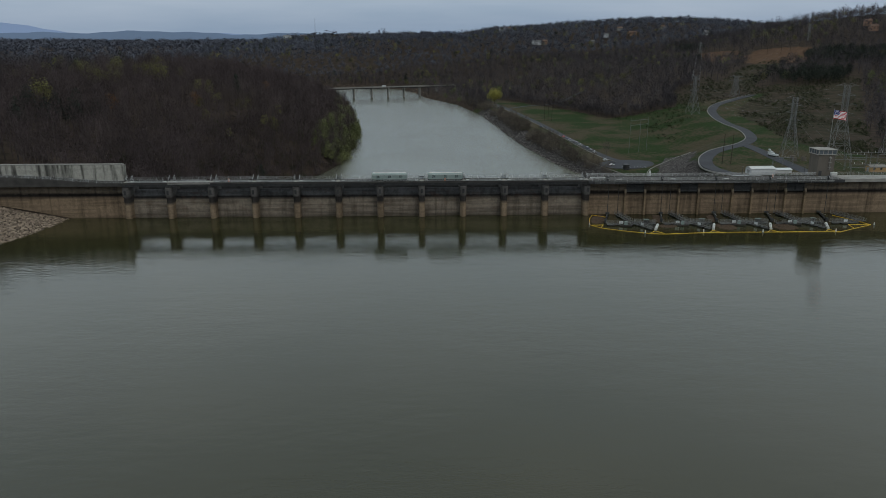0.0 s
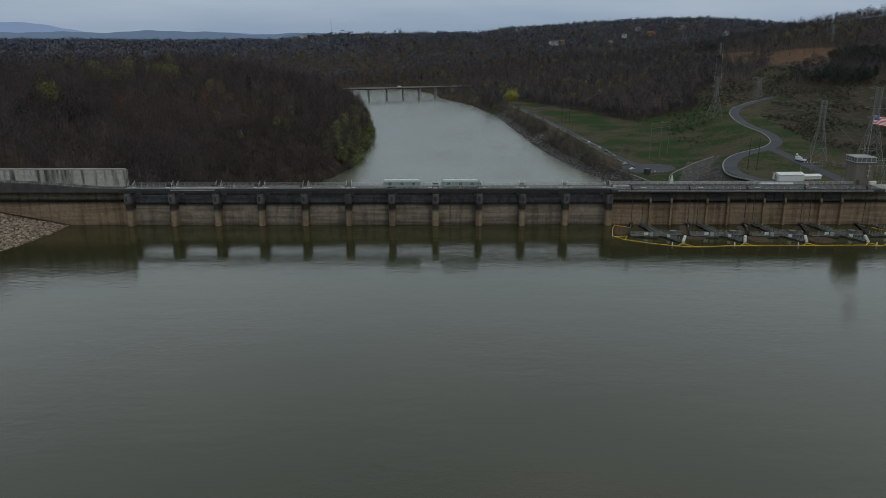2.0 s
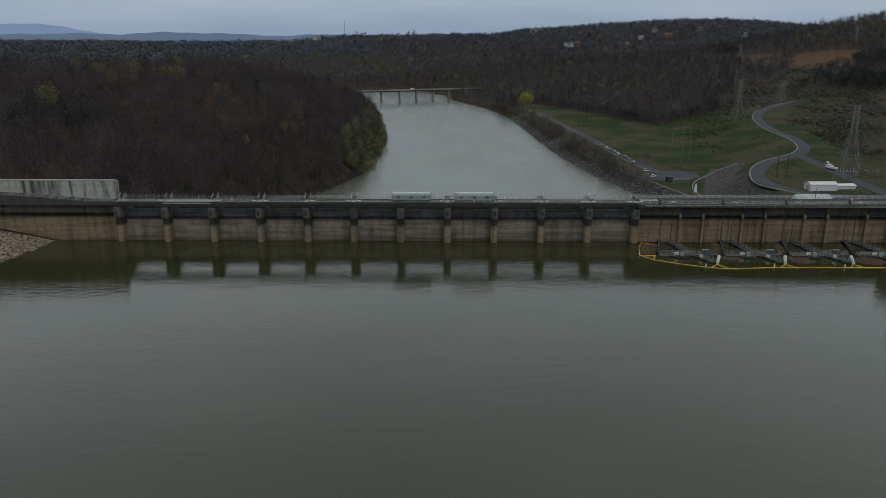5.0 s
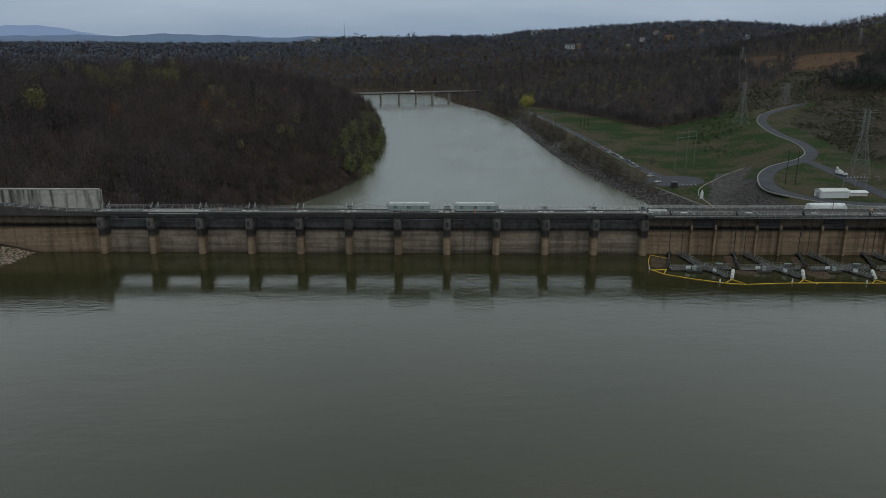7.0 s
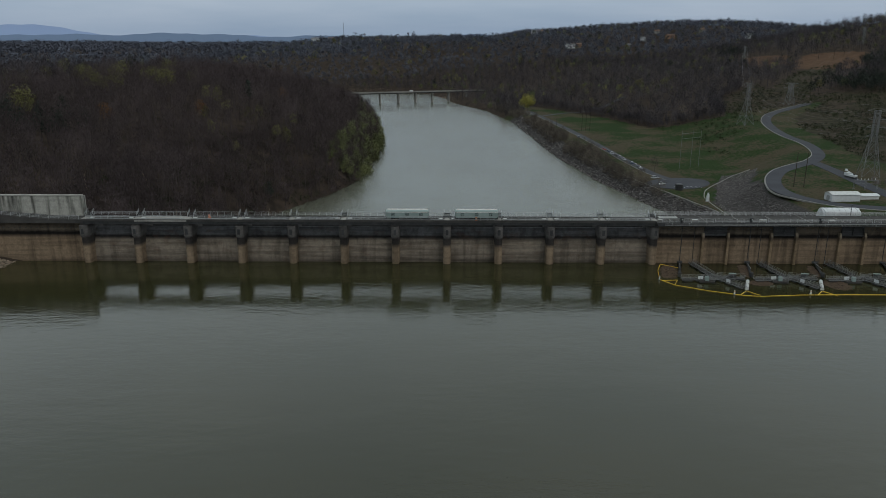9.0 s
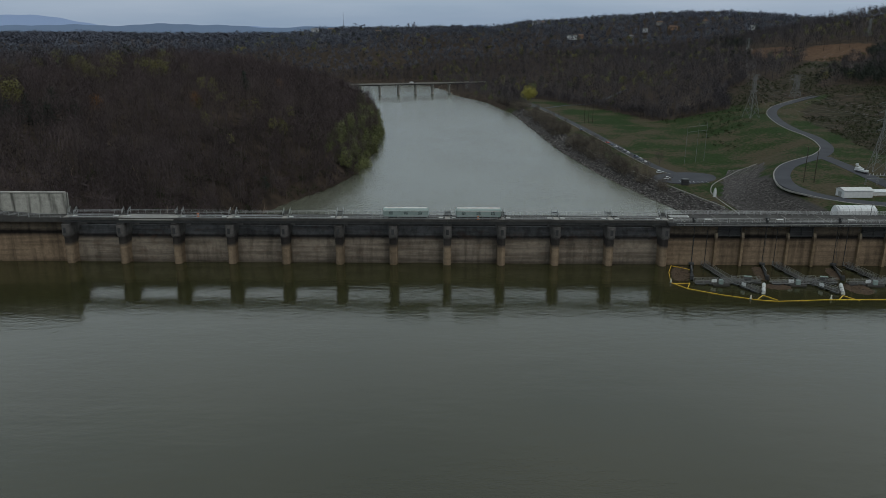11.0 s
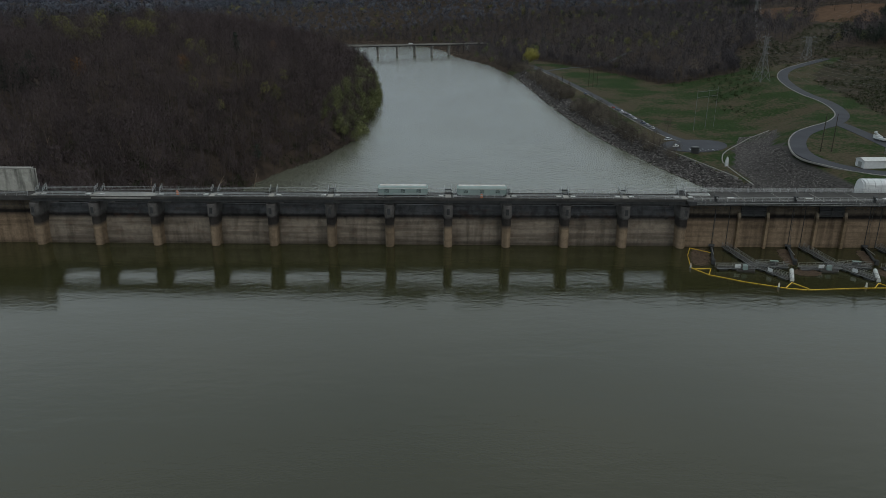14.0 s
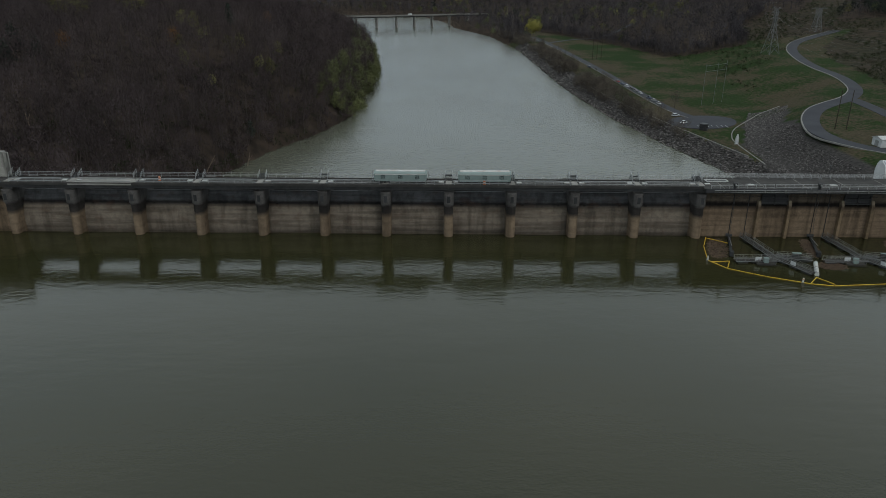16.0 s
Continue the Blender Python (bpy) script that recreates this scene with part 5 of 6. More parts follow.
bucket_truck(224, 173, 100)
bx, by = BRIDGE_MID - BRIDGE_D * 7 - BRIDGE_S * 2
t = thing("van", "white van crossing the low bridge", "van", "", (bx, by, -12.38), math.degrees(math.atan2(BRIDGE_D.y, BRIDGE_D.x)))
part("body", bm_box(bmesh.new(), -3.0, 2.6, -1.1, 1.1, 0.4, 2.7, 0.15), M_WHITE, t)
part("windscreen", bm_box(bmesh.new(), 2.58, 2.66, -0.9, 0.9, 1.5, 2.4), M_GLASS, t)
for x0 in (-1.9, 1.8):
    for s in (-1, 1):
        part("wheel", bm_rod(bmesh.new(), (x0, s * 0.8, 0.38), (x0, s * 1.05, 0.38), 0.38, 0.38, 10), M_DARK, t)

# ---------------------------------------------------------------- things on the dam
def guard_rail(length, posts, height=1.1, r=0.04):
    g = thing("guard_rail", "grey galvanised pipe railing along the dam roadway", "railing", "dam railings")
    for z in (0.4, 0.75, height):
        part("rail", bm_rod(bmesh.new(), (-length / 2, 0, z), (length / 2, 0, z), r, r, 5), M_STEEL, g)
    for i in range(posts):
        x = -length / 2 + 0.1 + (length - 0.2) * i / (posts - 1)
        part("post", bm_rod(bmesh.new(), (x, 0, 0), (x, 0, height), r * 1.1, r * 1.1, 5), M_STEEL, g)
    return g


rail = guard_rail(12.3, 7)
rail.matrix_basis = pose(PIERS[0] + BAY / 2, 4.26, DECK_Z + 0.2)
for i in range(11):
    if i:
        copy_thing(rail, pose(PIERS[i] + BAY / 2, 4.26, DECK_Z + 0.2))
    copy_thing(rail, pose(PIERS[i] + BAY / 2, -0.86, DECK_Z + 0.2))
front = guard_rail(BAY - 0.2, 8)
front.matrix_basis = pose(SPILL_R + 8.4, 7.4, DECK_Z)
for i in range(6):
    x = SPILL_R + 8.4 + i * 14.7
    if i:
        copy_thing(front, pose(x, 7.4, DECK_Z))
    copy_thing(front, pose(x, 6.7, DECK_Z))
    copy_thing(front, pose(x, -2.3, DECK_Z + 0.15))
for i in range(9):
    x = INTAKE_R + 11.5 + i * 14.7
    copy_thing(front, pose(x, -0.3, DECK_Z))
    copy_thing(front, pose(x, 7.4, DECK_Z))
for xa, za, xb, zb in ((-103.5, 0.0, -112, 0.1), (-112, 0.1, -120, 0.7), (-120, 0.7, -130, 1.6), (-130, 1.6, -142, 2.2), (-142, 2.2, -156, 2.3)):
    n = math.hypot(xa - xb, za - zb)
    o = guard_rail(n, max(3, int(n / 2)))
    o.matrix_basis = pose((xa + xb) / 2, -0.3, DECK_Z + (za + zb) / 2 - 0.02, 0, math.degrees(math.atan2(zb - za, xa - xb)), 0)


def pier_crossing():
    """Raised slab over a pier with a stair and hand-rails at its downstream end."""
    c = thing("pier_crossing", "pale concrete crossing slab over a pier with stair rails", "walkway", "pier crossings")
    part("slab", bm_box(bmesh.new(), -0.7, 0.7, 0.1, 4.1, 0.02, 0.14, 0.02), M_DECK, c)
    for s in (-1, 1):
        bm = bmesh.new()
        for k in (0.35, 0.7, 1.05):
            bm_rod(bm, (s * 0.85, 2.9, 0.15 + k), (s * 0.85, 5.1, 0.95 + k), 0.045, 0.045, 5)
        for u in (0.0, 0.5, 1.0):
            bm_rod(bm, (s * 0.85, 2.9 + 2.2 * u, 0.15 + 0.8 * u), (s * 0.85, 2.9 + 2.2 * u, 1.2 + 0.8 * u), 0.045, 0.045, 5)
        part("stair_rail", bm, M_STEEL, c)
    for k in range(5):
        part("stair_tread", bm_box(bmesh.new(), -0.8, 0.8, 2.9 + 0.4 * k, 3.3 + 0.4 * k, 0.16 + 0.16 * k, 0.20 + 0.16 * k), M_FASCIA, c)
    part("landing", bm_box(bmesh.new(), -0.9, 0.9, 4.75, 5.5, 0.86, 0.92), M_FASCIA, c)
    for s in (-1, 1):
        part("bracket", bm_rod(bmesh.new(), (s * 0.8, 4.3, 0.0), (s * 0.8, 5.3, 0.88), 0.06, 0.06, 5), M_STEEL, c)
    return c


crossing = pier_crossing()
crossing.matrix_basis = pose(PIERS[0], 0, DECK_Z)
for x in PIERS[1:]:
    copy_thing(crossing, pose(x, 0, DECK_Z))


def deck_plate(x, y, w, d, z=DECK_Z):
    p = thing("hatch_cover", "pale steel hatch cover on the roadway", "hatch", "deck hatches", (x, y, z))
    part("curb", bm_box(bmesh.new(), -w / 2 - 0.08, w / 2 + 0.08, -d / 2 - 0.08, d / 2 + 0.08, 0.005, 0.16), M_DECK, p)
    part("lid", bm_box(bmesh.new(), -w / 2, w / 2, -d / 2, d / 2, 0.16, 0.22, 0.02), M_PALE, p)


for i, x in enumerate(PIERS):
    deck_plate(x + 1.75, 1.7, 1.1, 0.9)
    if i % 2 or i in (6, 10):
        deck_plate(x - 1.75, 1.7, 1.1, 0.9)


def hoist_car(x):
    """Travelling gate hoist: long rounded housing on rails."""
    h = thing("gate_hoist", "pale green rounded hoist car with chalky white roof on deck rails", "hoist", "gate hoists", (x, 1.8, DECK_Z + 0.13))
    W, L = 1.45, 6.1
    prof = [(-W, 0.5), (-W, 2.15)]
    for i in range(1, 6):
        a = math.pi * i / 6
        prof.append((-W * 0.97 * math.cos(a), 2.2 + 0.5 * math.sin(a) ** 0.7))
    prof += [(W, 2.15), (W, 0.5)]
    bm = bmesh.new()
    bm_extrude_x(bm, prof, -L, L)
    ends = [e for e in bm.edges if abs(e.verts[0].co.x - e.verts[1].co.x) < 1e-4]
    bmesh.ops.bevel(bm, geom=ends, offset=0.28, segments=2, affect="EDGES")
    part("housing", bm, M_HOIST, h)
    bm = bmesh.new()
    top = [(y * 0.98, z + 0.03) for y, z in prof[3:-3]]
    bm_extrude_x(bm, top + [(y, z - 0.12) for y, z in top[::-1]], -L + 0.35, L - 0.35)
    part("roof_skin", bm, M_HOISTROOF, h)
    part("belt_moulding", bm_box(bmesh.new(), -L + 0.25, L - 0.25, -W - 0.05, W + 0.05, 2.03, 2.15), M_HOISTROOF, h)
    part("under_frame", bm_box(bmesh.new(), -L, L, -1.25, 1.25, 0.22, 0.55), M_DARK, h)
    for wx in (-4.0, 0.0, 3.9):
        f = part("louvre", bm_box(bmesh.new(), wx - 0.5, wx + 0.5, -W - 0.05, -W, 1.05, 1.9), M_GLASS, h)
        for k in range(4):
            part("louvre_slat", bm_box(bmesh.new(), wx - 0.45, wx + 0.45, -W - 0.09, -W - 0.05, 1.10 + 0.2 * k, 1.18 + 0.2 * k), M_HOIST, f)
    for sx in (-2.2, 2.1):
        part("door", bm_box(bmesh.new(), sx - 0.42, sx + 0.42, -W - 0.035, -W, 0.6, 1.95, 0.01), M_HOIST, h)
    for i in range(-5, 6):
        part("panel_seam", bm_box(bmesh.new(), i * 1.1 + 0.5, i * 1.1 + 0.53, -W - 0.02, -W, 0.6, 2.0), M_HOIST, h)
    for sx in (-4.6, -3.6, 3.6, 4.6):
        for y in (-1.1, 1.15):
            part("wheel", bm_rod(bmesh.new(), (sx, y - 0.07, 0.24), (sx, y + 0.07, 0.24), 0.24, 0.24, 10), M_DARK, h)
    for sx in (-L - 0.35, L + 0.35):
        bm = bmesh.new()
        bm_rod(bm, (sx, -0.5, 0.3), (sx, -0.5, 2.6), 0.04, 0.04, 5)
        bm_rod(bm, (sx, 0.1, 0.3), (sx, 0.1, 2.6), 0.04, 0.04, 5)
        for k in range(6):
            bm_rod(bm, (sx, -0.5, 0.6 + 0.35 * k), (sx, 0.1, 0.6 + 0.35 * k), 0.03, 0.03, 5)
        s = 1 if sx > 0 else -1
        bm_rod(bm, (sx, -0.2, 0.4), (sx - s * 0.5, -0.2, 0.4), 0.05, 0.05, 5)
        part("ladder", bm, M_STEEL, h)


hoist_car(-11.2)
hoist_car(8.3)


def barrel(x, y):
    b = thing("traffic_drum", "orange plastic traffic drum on the roadway", "barrel", "traffic drums", (x, y, DECK_Z))
    part("drum", bm_rod(bmesh.new(), (0, 0, 0.08), (0, 0, 1.05), 0.34, 0.27, 10), M_ORANGE, b)
    part("base_ring", bm_rod(bmesh.new(), (0, 0, 0.0), (0, 0, 0.1), 0.45, 0.45, 10), M_DARK, b)
    for z in (0.4, 0.72):
        part("reflective_band", bm_rod(bmesh.new(), (0, 0, z), (0, 0, z + 0.12), 0.33, 0.32, 10), M_PALE, b)


for x, y in ((-67.3, 1.5), (8.2, -0.3), (126.5, 3.2)):
    barrel(x, y)

# deck gear on the intake
for i, x in enumerate((66.6, 85.9, 105.2, 124.5, 145.4)):
    w = thing("cable_winch", "dark steel winch stand at the deck edge", "winch", "deck winches", (x - 1.5, -2.35, DECK_Z + 0.16))
    part("stand", bm_box(bmesh.new(), -0.3, 0.3, -0.3, 0.3, 0, 1.1, 0.04), M_DARK, w)
    part("drum", bm_rod(bmesh.new(), (-0.45, -0.1, 1.25), (0.45, -0.1, 1.25), 0.33, 0.33, 8), M_DARK, w)
    part("sheave", bm_rod(bmesh.new(), (-0.1, -0.55, 1.0), (0.1, -0.55, 1.0), 0.25, 0.25, 8), M_STEEL, w)
    c = thing("mooring_cable", "slack dark cable hanging down the dam face", "cable", "mooring cables", (x - 1.5, -2.9, 0))
    bm, prev = bmesh.new(), None
    for k in range(19):
        t = k / 18
        q = (0.35 * math.sin(5.2 * t + i) * t + 1.2 * t, 2.9 * math.sin(min(1, t * 1.3) * math.pi / 2) * 0.4, 13.4 - 12.9 * t)
        ring = [bm.verts.new((q[0] + 0.045 * math.cos(a), q[1] + 0.045 * math.sin(a), q[2])) for a in (0.0, 1.57, 3.14, 4.71)]
        if prev:
            for s in range(4):
                bm.faces.new((prev[s], prev[(s + 1) % 4], ring[(s + 1) % 4], ring[s]))
        prev = ring
    part("cable", bm, M_DARK, c)
    if i < 4:
        deck_plate(x + 3.5, 1.2, 1.6, 0.8)
for x in (64.8, 91.0, 117.0, 140.0):
    p = thing("deck_lamp", "short grey lamp post on the intake deck", "lamp post", "deck lamps", (x, 7.1, DECK_Z))
    part("post", bm_rod(bmesh.new(), (0, 0, 0), (0, 0, 3.2), 0.09, 0.07, 8), M_DARK, p)
    part("lamp_head", bm_box(bmesh.new(), -0.18, 0.18, -0.45, 0.12, 3.2, 3.38, 0.03), M_DARK, p)
frame_ = thing("deck_opening", "low white-painted frame round a deck opening", "hatch", at=(63.3, 4.7, DECK_Z))
for b in ((-2.6, 2.6, -0.9, -0.7), (-2.6, 2.6, 0.7, 0.9), (-2.6, -2.4, -0.7, 0.7), (2.4, 2.6, -0.7, 0.7)):
    part("frame_side", bm_box(bmesh.new(), *b, 0.005, 0.22), M_PALE, frame_)
part("grating", bm_box(bmesh.new(), -2.4, 2.4, -0.7, 0.7, 0.005, 0.08), M_DARK, frame_)
conduit = thing("conduit_run", "pale pipe run along the intake deck edge", "pipe", at=(0, 0, 0))
for y, z, r in ((-2.75, DECK_Z - 0.15, 0.11), (-2.72, DECK_Z - 0.55, 0.08)):
    part("pipe", bm_rod(bmesh.new(), (SPILL_R + 2, y, z), (INTAKE_R, y, z), r, r, 8), M_DOCKSTEEL, conduit)
for i in range(18):
    part("pipe_clip", bm_box(bmesh.new(), SPILL_R + 4 + i * 4.7, SPILL_R + 4.15 + i * 4.7, -2.9, -2.58, DECK_Z - 0.7, DECK_Z), M_DOCKSTEEL, conduit)
joint = thing("deck_joints", "pale sealed joints across the intake deck", "joint", kind="structure")
for i in range(9):
    part("joint_strip", bm_box(bmesh.new(), 63 + i * 9.65, 63.14 + i * 9.65, -2.1, 6.5, DECK_Z + 0.003, DECK_Z + 0.012), M_DECK, joint)

# small drain holes in the dam face
drains = thing("drain_row", "row of small dark drain openings in the dam face", "drain", kind="structure")
for i in range(60):
    x = 61 + i * 1.6 if i < 54 else 61 + i * 1.6
    part("drain_hole", bm_box(bmesh.new(), x, x + 0.45, 0.66, 0.9, 10.0, 10.13), M_DARK, drains)
for i in range(36):
    part("drain_hole", bm_box(bmesh.new(), -106 - i * 1.6, -105.55 - i * 1.6, 1.9, 2.1, 9.6, 9.73), M_DARK, drains)


# ---------------------------------------------------------------- tall parapet wall on the left
wall = thing("parapet_wall", "tall pale concrete wall with dark rain streaks", "wall", at=(0, 0, 0))
for i in range(9):
    x1 = -104.3 - i * 7.0
    part("wall_panel", bm_box(bmesh.new(), x1 - 6.94, x1, 4.3, 5.2, DECK_Z - 1.2, 18.3, 0.03), M_WALL, wall)
part("coping", bm_box(bmesh.new(), -167, -104.2, 4.15, 5.35, 18.302, 18.65, 0.04), M_DECK, wall)
part("end_pilaster", bm_box(bmesh.new(), -104.28, -103.7, 4.1, 5.4, DECK_Z - 1.0, 18.3, 0.04), M_WALL, wall)

# ---------------------------------------------------------------- elevator house and flag on the right
M_PANE = surface("pale_lantern_glass", (0.10, 0.115, 0.125), (0.06, 0.07, 0.08), 1.0, 5, rough=0.15, bump=0.0)


def elevator_house():
    h = thing("elevator_house", "square weathered concrete tower with a glazed lantern", "tower", at=(147.4, 9.6, DECK_Z - 0.5))
    part("shaft", bm_box(bmesh.new(), -3.1, 3.1, -3.1, 3.1, 0, 8.0, 0.05), M_TOWERWALL, h)
    part("cornice", bm_box(bmesh.new(), -3.5, 3.5, -3.5, 3.5, 8.0, 8.3, 0.05), M_DECK, h)
    for i in range(5):
        x = -3.3 + i * 1.65
        for y in (-3.3, 3.3):
            part("mullion", bm_box(bmesh.new(), x - 0.11, x + 0.11, y - 0.11, y + 0.11, 8.3, 9.8), M_DECK, h)
        for s in (-3.3, 3.3):
            if 0 < i < 4:
                part("mullion", bm_box(bmesh.new(), s - 0.11, s + 0.11, x - 0.11, x + 0.11, 8.3, 9.8), M_DECK, h)
    for i in range(4):
        x = -3.3 + i * 1.65
        part("pane", bm_box(bmesh.new(), x + 0.11, x + 1.54, -3.3, -3.26, 8.3, 9.8), M_PANE, h)
        part("pane", bm_box(bmesh.new(), -3.3, -3.26, x + 0.11, x + 1.54, 8.3, 9.8), M_PANE, h)
        part("pane", bm_box(bmesh.new(), 3.26, 3.3, x + 0.11, x + 1.54, 8.3, 9.8), M_PANE, h)
    part("lantern_roof", bm_box(bmesh.new(), -3.6, 3.6, -3.6, 3.6, 9.8, 10.0, 0.04), M_DECK, h)
    part("lantern_core", bm_box(bmesh.new(), -2.0, 2.0, -2.0, 2.0, 8.3, 9.8), M_TOWERWALL, h)
    part("door", bm_box(bmesh.new(), -2.4, -1.3, -3.22, -3.1, 0.02, 2.3, 0.02), M_DARK, h)
    part("lamp_arm", bm_rod(bmesh.new(), (1.2, -3.4, 2.6), (1.2, -3.4, 7.6), 0.1, 0.1, 6), M_DECK, h)
    for z in (3.4, 5.2, 6.8):
        part("bracket", bm_box(bmesh.new(), 0.8, 1.6, -3.65, -3.1, z, z + 0.35), M_DECK, h)
    v = thing("utility_cabinet", "pale rounded equipment cabinet beside the tower", "cabinet", at=(150.6, 6.3, DECK_Z))
    part("case", bm_box(bmesh.new(), -1.2, 1.2, -0.6, 0.6, 0, 1.3, 0.2), M_PALE, v)
    part("plinth", bm_box(bmesh.new(), -1.3, 1.3, -0.7, 0.7, -0.01, 0.1), M_DECK, v)


elevator_house()


def flag():
    f = thing("flag", "red, white and blue striped flag flying from a pole", "flag", at=(148.9, 8.8, DECK_Z + 9.45))
    part("pole", bm_rod(bmesh.new(), (0, 0, 0), (0, 0, 14.2), 0.09, 0.05, 8), M_STEEL, f)
    part("finial", bm_rod(bmesh.new(), (0, 0, 14.2), (0, 0, 14.5), 0.14, 0.05, 8), M_STEEL, f)
    red = surface("flag_red", (0.42, 0.03, 0.04), (0.34, 0.025, 0.035), 1, 8, bump=0)
    white = surface("flag_white", (0.74, 0.72, 0.72), (0.62, 0.6, 0.6), 1, 8, bump=0)
    blue = surface("flag_blue", (0.03, 0.04, 0.16), (0.02, 0.03, 0.12), 1, 8, bump=0)
    w, h, n = 5.0, 3.0, 16

    def at(u, v, off):
        return (0.12 + u * w * 0.97, 0.35 * math.sin(u * 7.5 + 0.6) * u + off, 13.9 - v * h - 0.9 * u * u + 0.12 * math.sin(u * 9))

    def cloth(u0, u1, v0, v1, off):
        bm, k = bmesh.new(), max(2, int((u1 - u0) * n))
        rows = []
        for s in (-0.012, 0.012):
            rows.append([[bm.verts.new(at(u0 + (u1 - u0) * i / k, v, off + s)) for i in range(k + 1)] for v in (v0, v1)])
        for r in rows:
            for i in range(k):
                bm.faces.new((r[0][i], r[0][i + 1], r[1][i + 1], r[1][i]))
        for e in (0, 1):
            for i in range(k):
                bm.faces.new((rows[0][e][i], rows[0][e][i + 1], rows[1][e][i + 1], rows[1][e][i]))
        return bm
    for i in range(13):
        part("stripe", cloth(0, 1, i / 13, (i + 1) / 13, 0), white if i % 2 else red, f)
    part("canton", cloth(0, 0.4, 0, 7 / 13, -0.03), blue, f)
    part("canton", cloth(0, 0.4, 0, 7 / 13, 0.03), blue, f)
    for r in range(5):
        for c in range(6):
            x, y, z = at(0.035 + 0.065 * c, 0.05 + 0.105 * r, -0.05)
            part("star", bm_box(bmesh.new(), x - 0.07, x + 0.07, y - 0.01, y + 0.01, z - 0.07, z + 0.07), white, f)


flag()


# ---------------------------------------------------------------- yard behind the dam
def shed(name, x0, y0, L, W, H, turn, label, wall_m, roof_m, z=None, doors=True, windows=True):
    x0, y0, z = spot(x0, y0)
    s = thing(name, label, name.split("_")[-1], at=(x0, y0, z - 0.2), turn=turn)
    part("wall", bm_box(bmesh.new(), 0, L, 0, W, 0, H), wall_m, s)
    bm = bmesh.new()
    bm_extrude_x(bm, [(-0.3, H + 0.004), (W / 2, H + W * 0.16), (W + 0.3, H + 0.004), (W + 0.3, H + 0.16), (W / 2, H + W * 0.16 + 0.16), (-0.3, H + 0.16)], -0.3, L + 0.3)
    bm_extrude_x(bm, [(0, H + 0.004), (W, H + 0.004), (W / 2, H + W * 0.16)], 0, L)
    r = part("roof", bm, roof_m, s)
    for i in range(int(L / 2)):
        bm = bmesh.new()
        for a, b in ((-0.3, W / 2), (W + 0.3, W / 2)):
            bm_rod(bm, (1 + 2 * i, a, H + 0.17), (1 + 2 * i, b, H + W * 0.16 + 0.17), 0.05, 0.05, 4)
        part("roof_seam", bm, wall_m, r)
    if doors:
        part("door", bm_box(bmesh.new(), -0.06, 0, W * 0.3, W * 0.7, 0.2, H * 0.8), M_STEEL, s)
        for i in range(int(L / 4) if windows else 0):
            part("window", bm_box(bmesh.new(), 1.6 + 4 * i, 2.8 + 4 * i, -0.05, 0, 1.6, 2.6), M_GLASS, s)
    return s


shed("metal_shed", 183.2, 121, 14, 6.5, 3.4, 4, "white metal shed with a ribbed pale roof", M_WHITE, M_PALE, windows=False)
shed("metal_shed", 199, 125, 10, 5, 1.8, 6, "low pale roofed store behind the white shed", M_PALE, M_WHITE, doors=False)
shed("timber_shed", 254, 126, 9, 5, 3.2, 0, "tan flat-roofed equipment shed in the switchyard", surface("tan_board", (0.36, 0.24, 0.12), (0.26, 0.17, 0.085), 0.5, 4), M_KERB)

cover = thing("roof_hood", "pale arched metal hood over powerhouse machinery", "hood", at=spot(147, 58, 0, -7.8))
bm = bmesh.new()
prof = [(-3.0, 0)] + [(-3.0 * math.cos(math.pi * i / 10), 5.0 + 3.8 * math.sin(math.pi * i / 10) ** 0.42) for i in range(11)] + [(3.0, 0)]
bm_extrude_x(bm, prof, -7, 7)
bmesh.ops.bevel(bm, geom=[e for e in bm.edges if abs(e.verts[0].co.x - e.verts[1].co.x) < 1e-4], offset=0.5, segments=2, affect="EDGES")
part("shell", bm, M_WHITE, cover)
for i in range(6):
    bm = bmesh.new()
    x = -5.5 + 2.2 * i
    q = [(x, y * 1.01, z + 0.02) for y, z in prof[1:-1]]
    for a, b in zip(q, q[1:]):
        bm_rod(bm, a, b, 0.06, 0.06, 4)
    part("rib", bm, M_STEEL, cover)
house = thing("powerhouse", "flat-roofed concrete powerhouse at the foot of the dam", "building", at=(0, 0, 0))
part("block", bm_box(bmesh.new(), 62, 158, 28, 76, -36, cover.location.z), M_KERB, house)


def kiosk(x, y):
    k = thing("bin_enclosure", "squat black round enclosure at the edge of the car park", "enclosure", at=(*spot(x, y)[:2], PARK_Z - 0.3))
    part("drum", bm_rod(bmesh.new(), (0, 0, 0), (0, 0, 3.4), 2.15, 2.3, 16), M_DARK, k)
    for z, r in ((0.2, 2.4), (1.6, 2.38), (3.2, 2.55)):
        part("band", bm_rod(bmesh.new(), (0, 0, z), (0, 0, z + 0.25), r, r, 16), M_FASCIA, k)
    part("lid", bm_rod(bmesh.new(), (0, 0, 3.4), (0, 0, 3.7), 2.3, 1.7, 16), M_DARK, k)


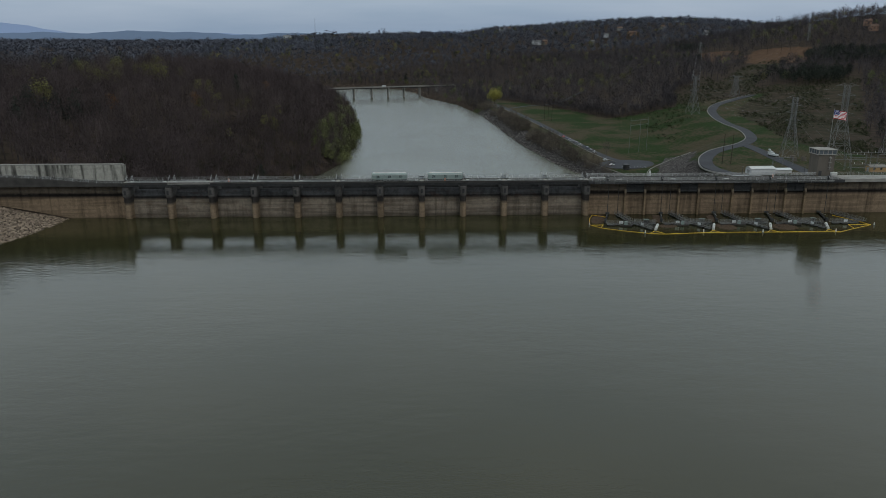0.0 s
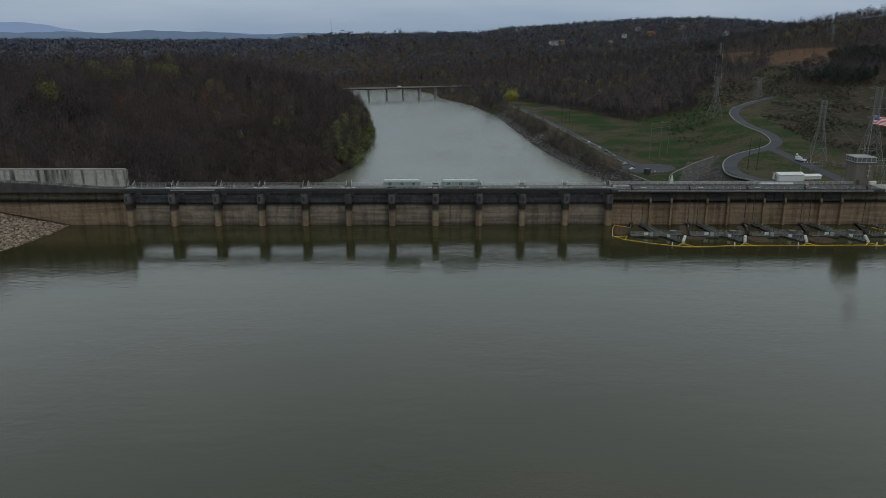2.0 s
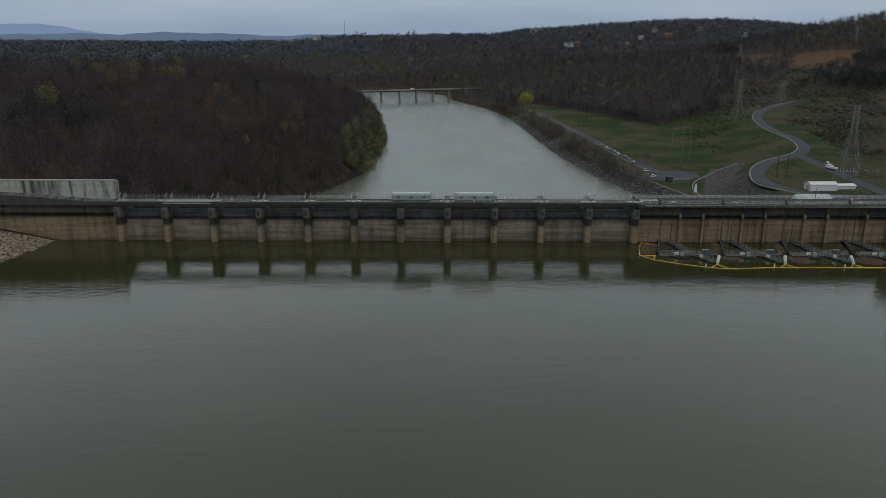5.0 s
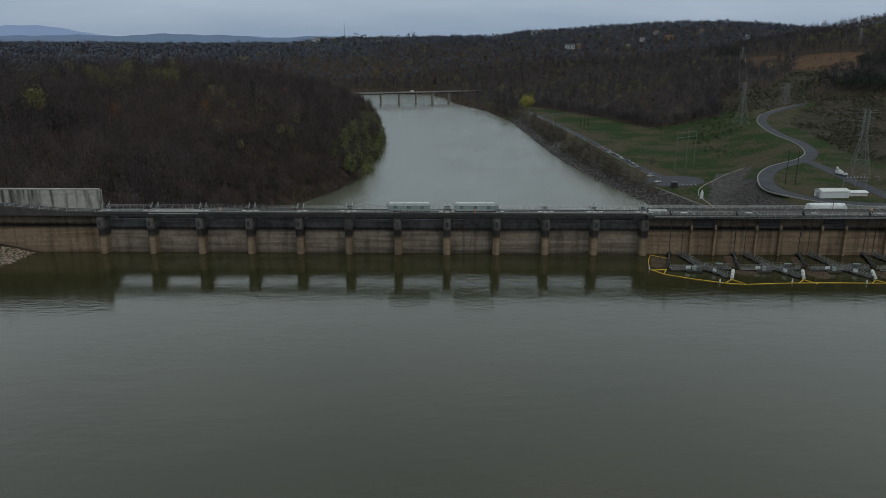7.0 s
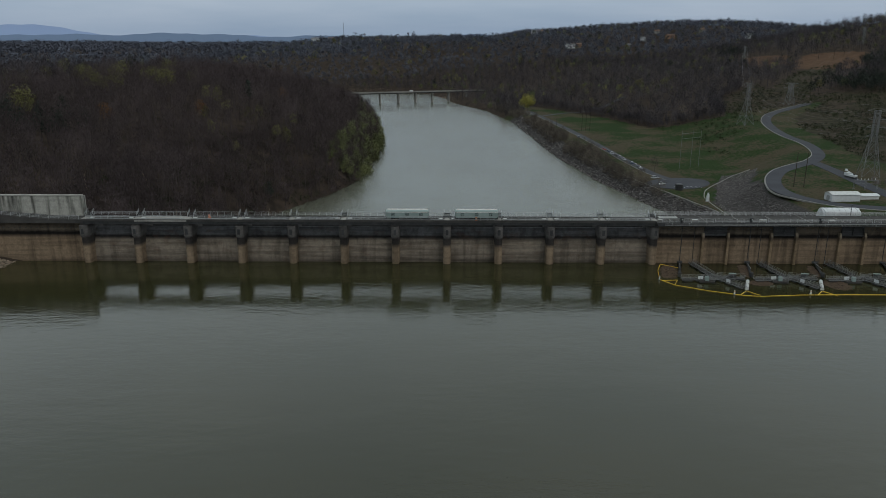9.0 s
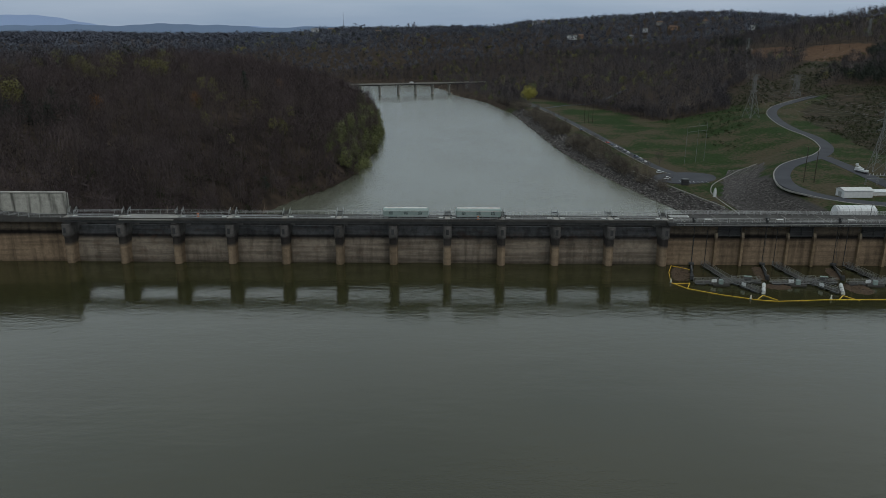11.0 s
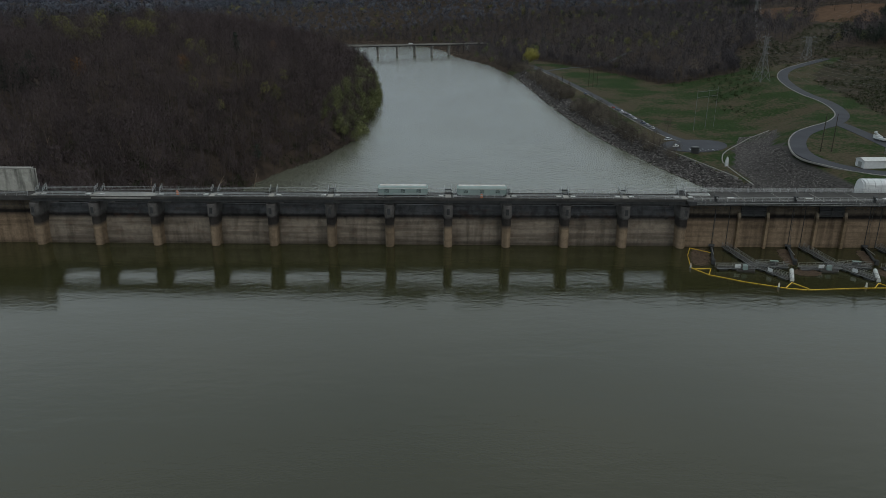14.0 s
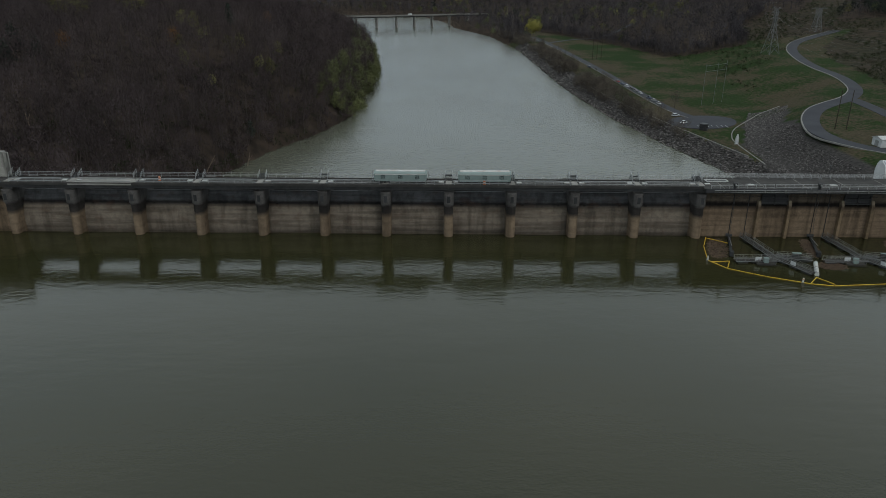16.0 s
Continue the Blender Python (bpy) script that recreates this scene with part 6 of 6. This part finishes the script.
kiosk(139.8, 198.5)
g = thing("stream_gauge", "tall white pointed gauge board beside the stone fill", "gauge", at=spot(146, 171, -0.2), turn=20)
bm = bmesh.new()
bm_extrude_x(bm, [(-0.3, 0), (0.3, 0), (0.3, 3.6), (0.1, 5.2), (-0.1, 5.2), (-0.3, 3.6)], -0.9, 0.9)
for v in bm.verts:
    v.co.x *= 1.0 if v.co.z < 3 else (0.85 if v.co.z < 4 else 0.3)
part("board", bm, M_WHITE, g)
part("footing", bm_box(bmesh.new(), -1.2, 1.2, -0.6, 0.6, -0.3, 0.35, 0.05), M_KERB, g)


def rack(x, y, w, h):
    r = thing("switchyard_rack", "grey steel switchyard rack of posts and beams", "gantry", "switchyard racks", spot(x, y, -0.2))
    for i in range(3):
        bm = bmesh.new()
        c = -w / 2 + w * i / 2
        for s in (-0.35, 0.35):
            bm_rod(bm, (c + s, 0, 0), (c + s * 0.6, 0, h), 0.09, 0.09, 4)
        for k in range(5):
            bm_rod(bm, (c - 0.35, 0, k * h / 5), (c + 0.3, 0, (k + 1) * h / 5), 0.05, 0.05, 4)
        part("column", bm, M_LATTICE, r)
    for z in (h, h * 0.7):
        bm = bmesh.new()
        for s in (-0.3, 0.3):
            bm_rod(bm, (-w / 2, s, z), (w / 2, s, z), 0.08, 0.08, 4)
        for k in range(int(w / 1.5)):
            bm_rod(bm, (-w / 2 + 1.5 * k, -0.3, z), (-w / 2 + 1.5 * k + 1.5, 0.3, z), 0.05, 0.05, 4)
        part("beam", bm, M_LATTICE, r)
    for k in range(6):
        part("insulator", bm_rod(bmesh.new(), (-w / 2 + 1.5 + k * (w - 3) / 5, 0, h), (-w / 2 + 1.5 + k * (w - 3) / 5, 0, h + 1.1), 0.13, 0.08, 6), M_PALE, r)


for x, y, w, h in ((243, 132, 24, 9), (262, 138, 24, 9), (283, 146, 22, 9), (215, 146, 12, 5), (250, 118, 26, 6.5)):
    rack(x, y, w, h)
# pale equipment beside the spur road
for x, y in ((232, 165), (236, 160), (229, 158), (240, 157)):
    e = thing("transformer", "pale switchyard transformer on a plinth", "transformer", "transformers", spot(x, y, -0.1))
    part("tank", bm_box(bmesh.new(), -1.3, 1.3, -0.9, 0.9, 0.3, 2.4, 0.08), M_TOWERWALL, e)
    part("plinth", bm_box(bmesh.new(), -1.6, 1.6, -1.2, 1.2, -0.2, 0.3), M_TOWERWALL, e)
    for s in (-0.7, 0, 0.7):
        part("bushing", bm_rod(bmesh.new(), (s, 0, 2.4), (s, 0, 3.5), 0.12, 0.07, 6), M_TOWERWALL, e)

# ---------------------------------------------------------------- floating walkways and boom
M_PLANK = surface("weathered_dock_boards", (0.055, 0.051, 0.046), (0.026, 0.024, 0.022), 1.2, 7, per_object=0.15)


def floating_walkway(L, W, sign, label):
    d = thing("floating_walkway", label, "dock", "floating walkways")
    n = int(L / 0.8)
    for i in range(n):
        part("plank", bm_box(bmesh.new(), i * L / n + 0.03, (i + 1) * L / n - 0.03, -W / 2, W / 2, 0.42, 0.5), M_PLANK, d)
    for s in (-1, 1):
        part("side_beam", bm_box(bmesh.new(), 0, L, s * W / 2 - 0.05 + 0.1 * s, s * W / 2 + 0.05 + 0.1 * s, 0.4, 0.56), M_DOCKSTEEL, d)
        for z in (0.8, 1.15, 1.5):
            part("rail", bm_rod(bmesh.new(), (0, s * W / 2, z), (L, s * W / 2, z), 0.035, 0.035, 5), M_DOCKSTEEL, d)
        for i in range(int(L / 2) + 1):
            x = min(L - 0.1, 0.1 + i * 2.0)
            part("rail_post", bm_rod(bmesh.new(), (x, s * W / 2, 0.5), (x, s * W / 2, 1.5), 0.05, 0.05, 5), M_DOCKSTEEL, d)
    for i in range(3):
        x = L * (i + 0.5) / 3
        part("float", bm_box(bmesh.new(), x - 1.1, x + 1.1, -W / 2 - 0.05, W / 2 + 0.05, -0.25, 0.25, 0.08), M_FASCIA, d)
    if sign:
        part("sign", bm_box(bmesh.new(), L * 0.5 - 0.65, L * 0.5 + 0.65, -W / 2 - 0.1, -W / 2 - 0.05, 0.7, 1.5), M_WHITE, d, "blank white notice board")
    return d


def lay(ob, ax, ay, bx, by, lift=0.0):
    ay, by = ay * LAKE_STRETCH, by * LAKE_STRETCH
    return pose(ax, ay, lift, 0, 0, math.degrees(math.atan2(by - ay, bx - ax)))


gang = floating_walkway(14.0, 1.3, False, "grey railed walkway slanting from the dam wall to the docks")
level = floating_walkway(9.6, 1.4, True, "grey railed floating dock with a white notice board")
outer = floating_walkway(9.7, 1.3, True, "grey railed walkway slanting out towards the boom")
link_ = floating_walkway(7.2, 1.3, False, "grey railed floating dock joining two others")
pipe = thing("pontoon_pipe", "pale fat pontoon pipe between docks", "pontoon", "pontoon pipes")
part("pipe", bm_rod(bmesh.new(), (0, 0, 0.25), (7.4, 0, 0.25), 0.45, 0.45, 10), M_PALE, pipe)
for x in (0.3, 3.7, 7.1):
    part("band", bm_rod(bmesh.new(), (x - 0.1, 0, 0.25), (x + 0.1, 0, 0.25), 0.5, 0.5, 10), M_DOCKSTEEL, pipe)
strut = thing("dock_strut", "dark steel strut holding the docks off the dam", "strut", "dock struts")
part("arm", bm_box(bmesh.new(), 0, 13.4, -0.3, 0.3, 0.25, 0.6, 0.05), M_FASCIA, strut)
part("head", bm_box(bmesh.new(), 12.6, 13.7, -0.45, 0.45, 0.1, 1.3, 0.1), M_FASCIA, strut)
part("wheel", bm_rod(bmesh.new(), (0.2, -0.7, 0.5), (0.2, 0.7, 0.5), 0.4, 0.4, 8), M_DARK, strut)
part("brace", bm_rod(bmesh.new(), (1.5, 0.0, 0.5), (10.6, 0.0, 1.7), 0.09, 0.09, 5), M_DOCKSTEEL, strut)
first = True
for k in range(5):
    o = 19.3 * k
    jobs = [(gang, (69.6 + o, 0.0), (71.6 + o, -12.0)), (level, (62.2 + o, -12.9), (71.4 + o, -12.6)), (strut, (66.6 + o, 0.5), (62.4 + o, -11.0))]
    if k < 4:
        jobs += [(outer, (72.0 + o, -11.6), (76.2 + o, -19.1)), (link_, (72.4 + o, -10.9), (79.6 + o, -12.2)), (pipe, (79.6 + o, -13.3), (76.6 + o, -19.2))]
    if k == 4:
        jobs[0] = (gang, (147.5, -1.0), (151.5, -11.5))
    for ob, a, b in jobs:
        m = lay(ob, *a, *b)
        if k == 0:
            ob.matrix_basis = m
        else:
            copy_thing(ob, m)


for k in range(4):
    o = 19.3 * k
    e = thing("work_float", "small grey work float with a control cabinet", "float", "work floats", (68.5 + o, -13.9 * LAKE_STRETCH, 0), -8)
    part("platform", bm_box(bmesh.new(), -2.0, 2.0, -0.9, 0.9, 0.1, 0.45, 0.05), M_PLANK, e)
    part("pontoon", bm_box(bmesh.new(), -1.9, 1.9, -0.8, 0.8, -0.3, 0.1, 0.05), M_FASCIA, e)
    part("cabinet", bm_box(bmesh.new(), -0.5, 0.5, -0.4, 0.4, 0.45, 1.6, 0.06), M_HOIST, e)
    part("rail", bm_rod(bmesh.new(), (-1.9, -0.8, 1.4), (1.9, -0.8, 1.4), 0.04, 0.04, 5), M_DOCKSTEEL, e)
    for x in (-1.85, 1.85):
        part("rail_post", bm_rod(bmesh.new(), (x, -0.8, 0.4), (x, -0.8, 1.4), 0.04, 0.04, 5), M_DOCKSTEEL, e)
    c = thing("control_cabinet", "dark green control cabinet on the floating dock", "cabinet", "dock cabinets", (76.2 + o, -11.6 * LAKE_STRETCH, 0.5), -10)
    part("case", bm_box(bmesh.new(), -0.9, 0.9, -0.35, 0.35, 0, 1.1, 0.05), M_DARK, c)
    part("lid", bm_box(bmesh.new(), -0.95, 0.95, -0.4, 0.4, 1.1, 1.18, 0.02), M_HOIST, c)


def boom():
    b = thing("debris_boom", "bright yellow floating debris boom round the docks", "boom")
    lines = [[(60.9, -0.2), (58.6, -5), (57.4, -9.5), (56.8, -12.3), (59.4, -16.0), (66, -19.6), (73.6, -22.6), (77.9, -23.4), (89.3, -22.4), (101, -22), (116, -22.2), (132, -22), (136, -22.8), (143.5, -19), (152, -15), (150, -9.2), (146.5, -3)],
             [(57.1, -12.9), (61.3, -12.5), (59.4, -16.0)], [(61, -0.4), (65, -3.2)]]
    for o in (0, 19.3, 38.6, 57.9):
        lines.append([(73.6 + o, -22.4), (76.2 + o, -19.8), (78.4 + o, -22.9)])
    lines.append([(143.5, -19), (144.5, -14.5), (152, -15)])
    for pts in lines:
        pts = [(x, y * LAKE_STRETCH) for x, y in pts]
        for (ax, ay), (bx, by) in zip(pts, pts[1:]):
            n = max(1, round(math.hypot(bx - ax, by - ay) / 3.0))
            for i in range(n):
                p, q = Vector((ax, ay, 0.08)).lerp(Vector((bx, by, 0.08)), i / n), Vector((ax, ay, 0.08)).lerp(Vector((bx, by, 0.08)), (i + 0.96) / n)
                part("float", bm_rod(bmesh.new(), p, q, 0.085, 0.085, 6), M_YELLOW, b)


boom()
for x, y in ((56.7, -12.0), (72.2, -22.0), (91.5, -21.7), (135.0, -22.3), (153, -15.2), (110.8, -22.3)):
    m = thing("marker_buoy", "white and orange marker buoy moored at the boom", "buoy", "marker buoys", (x, y * LAKE_STRETCH, -0.2))
    part("body", bm_rod(bmesh.new(), (0, 0, 0), (0, 0, 1.2), 0.2, 0.15, 10), M_WHITE, m)
    part("collar", bm_rod(bmesh.new(), (0, 0, 0), (0, 0, 0.35), 0.33, 0.3, 10), M_KERB, m)
    part("band", bm_rod(bmesh.new(), (0, 0, 0.95), (0, 0, 1.05), 0.19, 0.18, 10), M_ORANGE, m)


def driftwood(name, cx, cy, rx, ry, lean, n, seed):
    rng = np.random.default_rng(seed)
    V, F = [], []
    for i in range(n):
        a, r = rng.uniform(0, 6.28), math.sqrt(rng.random())
        u, v = math.cos(a) * r * rx, math.sin(a) * r * ry
        x, y = cx + u + lean * v, (cy + v) * LAKE_STRETCH
        l, w, t = rng.uniform(0.3, 1.6), rng.uniform(0.05, 0.22), rng.uniform(0, 3.14)
        dx, dy = math.cos(t) * l / 2, math.sin(t) * l / 2
        nx, ny = -math.sin(t) * w / 2, math.cos(t) * w / 2
        z, o = rng.uniform(0.01, 0.12), len(V)
        V += [(x - dx - nx, y - dy - ny, -0.03), (x + dx - nx, y + dy - ny, -0.03), (x + dx + nx, y + dy + ny, -0.03), (x - dx + nx, y - dy + ny, -0.03), (x - dx, y - dy, z), (x + dx, y + dy, z + rng.uniform(-0.03, 0.05))]
        F += [(o, o + 1, o + 5), (o, o + 5, o + 4), (o + 2, o + 3, o + 4), (o + 2, o + 4, o + 5)]
    me = np_mesh(name, V, F, [surface("wet_driftwood_" + str(seed), (0.11, 0.078, 0.055), (0.05, 0.035, 0.027), 1.4, 6)])
    return tagged(new(name, me), "brown raft of floating driftwood and leaves", "debris", kind="stuff")


for i, (cx, cy, rx, ry, lean) in enumerate(((61.4, -6.0, 2.4, 5.2, 0.32), (82.6, -5.5, 1.5, 5.0, 0.25), (102, -15.5, 3.0, 3.6, 0.1), (121.5, -16.5, 4.0, 3.4, 0.1), (101.7, -5.5, 1.0, 4.2, 0.25), (82.5, -14.5, 3.0, 1.6, 0.0))):
    driftwood("driftwood", cx, cy, rx, ry, lean, 520, 70 + i)

# ---------------------------------------------------------------- single trees
def tree_thing(name, tpl, leaf, x, y, scale, label, turn=0.0, group=""):
    v, f, s, nor = tpl
    t = thing(name, label, "tree" if "shrub" not in name else "shrub", group, spot(x, y, -0.2), turn)
    for slot, pn, m in ((0, "trunk", M_BARK), (1, "crown", leaf)):
        g = f[s == slot]
        used, inv = np.unique(g.ravel(), return_inverse=True)
        part(pn, np_mesh(pn, v[used] * scale, inv.reshape(-1, 3), [m], normals=nor[used], tone=np.ones(len(used))), None, t)
    return t


tree_thing("willow_tree", tree_template(301, "leafy", 20, 11.0, 6000, 9, 6, 0.55), M_YELLOWLEAF, 98, 594, 1.0, "broad round tree in bright yellow-green leaf beside the lane")
tree_thing("bare_tree", tree_template(302, "bare", 11, 4.0, 420, 14, 6, 0.09, 12), M_TWIG, 141, 249, 1.0, "small leafless tree beside the car park")
tree_thing("bare_tree", tree_template(303, "bare", 17, 5.0, 420, 14, 6, 0.1, 13), M_PALESTONE, 232, 452, 1.0, "pale-barked leafless tree at the wood's edge")
tree_thing("bare_tree", tree_template(304, "bare", 12, 4.0, 260, 12, 5, 0.1, 11), M_TWIG, 150, 560, 1.0, "leafless tree standing on the meadow")
tree_thing("flowering_shrub", tree_template(305, "shrub", 6, 4.2, 700, 8, 5, 0.4), M_BUD, -126, 20, 1.0, "rounded yellow-green shrub behind the pale wall")

# trees in bud along the crest of the wooded hill
BUDDING = [tree_template(340 + i, "leafy", 14 + i, 5.0, 520, 8, 5, 0.5) for i in range(3)]


def crest_trees():
    rnd = random.Random(12)
    label = "tree in yellow-green bud on the crest of the wooded hill"
    made = [tree_thing("budding_tree", BUDDING[i], M_BUD, x, y, 1.0, label, group="budding trees") for i, (x, y) in enumerate(((-258.7, 212.8), (-245.7, 204.9), (-259.5, 249.5)))]
    for x, y in ((-288, 326), (-236, 260), (-212, 225), (-199, 207), (-215, 271), (-168, 270), (-216, 337), (-196, 124), (-180, 250)):
        for k in range(rnd.randint(1, 3)):
            px, py = x + rnd.uniform(-8, 8), y + rnd.uniform(-8, 8)
            copy_thing(made[rnd.randrange(3)], pose(*spot(px, py, -0.2), 0, 0, rnd.uniform(0, 360)) @ Matrix.Scale(rnd.uniform(0.95, 1.4), 4))
    for x, y in ((-175, 156), (-143.6, 202.5), (-120, 300)):
        tree_thing("russet_tree", BUDDING[1], M_RUST, x, y, 0.9, "russet-brown tree among the bare woods", group="russet trees")
    for x, y in ((-188, 124), (-199, 119), (-180, 75), (-180, 98), (-192, 108), (-186, 86), (-178, 118), (-170, 128), (-184, 136), (-176, 104), (-195, 132), (-172, 112), (-206, 128)):
        tree_thing("pine_tree", tree_template(350, "pine", 17, 5.0, 420, 0, 5, 0.7), M_PINE, x, y, rnd.uniform(0.85, 1.15), "dark dense pine on the wooded slope", rnd.uniform(0, 360), group="pine trees")


crest_trees()

# leafless trees that stand in front of the wood, one by one
FRONT = [tree_template(320 + i, "bare", 15 + i, 3.4, 170, 9, 5, 0.15, 7.0) for i in range(4)]


def front_trees():
    rnd = random.Random(8)
    made = []
    for i in range(4):
        x, y = -118 - 6 * i, 66 + 5 * i
        made.append(tree_thing("bare_tree", FRONT[i], M_TWIG, x, y, 1.0, "slender leafless grey-brown tree on the wooded slope", group="front trees"))
    for k in range(150):
        y = rnd.uniform(60, 330)
        xl = float(np.interp(y, LEFT_Y, LEFT_X))
        x = xl - rnd.uniform(5, 48)
        s = rnd.uniform(0.75, 1.15)
        copy_thing(made[k % 4], pose(*spot(x, y, -0.2), rnd.uniform(-5, 5), rnd.uniform(-5, 5), rnd.uniform(0, 360)) @ Matrix.Scale(s, 4))


front_trees()

# fallen and pale trunks on the steep slope
for i, (x, y, lean) in enumerate(((-112, 78, 8), (-128, 96, -20), (-104, 120, 30), (-96, 150, 14), (-140, 70, -12))):
    t = thing("dead_tree", "bleached dead trunk leaning on the slope", "tree", "dead trees", spot(x, y, -0.3))
    q = Vector((math.sin(radians(lean)) * 10, 1.0, math.cos(radians(lean)) * 10))
    part("trunk", bm_rod(bmesh.new(), (0, 0, 0), q, 0.28, 0.1, 7), M_PALESTONE, t)
    part("broken_limb", bm_rod(bmesh.new(), q * 0.55, q * 0.75 + Vector((1.6, 0, 0.8)), 0.1, 0.04, 5), M_PALESTONE, t)

# ---------------------------------------------------------------- houses, mast and mountains far off
M_ROOFS = (surface("grey_shingle", (0.16, 0.16, 0.165), (0.1, 0.1, 0.1), 0.3, 2), surface("brown_shingle", (0.15, 0.10, 0.075), (0.09, 0.06, 0.05), 0.3, 2))
M_BRICK = surface("far_brick", (0.26, 0.16, 0.11), (0.18, 0.11, 0.08), 0.3, 2)


def far_house(x, y, L, W, H, turn, walls, roof, lift=0.0):
    x, y, z = spot(x, y, lift)
    h = thing("house", "small gabled house among the trees on a far hill", "house", "far houses", (x, y, z - 0.5), turn)
    w = part("wall", bm_box(bmesh.new(), -L / 2, L / 2, -W / 2, W / 2, -3, H), walls, h)
    bm = bmesh.new()
    bm_extrude_x(bm, [(-W / 2 - 0.6, H), (0, H + W * 0.32), (W / 2 + 0.6, H), (W / 2 + 0.6, H + 0.3), (0, H + W * 0.32 + 0.3), (-W / 2 - 0.6, H + 0.3)], -L / 2 - 0.5, L / 2 + 0.5)
    bm_extrude_x(bm, [(-W / 2, H), (W / 2, H), (0, H + W * 0.31)], -L / 2, L / 2)
    part("roof", bm, roof, h)
    for k in range(3):
        x0 = -L / 2 + L * (k + 0.6) / 3.4
        part("window", bm_box(bmesh.new(), x0, x0 + 1.3, -W / 2 - 0.06, -W / 2, H - 2.2, H - 0.8), M_GLASS, h)
    part("door", bm_box(bmesh.new(), -0.5, 0.5, -W / 2 - 0.06, -W / 2, 0.5, 2.6), M_DARK, h)
    part("chimney", bm_box(bmesh.new(), L * 0.2, L * 0.2 + 0.9, -0.4, 0.5, H, H + W * 0.32 + 1.4), M_BRICK, h)


for x, y, L, turn, wm, r in ((-757, 2300, 46, 10, M_WHITE, 0), (-173, 1540, 24, 0, M_WHITE, 1), (249, 1139, 26, 8, M_WHITE, 0), (268, 1148, 14, -10, M_BRICK, 1), (222, 1475, 22, 0, M_WHITE, 0),
                             (238, 1490, 16, 15, M_KERB, 1), (364, 1135, 12, 0, M_KERB, 0), (475, 1223, 24, 10, M_BRICK, 1), (418, 1225, 14, -8, M_WHITE, 0), (584, 1100, 14, 10, M_WHITE, 0),
                             (474, 1311, 16, 0, M_KERB, 1), (563, 1280, 14, 12, M_WHITE, 1), (-447, 2080, 30, 0, M_WHITE, 0), (-400, 2120, 22, 0, M_KERB, 1), (625, 690, 13, -15, M_BRICK, 1), (610, 655, 15, -10, M_BRICK, 1)):
    far_house(x, y, L * 0.8, 8 if L < 30 else 14, 4.6 if L < 30 else 7.0, turn, M_KERB if wm is M_WHITE and r else wm, M_ROOFS[r], 7.0)
mast = thing("radio_mast", "thin guyed radio mast on the far horizon", "mast", at=spot(-360, 2150))
part("shaft", bm_rod(bmesh.new(), (0, 0, 0), (0, 0, 62), 0.7, 0.5, 4), M_LATTICE, mast)
part("antenna", bm_rod(bmesh.new(), (0, 0, 62), (0, 0, 70), 0.25, 0.1, 4), M_LATTICE, mast)


def ridge(name, y, x0, x1, heights, tone, label):
    """A far mountain ridge, a backdrop wedge with a wavy crest, sized to fit the camera's view."""
    n = 90
    bm, prev = bmesh.new(), None
    for i in range(n + 1):
        t = i / n
        x = x0 + (x1 - x0) * t
        h = 59 + 0.875 * heights(x) + 3.5 * math.sin(x / 83) + 2.0 * math.sin(x / 31 + 1)
        ring = [bm.verts.new((x * 0.867, y - 60, 0)), bm.verts.new((x * 0.867, y, h)), bm.verts.new((x * 0.867, y + 60, 0))]
        if prev:
            for k in range(2):
                bm.faces.new((prev[k], prev[k + 1], ring[k + 1], ring[k]))
        prev = ring
    # air haze is painted on as a blue base colour and an even glow
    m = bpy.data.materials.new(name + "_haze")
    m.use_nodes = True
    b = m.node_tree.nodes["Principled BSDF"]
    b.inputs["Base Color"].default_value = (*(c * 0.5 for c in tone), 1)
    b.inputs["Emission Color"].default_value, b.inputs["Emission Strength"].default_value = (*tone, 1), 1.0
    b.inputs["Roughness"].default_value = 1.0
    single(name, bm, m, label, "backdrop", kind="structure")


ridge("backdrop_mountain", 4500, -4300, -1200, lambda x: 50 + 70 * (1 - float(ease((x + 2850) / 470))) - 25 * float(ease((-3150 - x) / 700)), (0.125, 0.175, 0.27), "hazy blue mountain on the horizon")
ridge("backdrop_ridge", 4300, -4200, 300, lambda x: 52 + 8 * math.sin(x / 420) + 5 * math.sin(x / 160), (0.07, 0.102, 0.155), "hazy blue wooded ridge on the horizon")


# pale gravel bars beyond the bridge
def shoals():
    def bar(x, y):
        _, dr = banks(x, y)
        return (dr > -7) & (dr < 9) & (y > 735) & (np.sin(x / 23) + np.sin(y / 31 + 1) > -0.6)
    p = scatter(2.6, -420, 30, 735, 960, bar, 91)
    tagged(plant("gravel_bar", p, STONES, [M_PALESTONE], 92, 0.6, 1.4, -0.1, rounded=False), "pale stones on a gravel bar at the river bend", "gravel")


shoals()
